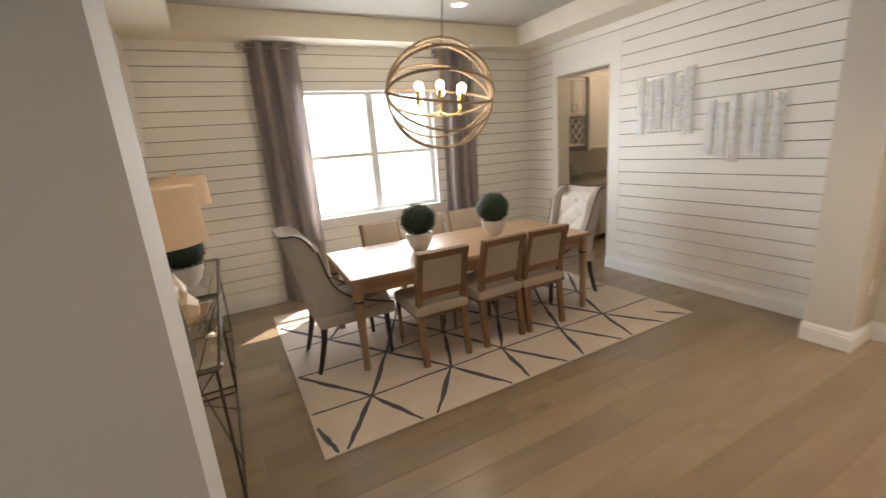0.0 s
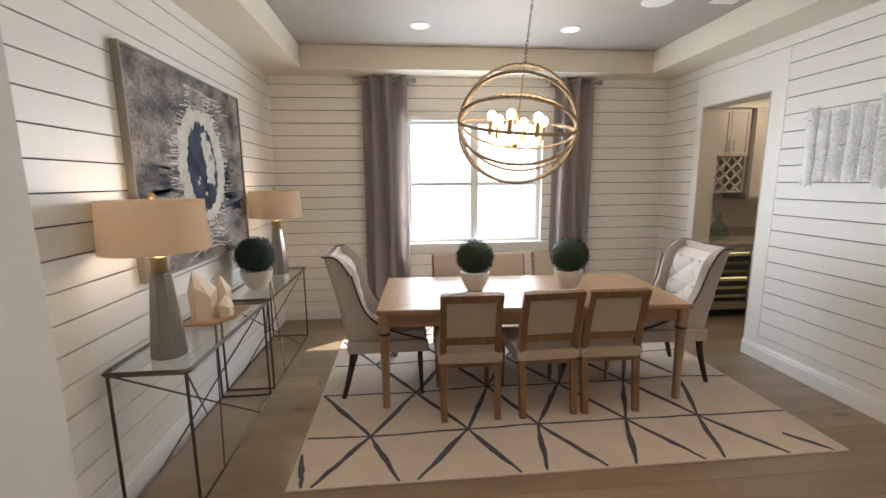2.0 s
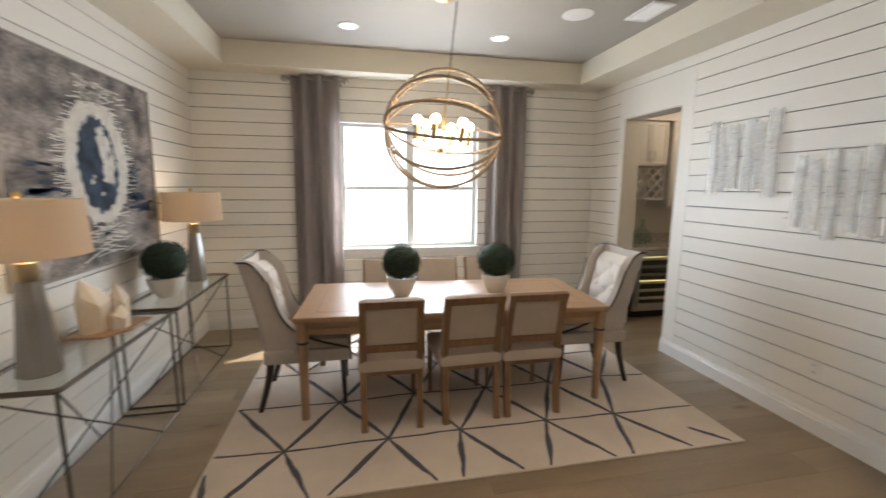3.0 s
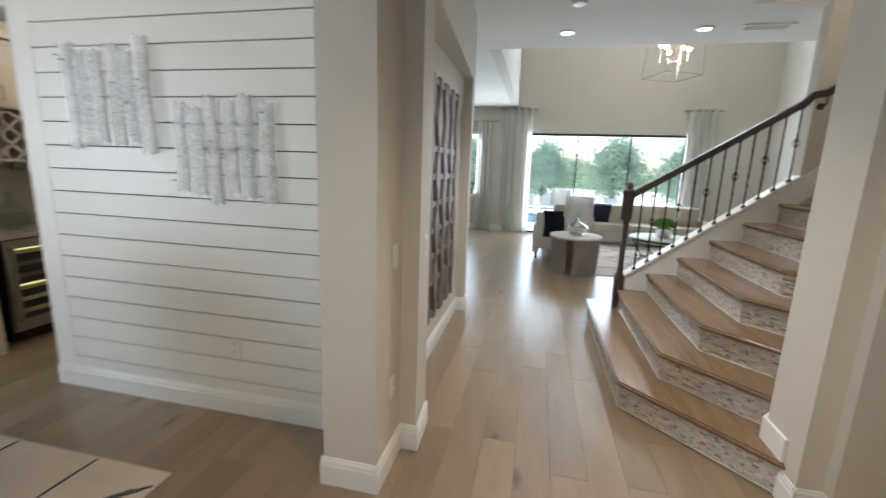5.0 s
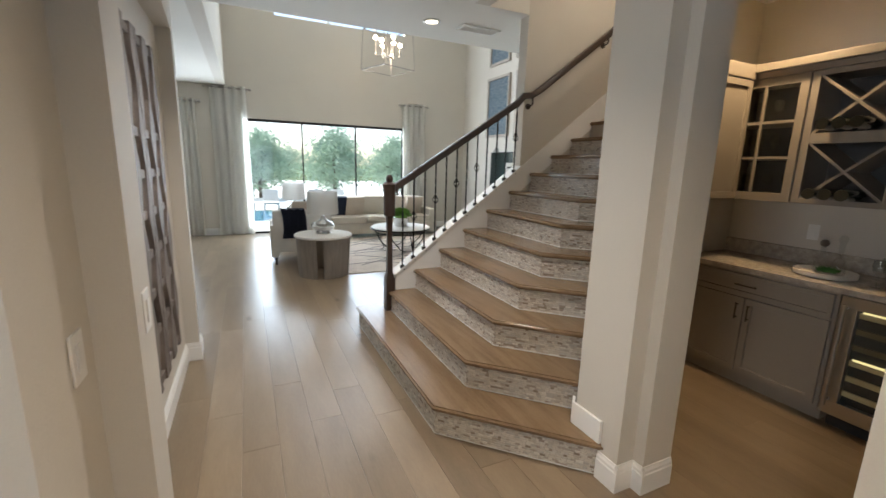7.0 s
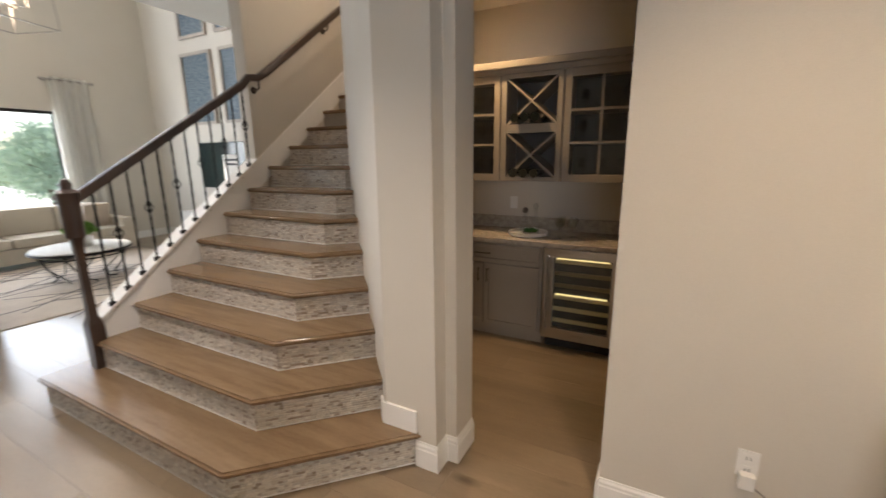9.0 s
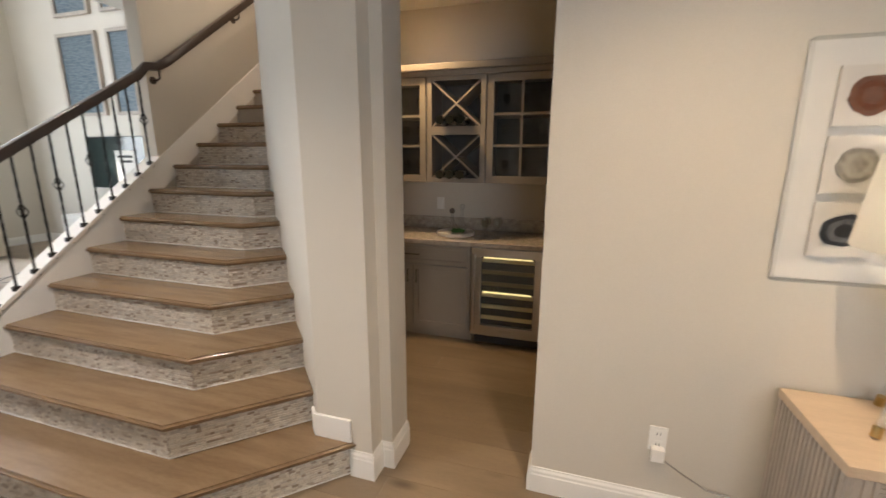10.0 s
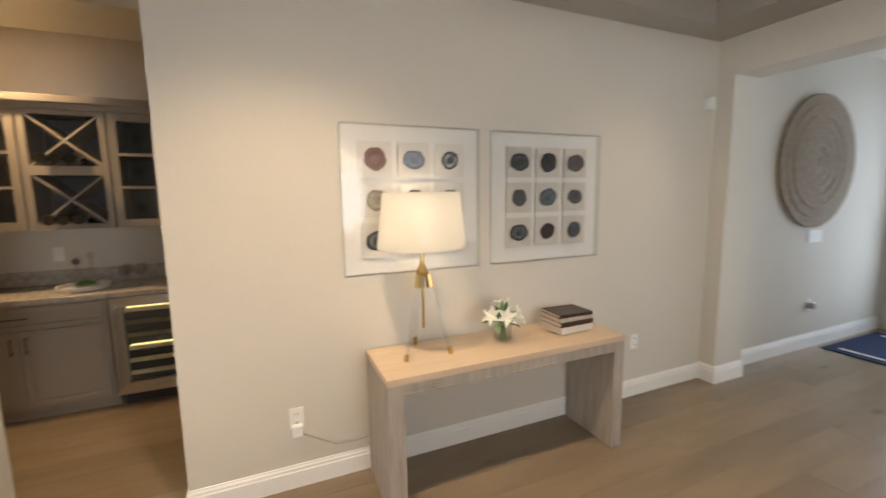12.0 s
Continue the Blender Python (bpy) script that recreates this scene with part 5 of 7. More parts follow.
def rail_sweep(points):
    bm = bmesh.new()
    prof = ((-0.03, -0.03), (0.03, -0.03), (0.034, 0.0), (0.026, 0.026), (0.0, 0.034), (-0.026, 0.026), (-0.034, 0.0))
    rings = []
    pts = [Vector(p) for p in points]
    for i, p in enumerate(pts):
        d = (pts[min(i + 1, len(pts) - 1)] - pts[max(i - 1, 0)]).normalized()
        s = d.cross(Vector((0, 0, 1))).normalized()
        u = s.cross(d)
        rings.append([bm.verts.new(p + s * x + u * y) for x, y in prof])
    for a, b in zip(rings, rings[1:]):
        for i in range(7):
            bm.faces.new((a[i], a[(i + 1) % 7], b[(i + 1) % 7], b[i]))
    bm.faces.new(rings[0])
    bm.faces.new(list(reversed(rings[-1])))
    return bm


part("handrail", rail_sweep([(7.42, -0.38, rail_z(-0.38)), (7.42, -1.72, rail_z(-1.72)), (7.41, -1.79, 2.285), (7.37, -1.86, 2.29), (7.36, -1.93, 2.34), (7.36, -5.2, 2.34 + 3.27 * 0.76)]), M["rail"], balustrade, smooth=True)
for y in (-1.86, -2.8, -3.7):
    bm = bmesh.new()
    z = 2.29 if y > -2 else 2.34 + (-1.93 - y) * 0.76
    tube(bm, [(7.36, y, z - 0.03), (7.36, y, z - 0.085), (7.39, y, z - 0.1), (7.44, y, z - 0.1)], 0.008, 8)
    lathe(bm, ((0.03, 0), (0.03, 0.008)), 16, (0, 0, 0))
    for v in bm.verts[-32:]:
        v.co = Vector((7.44 - v.co.z, y + v.co.x, z - 0.1 + v.co.y))
    part("rail_bracket", bm, M["rail"], balustrade)
n = 12
for i in range(n):
    y = -0.5 - i * 1.22 / (n - 1)
    z0 = 0.515 + (-0.43 - y) * 0.762 + 0.02
    z1 = rail_z(y) - 0.02
    bm = bmesh.new()
    tw = 26
    rings = []
    for k in range(tw + 1):
        z = z0 + (z1 - z0) * k / tw
        f = k / tw
        a = (f * 14 if 0.12 < f < 0.9 else (0.12 * 14 if f <= 0.12 else 0.9 * 14))
        r = 0.0085
        rings.append([bm.verts.new((7.42 + r * math.cos(a + q * math.pi / 2), y + r * math.sin(a + q * math.pi / 2), z)) for q in range(4)])
    for p, q in zip(rings, rings[1:]):
        for j in range(4):
            bm.faces.new((p[j], p[(j + 1) % 4], q[(j + 1) % 4], q[j]))
    bal = part("baluster", bm, M["black"], balustrade)
    bm = bmesh.new()
    box(bm, 7.402, 7.438, y - 0.018, y + 0.018, z0 - 0.014, z0 + 0.03, 0.004)
    part("shoe", bm, M["black"], bal)
    bm = bmesh.new()
    box(bm, 7.405, 7.435, y - 0.015, y + 0.015, z1 - 0.02, z1 + 0.01, 0.003)
    part("collar", bm, M["black"], bal)
    if i % 2 == 1:
        bm = bmesh.new()
        zc = (z0 + z1) / 2 + 0.02
        for w in range(4):
            tube(bm, [(7.42 + 0.026 * math.sin(math.pi * s / 10) * math.cos(w * math.pi / 2 + s * 0.25), y + 0.026 * math.sin(math.pi * s / 10) * math.sin(w * math.pi / 2 + s * 0.25), zc - 0.05 + 0.01 * s) for s in range(11)], 0.0035, 5)
        part("basket", bm, M["black"], bal)

# ---- hall niche art ----
art = thing("wall_panel", "weathered wood wall panel with wavy strips and mirror inlays", "wall art", pose(6.43, 1.318, 1.27))
part("mirror_back", boxes((-0.5, 0.5, -0.012, -0.004, -0.92, 0.92)), M["mirror"], art, "mirror backing")
for k, (x, w) in enumerate(((-0.46, 0.075), (-0.24, 0.085), (-0.03, 0.06), (0.04, 0.05), (0.25, 0.085), (0.46, 0.07))):
    bm = bmesh.new()
    rows = []
    for i in range(41):
        z = -0.94 + 1.88 * i / 40
        half = w * (0.62 + 0.38 * math.cos(z * 2 * math.pi / 0.42 + (k % 2) * math.pi))
        rows.append([bm.verts.new((x + sx * half, yy, z)) for sx, yy in ((-1, -0.012), (-0.85, -0.034), (0.85, -0.034), (1, -0.012))])
    for a, b in zip(rows, rows[1:]):
        for j in range(3):
            bm.faces.new((a[j], a[j + 1], b[j + 1], b[j]))
    part("wavy_strip", bm, M["drift"], art)
for z in (-0.9, -0.63, -0.42, -0.21, 0.0, 0.21, 0.42, 0.9):
    for x0, x1 in ((-0.5, -0.01), (0.01, 0.5)):
        part("cross_slat", boxes((x0, x1, -0.026, -0.011, z - 0.022, z + 0.022)), M["drift"], art)
switch(pose(5.09, hall_y(5.09) - 0.0005, 1.14, 90))

# ---- great room ----
slider = structure("window_2", boxes((GX + 0.04, GX + 0.12, -2.76, -2.72, 0, 2.45), (GX + 0.04, GX + 0.12, 0.82, 0.86, 0, 2.45), (GX + 0.04, GX + 0.12, -2.72, 0.82, 2.4, 2.45), (GX + 0.04, GX + 0.12, -2.72, 0.82, 0, 0.03)), M["black"], "wide dark-framed sliding glass door, closed", "sliding door")
for y in (-0.37, -1.57):
    part("stile", boxes((GX + 0.05, GX + 0.11, y - 0.013, y + 0.013, 0.03, 2.4)), M["black"], slider)
for y0, y1 in ((-2.72, -1.583), (-1.557, -0.383), (-0.357, 0.82)):
    part("pane", boxes((GX + 0.075, GX + 0.083, y0, y1, 0.03, 2.4)), M["glass"], slider).visible_shadow = False
high = structure("window_3", boxes((GX + 0.04, GX + 0.1, -1.03, -0.97, 4.55, 5.08), (GX + 0.04, GX + 0.1, -2.1, -2.04, 4.55, 5.08), (GX + 0.04, GX + 0.1, -2.76, 0.1, 4.53, 4.55), (GX + 0.04, GX + 0.1, -2.76, 0.1, 5.08, 5.1)), M["frame"], "row of white-framed high clerestory windows", "window")
side = structure("window_4", boxes((GX + 0.03, GX + 0.1, 2.0, 2.05, 0.85, 2.45), (GX + 0.03, GX + 0.1, 3.85, 3.9, 0.85, 2.45), (GX + 0.03, GX + 0.1, 2.05, 3.85, 0.85, 0.9), (GX + 0.03, GX + 0.1, 2.05, 3.85, 2.4, 2.45), (GX + 0.03, GX + 0.1, 2.92, 2.98, 0.9, 2.4), (GX + 0.03, GX + 0.1, 2.05, 3.85, 1.6, 1.65)), M["frame"], "white-framed kitchen window", "window")
for y, w, h in ((1.06, 0.66, 3.05), (-2.97, 0.56, 3.02), (1.86, 0.4, 2.75)):
    curtain("curtain", "floor-length cream grommet curtain by the glass door", M["cream_drape"], pose(GX - 0.09, y, 0, 0, 0, 90), w, h, 4, 0.028, "great room curtains")
    rod(pose(GX - 0.09, y, h - 0.045, 0, 0, -90), w + 0.12, M["nickel"], "dark nickel curtain rod with ball ends")

rug2 = thing("rug", "pale great-room rug with thin dark crossing lines", "rug")
part("wool_base", boxes((9.55, 12.6, -3.2, -0.35, 0, 0.012), bevel=0.004), M["rug"], rug2)
rng = random.Random(9)
for k in range(16):
    bm = bmesh.new()
    x = 9.7 + k * 0.19
    box(bm, -0.008, 0.008, -rng.uniform(0.5, 1.3), rng.uniform(0.5, 1.2), 0.0122, 0.0145, m=pose(x, -1.7, 0, 0, 0, rng.choice((-38, 35, 8))))
    part("stripe", bm, M["ink"], rug2)

side_table = thing("side_table", "round greywashed drum side table with crossed panel legs", "table", pose(9.72, -0.13, 0))
bm = bmesh.new()
lathe(bm, ((0.38, 0.545), (0.395, 0.55), (0.395, 0.578), (0.385, 0.585)), 40)
part("tabletop", bm, M["stucco"], side_table, "pale stone top", smooth=True)
for k in range(4):
    bm = bmesh.new()
    a = k * math.pi / 2 + 0.5

    def curved(u, v, a=a):
        t = a - 0.66 + u * 1.32
        r = 0.375 - 0.03 * (1 - v)
        return Vector((r * math.cos(t), r * math.sin(t), v * 0.548))

    grid(bm, curved, 10, 6)
    bmesh.ops.solidify(bm, geom=bm.faces[:], thickness=0.03)
    part("leg_panel", bm, M["greywash"], side_table, smooth=True)


def mercury_lamp(x, y, z):
    t = thing("table_lamp", "mercury glass table lamp with a white drum shade", "lamp", pose(x, y, z), "lamps in the great room")
    bm = bmesh.new()
    lathe(bm, ((0.1, 0), (0.11, 0.01), (0.09, 0.03), (0.14, 0.07), (0.165, 0.11), (0.13, 0.16), (0.05, 0.2), (0.03, 0.24), (0.014, 0.26), (0.012, 0.36)), 28)
    part("base", bm, M["mercury"], t, "silver mercury glass base", smooth=True)
    bm = bmesh.new()
    grid(bm, lambda u, v: Vector(((0.215 - 0.012 * v) * math.cos(u * 2 * math.pi), (0.215 - 0.012 * v) * math.sin(u * 2 * math.pi), 0.28 + v * 0.31)), 40, 3, True)
    bmesh.ops.solidify(bm, geom=bm.faces[:], thickness=0.003)
    part("shade", bm, M["white_shade"], t, "white drum shade", smooth=True)


mercury_lamp(9.72, -0.13, 0.586)
mercury_lamp(12.3, 0.0, 0.586)
copy_thing(side_table, pose(12.3, 0.0, 0, 0, 0, 30))


def armchair(m):
    t = thing("armchair", "white upholstered armchair with a navy throw over its back", "armchair", m)
    for name, r in (("seat", (-0.35, 0.35, -0.38, 0.38, 0.2, 0.42)), ("seat_cushion", (-0.33, 0.33, -0.28, 0.4, 0.42, 0.54)), ("backrest", (-0.43, 0.43, -0.46, -0.28, 0.2, 0.84)), ("arm", (-0.47, -0.35, -0.44, 0.4, 0.12, 0.62)), ("arm", (0.35, 0.47, -0.44, 0.4, 0.12, 0.62))):
        bm = bmesh.new()
        box(bm, *r, 0.03)
        part(name, bm, M["white_cloth"], t, smooth=True)
    for sx in (-1, 1):
        for sy in (-1, 1):
            bm = bmesh.new()
            bar(bm, (sx * 0.4, sy * 0.36, 0.2), (sx * 0.4, sy * 0.38, 0), 0.025, 0.018)
            part("leg", bm, M["dark_leg"], t)
    bm = bmesh.new()

    def drape(u, v):
        s = v * 1.0
        if s < 0.4:
            y, z = -0.478, 0.42 + s * 1.1
        elif s < 0.6:
            y, z = -0.478 + (s - 0.4) * 1.15, 0.862 + 0.01 * math.sin(u * 20)
        else:
            y, z = -0.25, 0.86 - (s - 0.6) * 0.6
        return Vector((-0.3 + u * 0.34 + 0.02 * math.sin(v * 9), y + 0.006 * math.sin(u * 25), z))

    grid(bm, drape, 14, 20)
    bmesh.ops.solidify(bm, geom=bm.faces[:], thickness=0.012)
    part("throw", bm, M["navy"], t, "dark navy knitted throw", smooth=True)
    bm = bmesh.new()
    box(bm, -0.22, 0.22, -0.07, 0.07, -0.2, 0.2, 0.06, pose(0.08, -0.16, 0.76, -15))
    part("pillow", bm, M["linen"], t, smooth=True)


armchair(pose(10.85, 0.05, 0, 0, 0, -92))
sofa = thing("sofa", "long beige three-seat sofa with loose pillows", "sofa", pose(12.95, -1.85, 0, 0, 0, 90))
for name, r in (("base", (-1.15, 1.15, -0.42, 0.45, 0.08, 0.32)), ("backrest", (-1.15, 1.15, -0.48, -0.28, 0.08, 0.78)), ("arm", (-1.3, -1.1, -0.45, 0.45, 0.06, 0.6)), ("arm", (1.1, 1.3, -0.45, 0.45, 0.06, 0.6)), ("seat_cushion", (-1.1, -0.37, -0.3, 0.48, 0.32, 0.46)), ("seat_cushion", (-0.36, 0.36, -0.3, 0.48, 0.32, 0.46)), ("seat_cushion", (0.37, 1.1, -0.3, 0.48, 0.32, 0.46)), ("back_cushion", (-1.1, -0.37, -0.3, -0.1, 0.46, 0.86)), ("back_cushion", (-0.36, 0.36, -0.3, -0.1, 0.46, 0.86)), ("back_cushion", (0.37, 1.1, -0.3, -0.1, 0.46, 0.86))):
    bm = bmesh.new()
    box(bm, *r, 0.04)
    part(name, bm, M["sofa"], sofa, smooth=True)
for x, a, mat in ((-0.85, 12, "linen"), (0.85, -10, "navy"), (0.55, 14, "linen")):
    t = thing("throw_pillow", "square throw pillow leaning on the beige sofa", "pillow", pose(12.95 - 0.02, -1.85 + x, 0.462, 0, 0, 90), "sofa pillows")
    bm = bmesh.new()
    box(bm, -0.22, 0.22, -0.07, 0.07, 0, 0.42, 0.06, pose(0, -0.02, 0, -14, 0, a))
    part("cover", bm, M[mat], t, smooth=True)

coffee = thing("coffee_table", "round black iron coffee table with a bent-wire base", "table", pose(11.05, -1.75, 0.012))
bm = bmesh.new()
lathe(bm, ((0.52, 0.4), (0.54, 0.405), (0.54, 0.43), (0.53, 0.435)), 44)
part("tabletop", bm, M["stucco"], coffee, "pale stone top", smooth=True)
bm = bmesh.new()
tube(bm, [(0.54 * math.cos(k * math.pi / 20), 0.54 * math.sin(k * math.pi / 20), 0.4) for k in range(40)], 0.016, 8, True)
part("rim", bm, M["black"], coffee)
bm = bmesh.new()
tube(bm, [(0.46 * math.cos(k * math.pi / 20), 0.46 * math.sin(k * math.pi / 20), 0.33) for k in range(40)], 0.009, 6, True)
part("hoop", bm, M["black"], coffee)
for k in range(8):
    a = k * math.pi / 4
    bm = bmesh.new()
    tube(bm, [(0.5 * math.cos(a), 0.5 * math.sin(a), 0.4), (0.42 * math.cos(a + 0.15), 0.42 * math.sin(a + 0.15), 0.2), (0.3 * math.cos(a + 0.5), 0.3 * math.sin(a + 0.5), 0.03), (0.36 * math.cos(a + 0.7), 0.36 * math.sin(a + 0.7), 0.008)], 0.009, 6)
    part("leg", bm, M["black"], coffee)
pot = thing("potted_plant", "bright green moss plant in a silver pot on the coffee table", "plant", pose(11.02, -1.75, 0.447))
bm = bmesh.new()
lathe(bm, ((0.1, 0), (0.12, 0.02), (0.14, 0.17), (0.13, 0.17)), 28)
part("pot", bm, M["mercury"], pot, smooth=True)
bm = bmesh.new()
g = random.Random(5)
ball(bm, (0, 0, 0.2), 0.13, 2, 0.7)
for _ in range(600):
    d = Vector((g.gauss(0, 1), g.gauss(0, 1), abs(g.gauss(0, 1)))).normalized()
    c = Vector((0, 0, 0.2)) + Vector((d.x, d.y, d.z * 0.75)) * 0.15 * g.uniform(0.85, 1.2)
    s = 0.02
    a = d.orthogonal().normalized() * s
    bm.faces.new([bm.verts.new(c + q) for q in (a, d * s * 1.5, -a)])
part("foliage", bm, M["moss"], pot)

chand = thing("chandelier", "open chrome box-frame chandelier with candle bulbs, lit", "chandelier", pose(11.87, -1.76, 3.7, 0, 0, 20))
w, h = 0.36, 0.36
for sx, sy in ((-1, -1), (-1, 1), (1, 1), (1, -1)):
    bm = bmesh.new()
    bar(bm, (sx * w, sy * w, -h), (sx * w * 0.92, sy * w * 0.92, h), 0.011, steps=4)
    part("post", bm, M["nickel"], chand)
for z, f in ((-h, 1.0), (h, 0.92)):
    for a, b in (((-1, -1), (1, -1)), ((1, -1), (1, 1)), ((1, 1), (-1, 1)), ((-1, 1), (-1, -1))):
        bm = bmesh.new()
        bar(bm, (a[0] * w * f, a[1] * w * f, z), (b[0] * w * f, b[1] * w * f, z), 0.011, steps=4)
        part("rail", bm, M["nickel"], chand)
bm = bmesh.new()
bar(bm, (0, 0, -0.2), (0, 0, 1.9), 0.01)
part("stem", bm, M["nickel"], chand)
for k in range(6):
    a = k * math.pi / 3
    r = 0.17 + 0.06 * (k % 3)
    bm = bmesh.new()
    bar(bm, (0, 0, -0.1), (r * math.cos(a), r * math.sin(a), -0.1), 0.007)
    bar(bm, (r * math.cos(a), r * math.sin(a), -0.1), (r * math.cos(a), r * math.sin(a), 0.06 + 0.1 * (k % 2)), 0.013)
    arm = part("arm", bm, M["nickel"], chand)
    bm = bmesh.new()
    ball(bm, (r * math.cos(a), r * math.sin(a), 0.1 + 0.1 * (k % 2)), 0.04)
    part("bulb", bm, M["bulb"], arm, smooth=True)

lamp("great_room_chandelier_lamp", "POINT", pose(11.87, -1.76, 3.7), 22, BULB, r=0.2)

for x0, x1, z0, z1 in ((11.6, 12.5, 2.25, 3.55), (10.5, 11.35, 2.25, 3.55), (11.65, 12.45, 3.8, 4.9), (10.6, 11.4, 3.8, 4.9)):
    t = thing("framed_picture", "dark teal woven picture in a pale wooden frame", "picture", pose((x0 + x1) / 2, GY0 + 0.001, (z0 + z1) / 2), "pictures on the tall wall")
    a, b = (x1 - x0) / 2, (z1 - z0) / 2
    part("frame", boxes((-a, -a + 0.05, 0, 0.05, -b, b), (a - 0.05, a, 0, 0.05, -b, b), (-a + 0.05, a - 0.05, 0, 0.05, b - 0.05, b), (-a + 0.05, a - 0.05, 0, 0.05, -b, -b + 0.05)), M["greywash"], t)
    part("image", boxes((-a + 0.05, a - 0.05, 0, 0.02, -b + 0.05, b - 0.05)), M["dark_art"], t)
tv = thing("television", "wall-mounted flat television with a dark screen", "television", pose(11.45, GY0 + 0.001, 1.48))
part("body", boxes((-0.75, 0.75, 0, 0.05, -0.43, 0.43), bevel=0.005), M["black_in"], tv)
part("screen", boxes((-0.735, 0.735, 0.0505, 0.053, -0.415, 0.415)), M["screen"], tv, "dark glossy screen")
part("screen_card", boxes((-0.35, 0.1, 0.0535, 0.0545, -0.36, 0.2)), M["stucco"], tv, "pale block of unreadable text on the screen")
part("screen_bar", boxes((-0.3, 0.05, 0.0547, 0.0552, 0.08, 0.12), (-0.28, 0.0, 0.0547, 0.0552, 0.0, 0.04)), M["black_in"], tv)
media = thing("media_cabinet", "low white media cabinet under the television", "cabinet", pose(11.6, GY0 + 0.25, 0))
part("body", boxes((-0.9, 0.9, -0.2, 0.2, 0.05, 0.6), bevel=0.006), M["trim"], media)
for x in (-0.88, -0.29, 0.3):
    part("door", boxes((x, x + 0.57, 0.2, 0.215, 0.08, 0.58), bevel=0.004), M["trim"], media)
part("plinth", boxes((-0.85, 0.85, -0.18, 0.16, 0, 0.05)), M["black_in"], media)

# ---- outside the slider ----
structure("ground", boxes((GX + 0.15, 900, -700, 700, -0.25, -0.1), (-900, -3, -700, 700, -0.35, -0.25)), M["lawn"], "flat lawn reaching the horizon", "ground")
structure("pavement", boxes((GX + 0.15, 44.0, -30, 24, -0.1, -0.02)), M["concrete"], "pale concrete pool deck and drive", "pavement")
structure("water", boxes((16.0, 18.6, -6, 3.5, -0.018, -0.01)), M["water"], "blue swimming pool water", "water")
structure("patio_roof", boxes((GX + 0.15, 15.6, -6, 4, 2.72, 2.9)), M["ceiling"], "white patio ceiling over the slider", "patio roof")
for k in range(6):
    t = thing("pool_chair", "white low poolside chair on the deck", "chair", pose(18.8, 1.6 - k * 0.75, -0.02, 0, 0, 90), "poolside chairs")
    bm = bmesh.new()
    box(bm, -0.25, 0.25, -0.25, 0.25, 0.2, 0.28, 0.02)
    part("seat", bm, M["stucco"], t)
    bm = bmesh.new()
    box(bm, -0.25, 0.25, -0.04, 0.04, 0, 0.45, 0.02, pose(0, -0.27, 0.24, 20))
    part("backrest", bm, M["stucco"], t)
    for sx in (-1, 1):
        part("leg_frame", boxes((sx * 0.22 - 0.03, sx * 0.22 + 0.03, -0.24, 0.24, 0, 0.2)), M["stucco"], t)


def tree(x, y, h, r, seed):
    t = thing("tree", "dense green broadleaf tree beyond the pool deck", "tree", pose(x, y, -0.1), "trees beyond the pool")
    g = random.Random(seed)
    bm = bmesh.new()
    tube(bm, [(0, 0, 0), (0.03, 0.02, h * 0.3), (0, 0.05, h * 0.6), (0.02, 0, h * 0.9)], [0.11, 0.09, 0.06, 0.02], 8)
    tips = []
    for k in range(14):
        a, z = k * 2.4, h * (0.15 + 0.7 * k / 14)
        q = Vector((math.cos(a), math.sin(a), 0.35)) * r * (1 - 0.7 * (k / 14) ** 1.5) * 0.8 + Vector((0, 0, z))
        tube(bm, [(0, 0, z), (q.x * 0.5, q.y * 0.5, z * 0.4 + q.z * 0.6), tuple(q)], [0.04, 0.025, 0.01], 5)
        tips += [q, Vector((q.x * 0.55, q.y * 0.55, (q.z + z) / 2))]
    part("trunk", bm, M["bark"], t)
    verts, faces = [], []
    for q in tips + [Vector((0, 0, h * 0.95))]:
        for _ in range(170):
            c = q + Vector((g.gauss(0, 1), g.gauss(0, 1), g.gauss(0, 0.7))) * r * 0.2
            c.z = max(c.z, 0.15)
            a = Vector((g.gauss(0, 1), g.gauss(0, 1), g.gauss(0, 1))).normalized()
            b = a.orthogonal().normalized()
            s = g.uniform(0.06, 0.11)
            n = len(verts)
            verts += [c - a * s, c - b * s * 0.5, c + a * s, c + b * s * 0.5]
            faces.append((n, n + 1, n + 2, n + 3))
    me = bpy.data.meshes.new("crown")
    me.from_pydata(verts, [], faces)
    me.materials.append(M["tree_leaf"])
    ob = new("crown", me)
    ob.parent = t


for k, (x, y, h, r) in enumerate(((24.0, 0.25, 3.0, 1.5), (24.0, -3.0, 3.25, 1.55), (24.0, -6.1, 3.0, 1.5), (26, 4.0, 3.2, 1.6), (60, -4, 3.3, 3.4), (62, -10.5, 3.6, 3.6), (61, -17, 3.2, 3.4), (60, 3, 3.4, 3.4), (22, 7.5, 3.2, 1.6))):
    tree(x, y, h, r, k)
# ---- wet bar ----


def bar_at(x):
    return pose(x, -2.43, 0, 0, 0, 180)


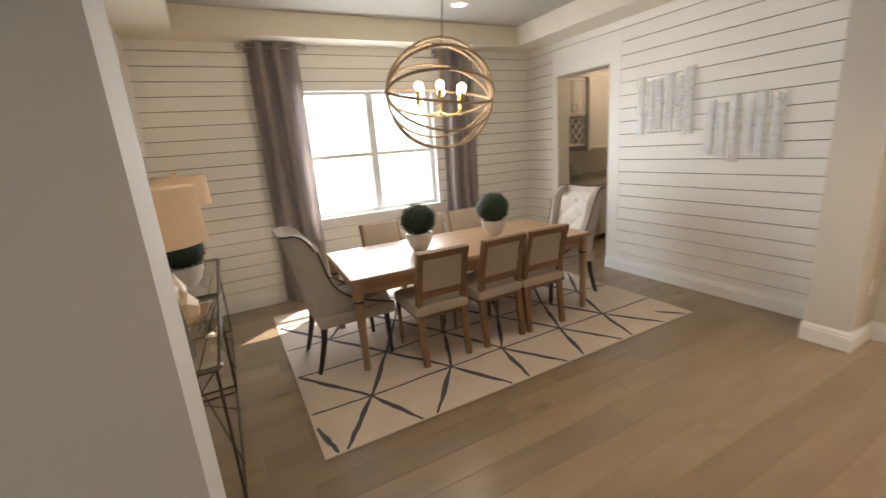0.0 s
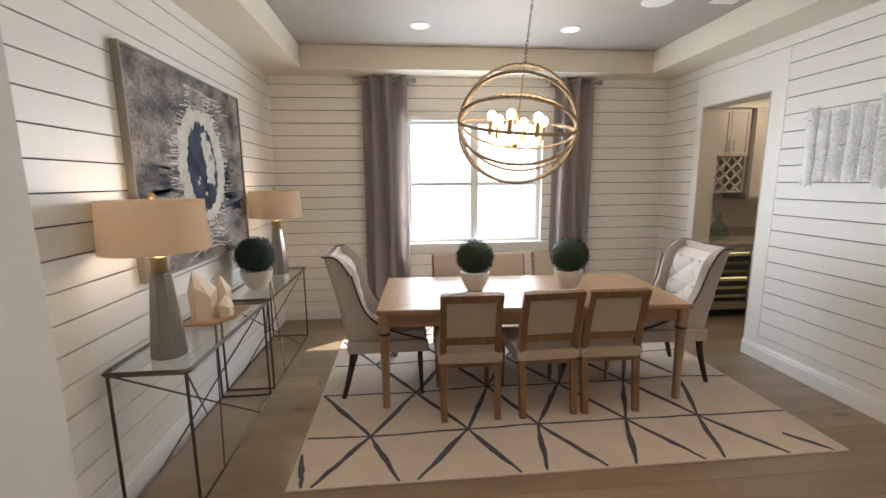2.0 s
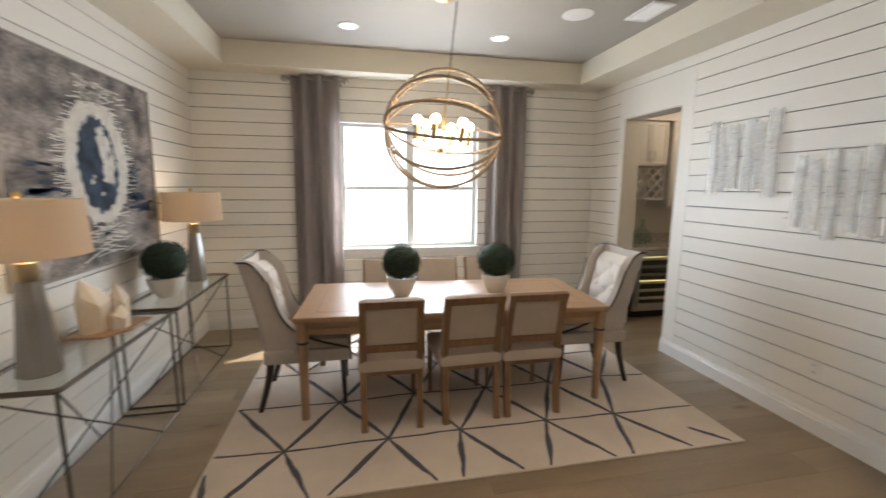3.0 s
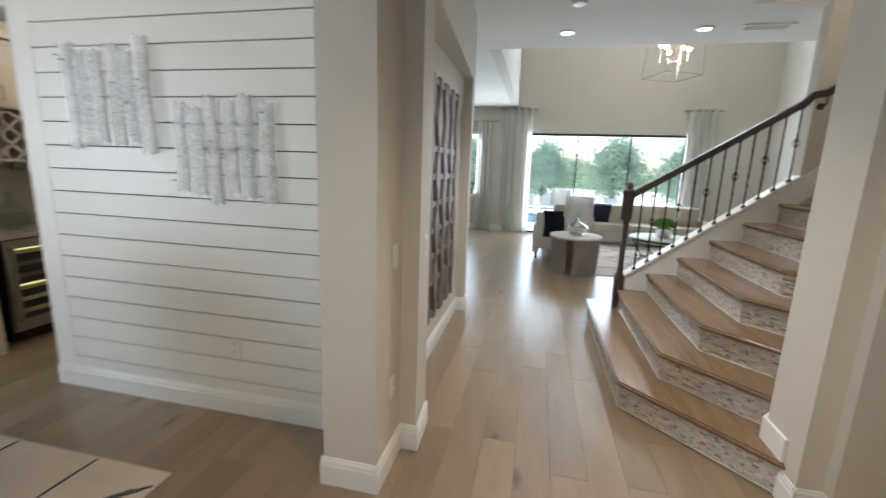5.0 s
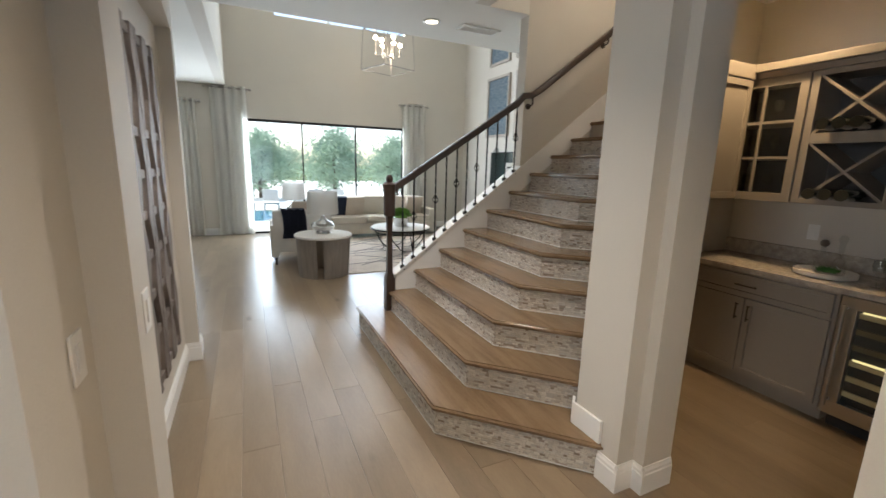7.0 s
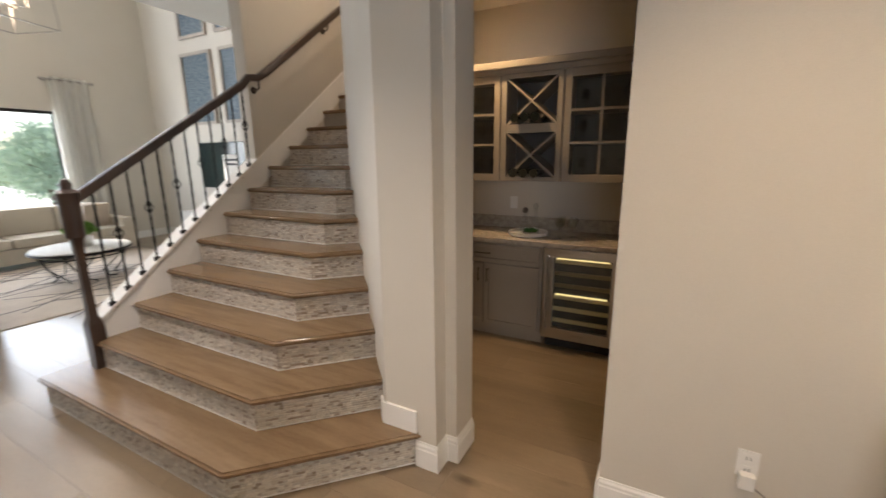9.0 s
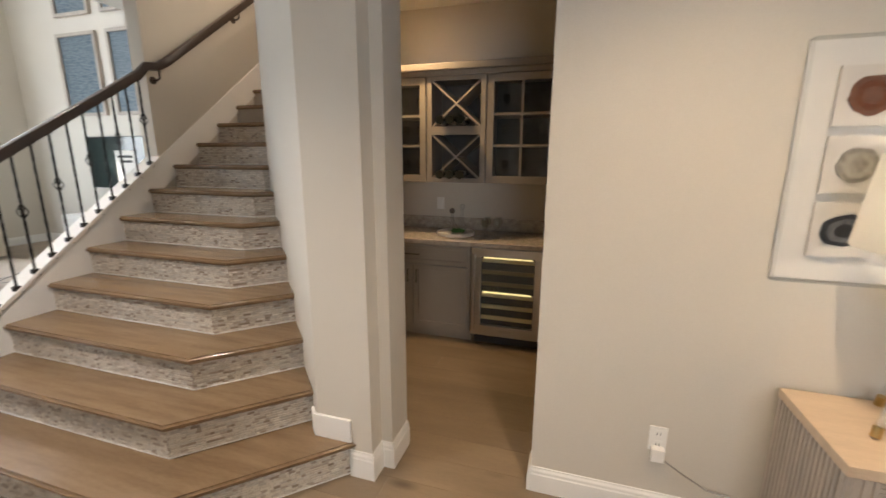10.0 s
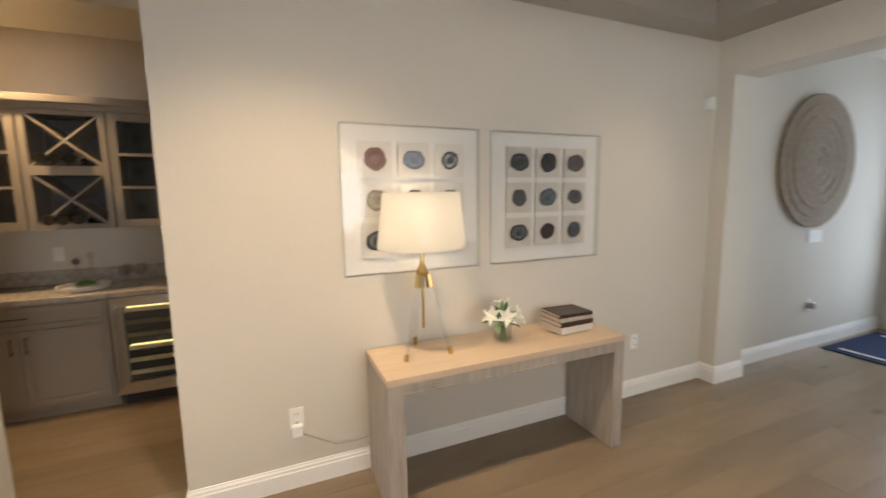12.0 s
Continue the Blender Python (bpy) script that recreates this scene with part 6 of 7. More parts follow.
wine_fridge(bar_at(4.585))
for x0, x1 in ((4.9, 5.92), (3.02, 4.27)):
    t = thing("base_cabinet", "greige painted shaker base cabinet with a drawer over two doors", "cabinet", bar_at((x0 + x1) / 2), "bar base cabinets")
    a = (x1 - x0) / 2
    part("body", boxes((-a, a, 0.002, 0.58, 0.1, 0.865), (-a, a, 0.06, 0.5, 0, 0.1)), M["cabinet"], t)
    bm = bmesh.new()
    shaker(bm, -a + 0.02, a - 0.02, 0.7, 0.85, 0.0, 0.035)
    d = part("drawer", bm, M["cabinet"], t)
    bm = bmesh.new()
    handle(bm, 0, -0.02, 0.775, 0.14, False)
    part("handle", bm, M["bronze"], d)
    for s in (-1, 1):
        bm = bmesh.new()
        shaker(bm, min(s * 0.004, s * (a - 0.02)), max(s * 0.004, s * (a - 0.02)), 0.12, 0.68, 0.0, 0.06)
        d = part("door", bm, M["cabinet"], t)
        bm = bmesh.new()
        handle(bm, s * 0.04, -0.02, 0.58, 0.12)
        part("handle", bm, M["bronze"], d)
counter = thing("counter", "speckled beige granite bar counter with a low upstand", "counter")
part("slab", boxes((3.0, 5.95, -3.03, -2.4, 0.868, 0.906), bevel=0.004), M["granite"], counter)
part("upstand", boxes((3.0, 5.95, -3.03, -3.0, 0.906, 1.02), bevel=0.004), M["granite"], counter)


def upper(x0, x1, kind):
    t = thing("wall_cabinet", {"glass": "greige wall cabinet with a six-pane glass door", "cross": "greige open wall cabinet with two X-shaped bottle racks"}[kind], "cabinet", pose((x0 + x1) / 2, -2.66, 0, 0, 0, 180), "bar wall cabinets")
    a = (x1 - x0) / 2
    z0, z1 = 1.375, 2.245
    part("case", boxes((-a, -a + 0.02, 0.002, 0.37, z0, z1), (a - 0.02, a, 0.002, 0.37, z0, z1), (-a + 0.02, a - 0.02, 0.002, 0.37, z0, z0 + 0.02), (-a + 0.02, a - 0.02, 0.002, 0.37, z1 - 0.02, z1)), M["cabinet"], t)
    # the shade inside the case is put into this panel's dark colour
    part("back_panel", boxes((-a + 0.02, a - 0.02, 0.35, 0.37, z0 + 0.02, z1 - 0.02)), M["inside"], t, "inside back darkened to imitate shade")
    if kind == "glass":
        f = 0.06
        bm = boxes((-a + 0.006, -a + f, -0.02, 0, z0, z1), (a - f, a - 0.006, -0.02, 0, z0, z1), (-a + f, a - f, -0.02, 0, z0, z0 + f), (-a + f, a - f, -0.02, 0, z1 - f, z1), bevel=0.003)
        d = part("door", bm, M["cabinet"], t)
        part("muntin", boxes((-0.009, 0.009, -0.016, -0.004, z0 + f, z1 - f)), M["cabinet"], d)
        for q in (1, 2):
            z = z0 + f + (z1 - z0 - 2 * f) * q / 3
            part("muntin", boxes((-a + f, a - f, -0.0165, -0.0035, z - 0.009, z + 0.009)), M["cabinet"], d)
            part("shelf", boxes((-a + 0.02, a - 0.02, 0.02, 0.34, z - 0.009, z + 0.009)), M["cabinet"], t)
        part("pane", boxes((-a + f, a - f, -0.011, -0.008, z0 + f, z1 - f)), M["glass"], d)
        bm = bmesh.new()
        handle(bm, (a - 0.03) if x0 < 4.5 else (-a + 0.03), -0.02, z0 + 0.16, 0.11)
        part("handle", bm, M["nickel"], d)
        g = random.Random(int(x0 * 10))
        for q in range(3):
            zb = z0 + 0.021 if q == 0 else z0 + 0.06 + (z1 - z0 - 0.12) * q / 3 + 0.0095
            for k in range(3):
                wine_glass(t.matrix_world @ Vector((-a + 0.13 + k * (2 * a - 0.26) / 2, 0.14 + 0.06 * g.random(), zb)))
    else:
        zm = (z0 + z1) / 2
        part("face_frame", boxes((-a + 0.003, -a + 0.045, -0.02, 0, z0, z1), (a - 0.045, a - 0.003, -0.02, 0, z0, z1), (-a + 0.045, a - 0.045, -0.02, 0, z0, z0 + 0.035), (-a + 0.045, a - 0.045, -0.02, 0, z1 - 0.035, z1), (-a + 0.045, a - 0.045, -0.02, 0, zm - 0.035, zm + 0.035), bevel=0.003), M["cabinet"], t)
        part("shelf", boxes((-a + 0.02, a - 0.02, 0.0, 0.35, zm - 0.01, zm + 0.01)), M["cabinet"], t)
        for za, zb in ((z0 + 0.035, zm - 0.035), (zm + 0.035, z1 - 0.035)):
            for s in (-1, 1):
                bm = bmesh.new()
                p, q = Vector((-s * (a - 0.05), 0.0, za)), Vector((s * (a - 0.05), 0.0, zb))
                ang = math.degrees(math.atan2(q.z - p.z, q.x - p.x))
                box(bm, -(q - p).length / 2, (q - p).length / 2, -0.012 + 0.003 * s, 0.3, -0.008, 0.008, m=pose(0, 0, (za + zb) / 2, 0, -ang, 0))
                part("rack_board", bm, M["cabinet"], t)
            for k in range(3):
                b = thing("wine_bottle", "dark glass wine bottle lying in the X rack", "bottle", t.matrix_world @ pose((k - 1) * 0.085, 0.06, za + 0.04, -90), "bottles in the rack")
                bm = bmesh.new()
                lathe(bm, ((0.036, -0.26), (0.037, -0.08), (0.03, -0.05), (0.014, -0.02), (0.014, 0.02)), 16)
                part("glass", bm, M["dark_bottle"], b, smooth=True)


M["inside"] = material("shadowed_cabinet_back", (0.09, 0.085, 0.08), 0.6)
M["dark_bottle"] = material("dark_bottle_glass", (0.012, 0.016, 0.014), 0.08, coat=0.5)


def wine_glass(p):
    t = thing("wine_glass", "clear stemmed wine glass standing in the cabinet", "glass", Matrix.Translation(p), "glasses in the cabinets")
    bm = bmesh.new()
    lathe(bm, ((0.03, 0), (0.03, 0.003), (0.004, 0.008), (0.004, 0.07), (0.028, 0.095), (0.034, 0.13), (0.027, 0.17), (0.026, 0.17), (0.032, 0.13), (0.026, 0.098)), 16)
    part("bowl", bm, M["crystal"], t, smooth=True)


upper(5.36, 5.9, "glass")
upper(4.84, 5.355, "cross")
upper(4.26, 4.835, "glass")
upper(3.6, 4.255, "glass")
t = thing("wall_cabinet", "greige corner wall cabinet with a plain shaker door", "cabinet", pose(5.72, -2.2, 0, 0, 0, -90))
part("body", boxes((-0.42, 0.42, 0.002, 0.23, 1.375, 2.245)), M["cabinet"], t)
bm = bmesh.new()
shaker(bm, -0.4, 0.4, 1.385, 2.235, 0.0, 0.06)
part("door", bm, M["cabinet"], t)
solid("cornice", boxes((3.02, 5.93, -3.03, -2.63, 2.247, 2.29), (3.02, 5.95, -3.03, -2.6, 2.29, 2.345), (5.7, 5.95, -2.63, -1.75, 2.247, 2.345), bevel=0.008), M["cabinet"], "greige moulded cornice along the wall cabinets", "cornice")
tray = thing("serving_tray", "round white beaded tray on the bar counter", "tray", pose(5.1, -2.68, 0.907))
bm = bmesh.new()
lathe(bm, ((0.15, 0), (0.165, 0.005), (0.168, 0.035), (0.158, 0.035), (0.15, 0.012)), 36)
part("dish", bm, M["ceramic"], tray, smooth=True)
for x, y, h, topm in ((-0.04, 0.03, 0.2, "drift"), (0.05, 0.04, 0.24, "crystal")):
    t = thing("decanter", "clear glass decanter with a stopper on the tray", "bottle", pose(5.1 - x, -2.68 - y, 0.92), "decanters on the tray")
    bm = bmesh.new()
    lathe(bm, ((0.035, 0), (0.042, 0.02), (0.038, 0.08), (0.014, 0.12), (0.014, h - 0.03), (0.018, h - 0.025)), 20)
    part("vessel", bm, M["crystal"], t, smooth=True)
    bm = bmesh.new()
    ball(bm, (0, 0, h), 0.026)
    part("stopper", bm, M[topm], t, smooth=True)
bowl = thing("succulent_bowl", "small bowl of green succulents on the tray", "plant", pose(5.06, -2.6, 0.92))
bm = bmesh.new()
lathe(bm, ((0.04, 0), (0.065, 0.03), (0.06, 0.03)), 20)
part("bowl", bm, M["greywash"], bowl)
bm = bmesh.new()
g = random.Random(3)
for _ in range(90):
    c = Vector((g.gauss(0, 0.025), g.gauss(0, 0.025), 0.03))
    d = Vector((g.gauss(0, 0.6), g.gauss(0, 0.6), 1)).normalized() * 0.035
    s = d.orthogonal().normalized() * 0.008
    bm.faces.new([bm.verts.new(c + q) for q in (s, d, -s)])
part("foliage", bm, M["green"], bowl)
for k in range(4):
    wine_glass(Vector((4.82 - (k % 2) * 0.1, -2.62 - (k // 2) * 0.1, 0.907)))
switch(pose(5.35, -3.0295, 1.15, 90, 0, 180))

# ---- foyer console and its things ----
desk = thing("console_table", "pale oak waterfall console with fluted greywashed ends", "table", pose(2.545, -0.69, 0))
bm = bmesh.new()
box(bm, -0.757, 0.757, -0.22, 0.22, 0.69, 0.726, 0.004)
part("tabletop", bm, M["pale_oak"], desk, "pale oak top")
for s in (-1, 1):
    x0, x1 = sorted((s * 0.75, s * 0.675))
    bm = boxes((x0, x1, -0.215, 0.215, 0, 0.69))
    end = part("end_panel", bm, M["greywash"], desk, "greywashed end panel")
    for k in range(17):
        y = -0.21 + k * 0.025
        part("flute", boxes((s * 0.75, s * 0.755, y, y + 0.017, 0, 0.69) if s > 0 else (s * 0.755, s * 0.75, y, y + 0.017, 0, 0.69)), M["greywash"], end)
    for k in range(3):
        x = s * 0.75 - s * (0.012 + k * 0.025)
        part("flute", boxes((min(x, x - s * 0.017), max(x, x - s * 0.017), 0.215, 0.22, 0, 0.69)), M["greywash"], end)
part("apron", boxes((-0.675, 0.675, 0.19, 0.212, 0.63, 0.69), (-0.675, 0.675, -0.212, -0.19, 0.63, 0.69)), M["greywash"], desk)
drawer = part("drawer", boxes((-0.25, 0.4, 0.2122, 0.218, 0.632, 0.688)), M["greywash"], desk, "slim fluted drawer front")
for k in range(4):
    part("flute", boxes((-0.675, 0.675, 0.218, 0.222, 0.634 + k * 0.0145, 0.643 + k * 0.0145)), M["greywash"], drawer)

tripod = thing("table_lamp", "clear acrylic and brass tripod lamp with an ivory shade, lit", "lamp", pose(3.02, -0.72, 0.733))
hub = (0, 0, 0.43)
for k in range(3):
    a = k * 2 * math.pi / 3 + math.pi / 2 + math.pi
    foot = (0.15 * math.cos(a), 0.15 * math.sin(a), 0.0)
    bm = bmesh.new()
    bar(bm, foot, (0.03 * math.cos(a), 0.03 * math.sin(a), 0.41), 0.011, 0.011, 12)
    leg = part("leg", bm, M["acrylic_leg"], tripod, "clear acrylic leg", smooth=True)
    bm = bmesh.new()
    bar(bm, (foot[0], foot[1], -0.001), (foot[0] * 0.95, foot[1] * 0.95, 0.035), 0.014, 0.014, 14)
    part("foot_cap", bm, M["brass"], leg)
    bm = bmesh.new()
    bar(bm, (0.042 * math.cos(a), 0.042 * math.sin(a), 0.37), (0.028 * math.cos(a), 0.028 * math.sin(a), 0.44), 0.022, 0.018, 14)
    part("clamp", bm, M["brass"], leg)
bm = bmesh.new()
bar(bm, (0, 0, 0.14), (0, 0, 0.6), 0.008)
lathe(bm, ((0.03, 0.43), (0.035, 0.45), (0.03, 0.46), (0.012, 0.5), (0.012, 0.56)), 18)
part("stem", bm, M["brass"], tripod, smooth=True)
bm = bmesh.new()
grid(bm, lambda u, v: Vector(((0.238 - 0.035 * v) * math.cos(u * 2 * math.pi), (0.238 - 0.035 * v) * math.sin(u * 2 * math.pi), 0.585 + v * 0.29)), 48, 4, True)
bmesh.ops.solidify(bm, geom=bm.faces[:], thickness=0.003)
part("shade", bm, M["ivory_shade"], tripod, "ivory tapered drum shade", smooth=True)
bm = bmesh.new()
for k in range(3):
    a = k * 2 * math.pi / 3
    bar(bm, (0, 0, 0.86), (0.2 * math.cos(a), 0.2 * math.sin(a), 0.868), 0.0025, steps=5)
bar(bm, (0, 0, 0.58), (0, 0, 0.885), 0.003, steps=6)
part("spider", bm, M["brass"], tripod)
bm = bmesh.new()
ball(bm, (0, 0, 0.7), 0.03, 2, 1.2)
part("bulb", bm, M["bulb"], tripod, smooth=True)
lamp("tripod_lamp_bulb", "POINT", pose(3.02, -0.72, 1.45), 2.8, (1, 0.88, 0.72), r=0.045)

vase = thing("flower_vase", "white lilies in a round clear glass vase", "flowers", pose(2.52, -0.71, 0.733))
bm = bmesh.new()
lathe(bm, ((0.045, 0), (0.05, 0.006), (0.05, 0.1), (0.046, 0.1), (0.046, 0.012)), 24)
part("vase", bm, M["crystal"], vase, smooth=True)
g = random.Random(8)
bm = bmesh.new()
for k in range(9):
    a = k * 0.7
    bar(bm, (0.02 * math.cos(a), 0.02 * math.sin(a), 0.01), (0.03 * math.cos(a + 2), 0.03 * math.sin(a + 2), 0.15), 0.003, steps=5)
part("stem", bm, M["green"], vase)


def petal_fan(bm, c, d, n, length, width):
    d = d.normalized()
    for k in range(n):
        s = d.orthogonal().normalized()
        s.rotate(Matrix.Rotation(2 * math.pi * k / n, 3, d))
        w = d.cross(s)
        pts = [c, c + (d * 0.5 + s * 0.35) * length + w * width, c + (d * 0.62 + s * 0.9) * length, c + (d * 0.5 + s * 0.35) * length - w * width]
        bm.faces.new([bm.verts.new(p) for p in pts])


for c, d in (((-0.06, 0.03, 0.14), (-1, 0.6, 0.5)), ((0.07, 0.02, 0.15), (1, 0.5, 0.6)), ((0.0, -0.02, 0.19), (0.1, -0.2, 1)), ((0.02, 0.06, 0.15), (0.3, 1, 0.5))):
    bm = bmesh.new()
    petal_fan(bm, Vector(c), Vector(d), 6, 0.075, 0.017)
    part("lily", bm, M["petal"], vase, "open white lily")
for k in range(9):
    bm = bmesh.new()
    a = k * 0.75
    petal_fan(bm, Vector((0.02 * math.cos(a), 0.02 * math.sin(a), 0.11)), Vector((math.cos(a), math.sin(a), 0.9)), 2, 0.1 + 0.03 * (k % 2), 0.016)
    part("leaf", bm, M["green"], vase)

M["paper"] = material("page_edges", (0.6, 0.5, 0.42), 0.8, other=(0.5, 0.4, 0.33), scale=30, stretch=(1, 1, 20), fine=0.1)
z = 0.733
for k, (w, d, h, mat) in enumerate(((0.26, 0.2, 0.042, "tile_card"), (0.26, 0.195, 0.03, "dark_leg"), (0.255, 0.19, 0.025, "greywash"), (0.25, 0.19, 0.021, "dark_leg"))):
    b = thing("book", "hardback book in a stack on the console", "book", pose(2.04, -0.72, z, 0, 0, 4 - 2 * k), "stacked books")
    part("cover", boxes((-w / 2, w / 2, -d / 2, d / 2, 0, 0.003), (-w / 2, w / 2, -d / 2, d / 2, h - 0.003, h), (-w / 2, w / 2, d / 2 - 0.003, d / 2, 0.003, h - 0.003)), M[mat], b)
    part("page_block", boxes((-w / 2 + 0.005, w / 2 - 0.005, -d / 2 + 0.004, d / 2 - 0.003, 0.003, h - 0.003)), M["paper"], b)
    z += h + 0.0005

o = outlet(pose(3.69, -0.9295, 0.4, 90, 0, 180))
t = thing("plug_adapter", "white plug adapter in the outlet with a grey cord", "plug", pose(3.69, -0.92, 0.35))
bm = bmesh.new()
box(bm, -0.026, 0.026, 0, 0.035, -0.04, 0.02, 0.005)
part("body", bm, M["white_plastic"], t)
bm = bmesh.new()
tube(bm, [(-0.02, 0.02, -0.03), (-0.1, 0.02, -0.08), (-0.2, 0.015, -0.14), (-0.3, 0.02, -0.15), (-0.38, 0.03, -0.13)], 0.0035, 6)
part("cord", bm, M["nickel"], t)
outlet(pose(1.2, -0.9295, 0.44, 90, 0, 180))
t = thing("motion_sensor", "small white motion sensor on the wall", "sensor", pose(0.52, -0.9295, 2.27))
bm = bmesh.new()
box(bm, -0.035, 0.035, 0, 0.04, -0.05, 0.05, 0.014)
part("body", bm, M["white_plastic"], t, smooth=True)

AGATE = [((0.19, 0.075, 0.04), (0.1, 0.03, 0.015)), ((0.16, 0.19, 0.27), (0.25, 0.27, 0.33)), ((0.045, 0.045, 0.07), (0.5, 0.5, 0.52)),
         ((0.4, 0.37, 0.32), (0.5, 0.47, 0.42)), ((0.06, 0.06, 0.08), (0.2, 0.2, 0.22)), ((0.3, 0.26, 0.22), (0.4, 0.36, 0.3)),
         ((0.03, 0.035, 0.05), (0.3, 0.32, 0.35)), ((0.28, 0.24, 0.2), (0.4, 0.36, 0.32)), ((0.1, 0.1, 0.12), (0.3, 0.3, 0.3)),
         ((0.035, 0.035, 0.04), (0.2, 0.2, 0.2)), ((0.02, 0.02, 0.025), (0.12, 0.12, 0.12)), ((0.08, 0.065, 0.07), (0.2, 0.18, 0.18)),
         ((0.05, 0.05, 0.065), (0.12, 0.12, 0.14)), ((0.06, 0.08, 0.1), (0.2, 0.24, 0.26)), ((0.05, 0.05, 0.06), (0.18, 0.18, 0.19)),
         ((0.02, 0.025, 0.03), (0.22, 0.24, 0.25)), ((0.045, 0.025, 0.03), (0.1, 0.06, 0.06)), ((0.07, 0.075, 0.08), (0.18, 0.18, 0.19))]
AM = [(material("agate_rind", a, 0.3, other=tuple(c * 0.5 for c in a), scale=40, fine=0.2), material("agate_core", b, 0.25, other=a, scale=25, fine=0.2)) for a, b in AGATE]
g = random.Random(6)
for f, (xc, w) in enumerate(((2.99, 0.82), (2.065, 0.84))):
    t = thing("shadow_box_frame", "clear acrylic box frame with nine mounted agate slices", "picture", pose(xc, -0.9295, 1.565), "framed agate prints")
    part("backing", boxes((-w / 2 + 0.004, w / 2 - 0.004, 0, 0.008, -0.405, 0.405)), M["mat_board"], t, "white backing board")
    part("acrylic_front", boxes((-w / 2, w / 2, 0.046, 0.05, -0.41, 0.41)), M["acrylic"], t, "clear acrylic front").visible_shadow = False
    part("acrylic_side", boxes((-w / 2, -w / 2 + 0.004, 0, 0.046, -0.41, 0.41), (w / 2 - 0.004, w / 2, 0, 0.046, -0.41, 0.41), (-w / 2 + 0.004, w / 2 - 0.004, 0, 0.046, 0.406, 0.41), (-w / 2 + 0.004, w / 2 - 0.004, 0, 0.046, -0.41, -0.406)), M["acrylic"], t)
    for r in range(3):
        for c in range(3):
            x, z = 0.222 - c * 0.222, 0.225 - r * 0.222
            bm = bmesh.new()
            box(bm, x - 0.092, x + 0.092, 0.02, 0.026, z - 0.095, z + 0.095, m=pose(0, 0, 0, 0, 0, 0))
            card = part("card", bm, M["tile_card"] if f else M["white_card"], t, "raised square card")
            part("spacer", boxes((x - 0.04, x + 0.04, 0.008, 0.02, z - 0.04, z + 0.04)), M["mat_board"], card)
            rad = g.uniform(0.055, 0.068) * (0.85 if (f and r == 2 and c == 1) else 1)
            ph = g.uniform(0, 6)
            rim, core = AM[f * 9 + r * 3 + c]
            for name, sc, y0, y1, mat in (("agate_slice", 1.0, 0.0265, 0.032, rim), ("agate_core", 0.74, 0.0322, 0.0332, core), ("agate_band", 0.42, 0.0334, 0.0342, rim)):
                bm = bmesh.new()
                prof = [(1 + 0.07 * math.sin(2 * q + ph) + 0.03 * math.sin(5 * q + ph * 2) + 0.025 * math.sin(9 * q + ph * 5 + sc * 4)) * rad * sc for q in [k * 2 * math.pi / 28 for k in range(28)]]
                lo = [bm.verts.new((x + p * math.cos(k * 2 * math.pi / 28), y0, z + p * 0.9 * math.sin(k * 2 * math.pi / 28))) for k, p in enumerate(prof)]
                hi = [bm.verts.new((v.co.x, y1, v.co.z)) for v in lo]
                bm.faces.new(hi)
                for k in range(28):
                    bm.faces.new((lo[k], lo[(k + 1) % 28], hi[(k + 1) % 28], hi[k]))
                part(name, bm, mat, card)

# ---- entry ----
disc = thing("wall_disc", "large round ridged woven disc hung on the wall", "wall art", pose(-1.06, -0.929, 1.85))
for k in range(14):
    bm = bmesh.new()
    r0 = 0.62 * (k / 14)
    r1 = 0.62 * ((k + 1) / 14)
    y = 0.012 + 0.03 * (1 - abs(k - 9) / 9) + (0.006 if k % 2 else 0)
    n = 60
    rings = [[bm.verts.new((r * math.cos(q * 2 * math.pi / n), yy, r * math.sin(q * 2 * math.pi / n))) for q in range(n)] for r, yy in ((max(r0, 0.002), 0), (max(r0, 0.002), y), ((r0 + r1) / 2, y + 0.006), (r1, y), (r1, 0))]
    for a, b in zip(rings, rings[1:]):
        for q in range(n):
            bm.faces.new((a[q], a[(q + 1) % n], b[(q + 1) % n], b[q]))
    part("ring", bm, M["woven"], disc, smooth=True)
switch(pose(-1.17, -0.9295, 1.14, 90, 0, 180), 3)
t = thing("wall_outlet", "white wall outlet with a small plugged-in device", "outlet", pose(-1.17, -0.9295, 0.45))
bm = bmesh.new()
box(bm, -0.036, 0.036, 0, 0.006, -0.058, 0.058, 0.003)
part("cover_plate", bm, M["white_plastic"], t)
bm = bmesh.new()
box(bm, -0.03, 0.03, 0.006, 0.06, -0.03, 0.03, 0.01)
part("device", bm, M["nickel"], t)
mat = thing("door_mat", "dark blue entry mat with a pale printed border", "mat", pose(-1.85, -0.05, 0.0))
part("wool_base", boxes((-0.55, 0.55, -0.8, 0.8, 0, 0.012), bevel=0.003), M["door_blue"], mat)
part("printed_band", boxes((-0.45, -0.4, -0.7, 0.7, 0.0122, 0.0132), (0.4, 0.45, -0.7, 0.7, 0.0122, 0.0132), (-0.1, 0.1, -0.4, 0.4, 0.0122, 0.0132)), M["white_cloth"], mat, "pale printed band")
door = structure("door_1", boxes((-2.7, -2.65, -0.53, -0.38, 0.01, 2.43), (-2.7, -2.65, 0.58, 0.73, 0.01, 2.43), (-2.7, -2.65, -0.38, 0.58, 0.01, 0.3), (-2.7, -2.65, -0.38, 0.58, 2.25, 2.43), bevel=0.004), M["trim"], "white entrance door with a tall frosted glass panel", "door")
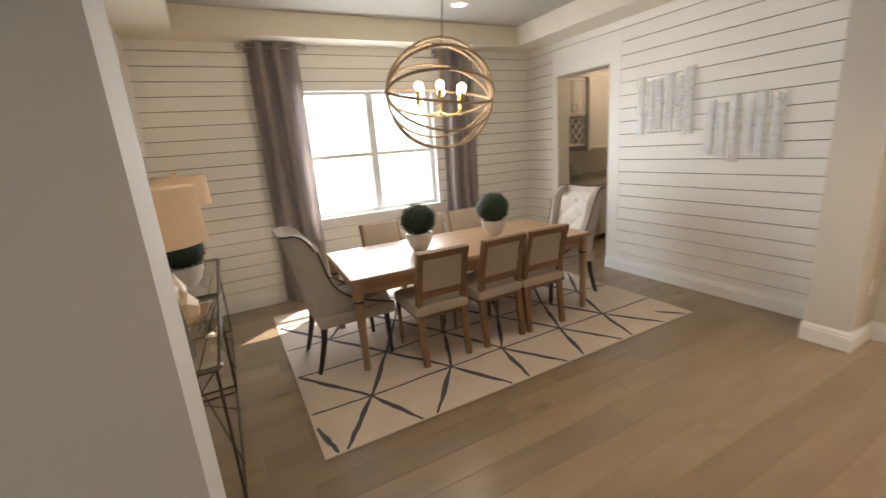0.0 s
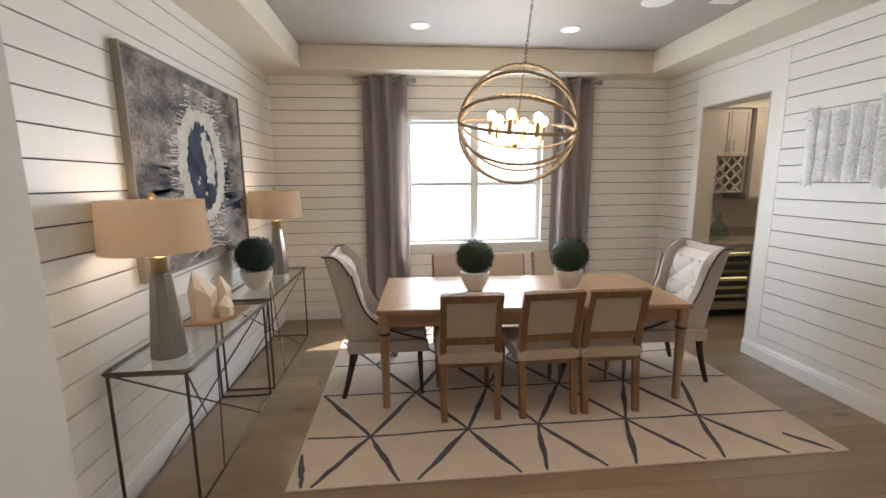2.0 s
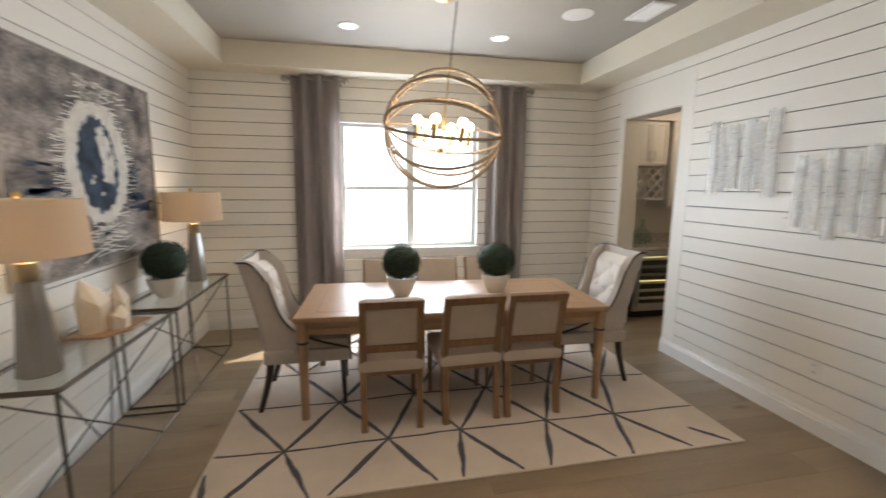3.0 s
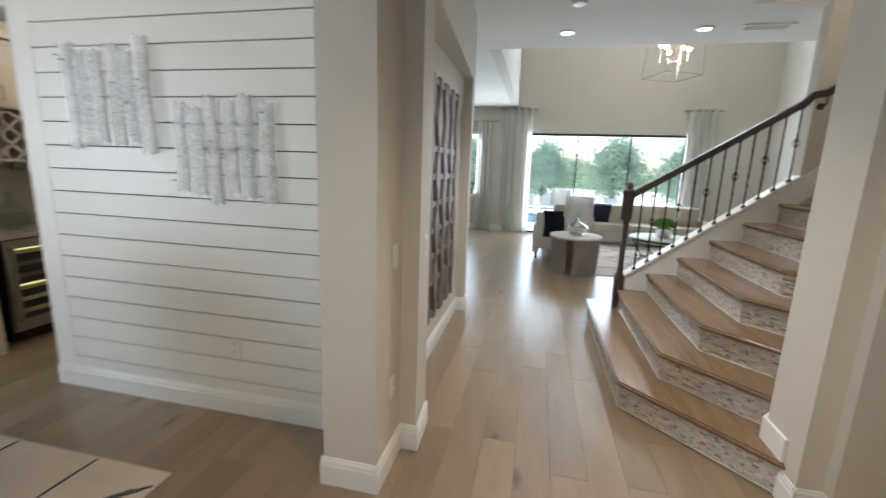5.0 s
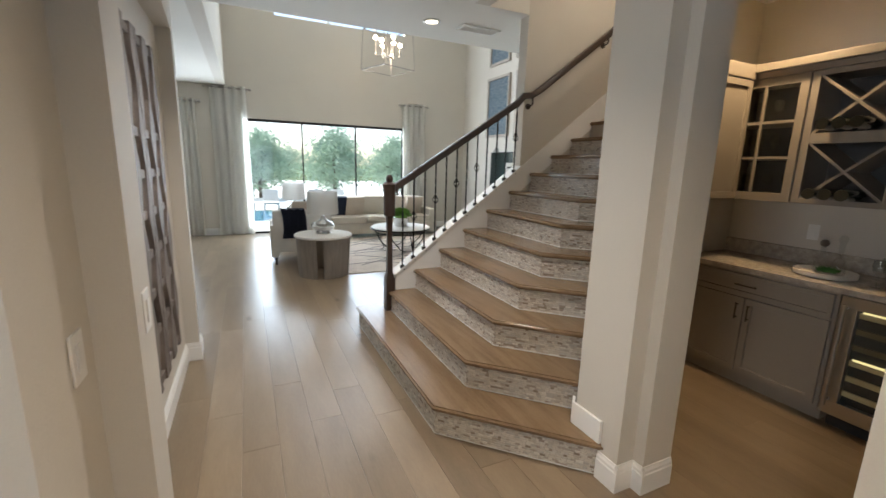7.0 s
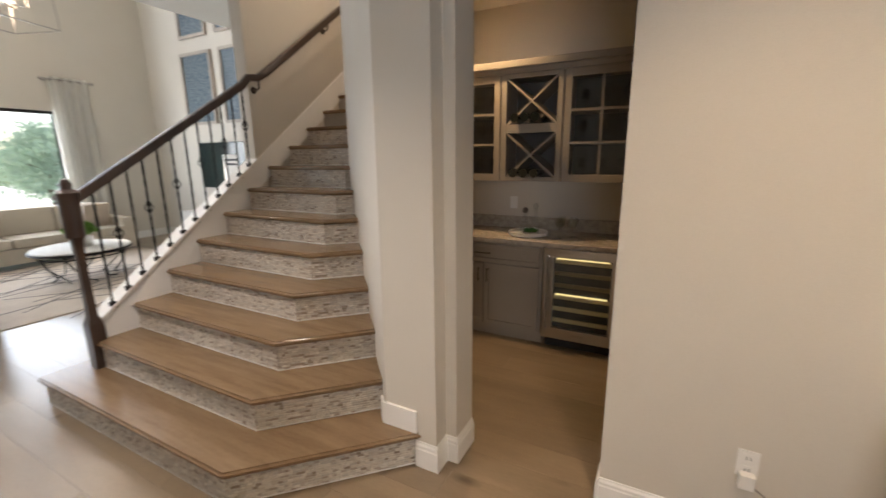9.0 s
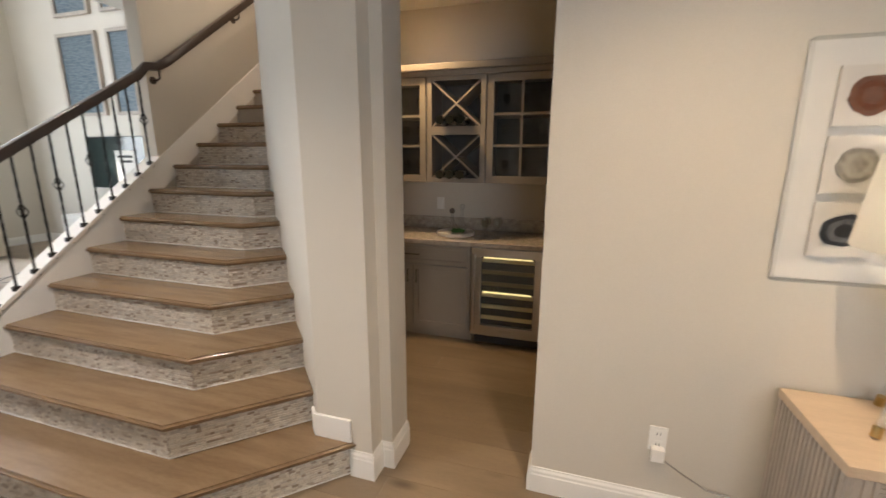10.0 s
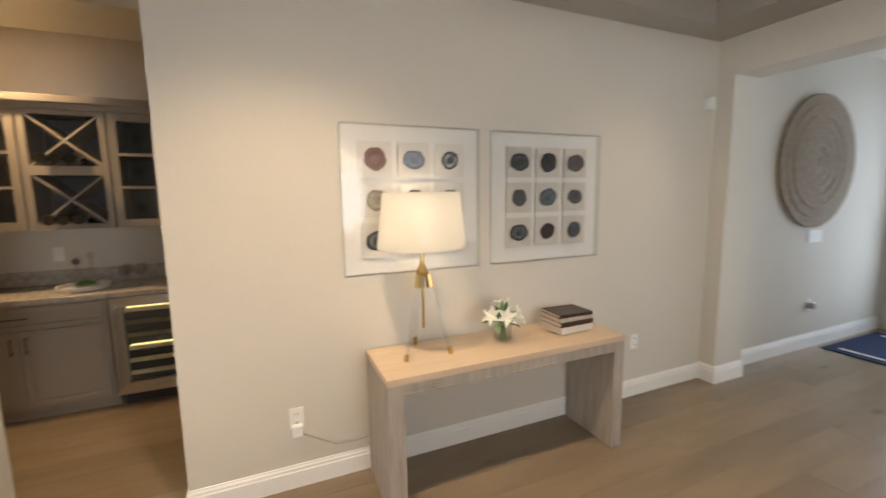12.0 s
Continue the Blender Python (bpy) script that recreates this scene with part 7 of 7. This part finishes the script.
# the panel itself glows to imitate daylight behind frosted glass
part("glass_panel", boxes((-2.68, -2.67, -0.38, 0.58, 0.3, 2.25)), M["frost"], door)
bm = bmesh.new()
bar(bm, (-2.62, -0.46, 0.95), (-2.62, -0.46, 1.25), 0.012)
bar(bm, (-2.65, -0.46, 0.97), (-2.62, -0.46, 0.97), 0.008)
bar(bm, (-2.65, -0.46, 1.23), (-2.62, -0.46, 1.23), 0.008)
part("door_handle", bm, M["bronze"], door)

# ---- pieces of the setting: skirting, shiplap boards, floor planks ----


def skirting(points, h=0.145, d=0.016):
    """A skirting board along a plan line; the room lies to the left of the line's direction."""
    for a, b in zip(points, points[1:]):
        a, b = Vector((*a, 0)), Vector((*b, 0))
        n = Vector((0, 0, 1)).cross((b - a).normalized())
        prof = ((0, 0), (d, 0), (d, h * 0.72), (d * 0.75, h * 0.76), (d * 0.75, h * 0.86), (d * 0.4, h * 0.93), (d * 0.3, h), (0, h))
        shy = (b - a).normalized() * 0.0015
        bm = bmesh.new()
        ends = [[bm.verts.new(p + n * u + Vector((0, 0, v))) for u, v in prof] for p in (a + shy, b - shy)]
        m = len(prof)
        for i in range(m):
            bm.faces.new((ends[0][i], ends[0][(i + 1) % m], ends[1][(i + 1) % m], ends[1][i]))
        bm.faces.new(list(reversed(ends[0])))
        bm.faces.new(ends[1])
        structure("baseboard", bm, M["trim"], "white moulded skirting board", "skirting board")


skirting(((5.0, 1.45), (5.0, 3.5)))
skirting(((5.0, 3.5), (5.0, 3.66)))
skirting(((5.0, 4.49), (5.0, DY1), (DX0, DY1), (DX0, 1.45), (0.736, 1.45)))
skirting(((0.72, 1.45), (0.72, 1.18)))
skirting(((0.736, 1.18), (-2.6, 1.18)))
skirting(((4.96, 1.18), (4.594, 1.18)))
skirting(((4.61, 1.164), (4.61, 1.466)))
skirting(((4.594, 1.45), (5.0, 1.45)))
skirting(((4.96, hall_y(4.96) - 0.016), (4.96, 1.18)))
skirting(((5.22, hall_y(5.22)), (4.944, hall_y(4.96))))
skirting(((5.22, 1.32), (5.22, hall_y(5.22) - 0.016)))
skirting(((7.33, 1.32), (5.22, 1.32)))
skirting(((7.33, hall_y(7.33) - 0.016), (7.33, 1.32)))
skirting(((7.536, hall_y(7.52)), (7.314, hall_y(7.33))))
skirting(((0.43, -0.93), (4.22, -0.93)), 0.13)
skirting(((0.43, -0.774), (0.43, -0.93)))
skirting(((0.064, -0.79), (0.446, -0.79)))
skirting(((-2.6, -0.93), (0.08, -0.93), (0.08, -0.774)))
skirting(((4.22, -0.914), (4.22, -1.06)), 0.13)
skirting(((4.92, -1.06), (4.92, -0.844)))
skirting(((4.904, -0.86), (4.98, -0.86)))
skirting(((4.98, -0.86), (4.98, -0.734)))
skirting(((4.964, -0.75), (5.1, -0.75)))
skirting(((7.58, GY0), (GX, GY0), (GX, -2.9)))
skirting(((GX, 0.95), (GX, 6.9)))

SHIP = [2.72 - 0.139 * k for k in range(18, -1, -1)] + [SOFFIT + 0.01]
SHIP = [0.1] + [z for z in SHIP if z > 0.15]
cache = {}


def board(parent, axis, face, a, b, z0, z1):
    """One shiplap board with eased edges; axis x: on a wall along x, its face at y = face."""
    length, high = round(b - a, 3), round(z1 - z0 - 0.0065, 4)
    key = (axis, length, high)
    if key not in cache:
        bm = bmesh.new()
        box(bm, -length / 2, length / 2, 0, 0.0125, -high / 2, high / 2)
        edges = [e for e in bm.edges if all(v.co.y < 0.001 for v in e.verts) and abs(e.verts[0].co.z - e.verts[1].co.z) < 0.001]
        bmesh.ops.bevel(bm, geom=edges, offset=0.0015, segments=1, affect="EDGES")
        cache[key] = mesh_of("board", bm, M["ship"])
    ob = new("board", cache[key])
    mid, z = (a + b) / 2, (z0 + z1) / 2
    ob.matrix_world = {"x": pose(mid, face, z), "left": pose(face, mid, z, 0, 0, 90), "right": pose(face, mid, z, 0, 0, -90)}[axis]
    ob.parent = parent
    ob.matrix_parent_inverse = Matrix()


for z0, z1 in zip(SHIP, SHIP[1:]):
    if z1 <= 0.83 or z0 >= 2.34:
        board(wall_window, "x", DY1, DX0, DX1, z0, z1)
    else:
        lo, hi = max(z0, z0), z1
        board(wall_window, "x", DY1, DX0, 1.83, lo, hi)
        board(wall_window, "x", DY1, 3.47, DX1, lo, hi)
        if z0 < 0.83 < z1:
            board(wall_window, "x", DY1, 1.83, 3.47, z0, 0.83)
        if z0 < 2.35 < z1 and z1 - 2.35 > 0.012:
            board(wall_window, "x", DY1, 1.83, 3.47, 2.35, z1)
    board(wall_left, "left", DX0, 1.45, DY1, z0, z1)
    if z0 >= 2.6:
        board(wall_right, "right", DX1, 1.45, DY1, z0, z1)
    else:
        board(wall_right, "right", DX1, 1.45, 3.5, z0, z1)
        board(wall_right, "right", DX1, 4.6, DY1, z0, z1)
top = [z for z in SHIP if z >= 2.6][0]
structure("opening_surround", boxes((4.9995, 5.012, 3.503, 3.648, 0, top - 0.003), (4.9995, 5.012, 4.502, 4.597, 0, top - 0.003), (4.9995, 5.012, 3.648, 4.502, 2.402, top - 0.003)), M["ship"], "smooth white surround of the pantry opening", "door surround")

# oak planks along x; the nearest are pieces of their own
PW = 0.19
rng = random.Random(21)
plank_mesh = {}
for length in (1.2, 1.5, 1.8, 2.1):
    bm = bmesh.new()
    box(bm, -length / 2 + 0.0002, length / 2 - 0.0002, -PW / 2 + 0.0002, PW / 2 - 0.0002, -0.012, 0)
    bmesh.ops.bevel(bm, geom=[e for e in bm.edges if all(v.co.z > -0.001 for v in e.verts)], offset=0.0014, segments=1, affect="EDGES")
    plank_mesh[length] = mesh_of("plank", bm, M["oak"])
verts, faces = [], []
count = 0
y = -4.4
while y < 6.9:
    cy = y + PW / 2
    y += PW
    x = 2.95 if cy < -1.05 else (-2.7 if cy < 1.25 else (0.15 if cy < 5.2 else 7.45))
    first_plank = True
    while x < GX - 0.05:
        length = rng.choice((1.2, 1.5, 1.8, 2.1))
        cut = None
        if first_plank:
            cut = rng.uniform(0.3, 1.2)
        first_plank = False
        if x + (cut or length) > GX:
            cut = GX - x
        size = cut or length
        xa, xb = x, x + size
        cx = (xa + xb) / 2
        x += size
        if 5.2 < xa and xb < 7.4 and (1.55 < cy < 2.6):
            continue
        near = (-0.2 < cx < 6.6 and -0.9 < cy < 5.0) or (4.1 < cx < 5.9 and -2.5 < cy <= -0.9) or (6.6 <= cx < 8.4 and -0.5 < cy < 1.3)
        if near and count < 300 and not cut:
            ob = new("plank", plank_mesh[length])
            ob.location = (cx, cy, 0)
            ob.parent = floor
            count += 1
        else:
            n = len(verts)
            e = 0.0003
            ya, yb = cy - PW / 2 + e, cy + PW / 2 - e
            xa, xb = xa + e, xb - e
            verts += [(xa, ya, -0.012), (xb, ya, -0.012), (xb, yb, -0.012), (xa, yb, -0.012), (xa, ya, 0), (xb, ya, 0), (xb, yb, 0), (xa, yb, 0)]
            faces += [tuple(n + i for i in f) for f in ((4, 5, 6, 7), (0, 1, 5, 4), (1, 2, 6, 5), (2, 3, 7, 6), (3, 0, 4, 7))]
me = bpy.data.meshes.new("far_planks")
me.from_pydata(verts, [], faces)
me.materials.append(M["oak"])
rest = new("far_planks", me)
rest.parent = floor
tagged(rest, "wide oak floor planks", kind="stuff")
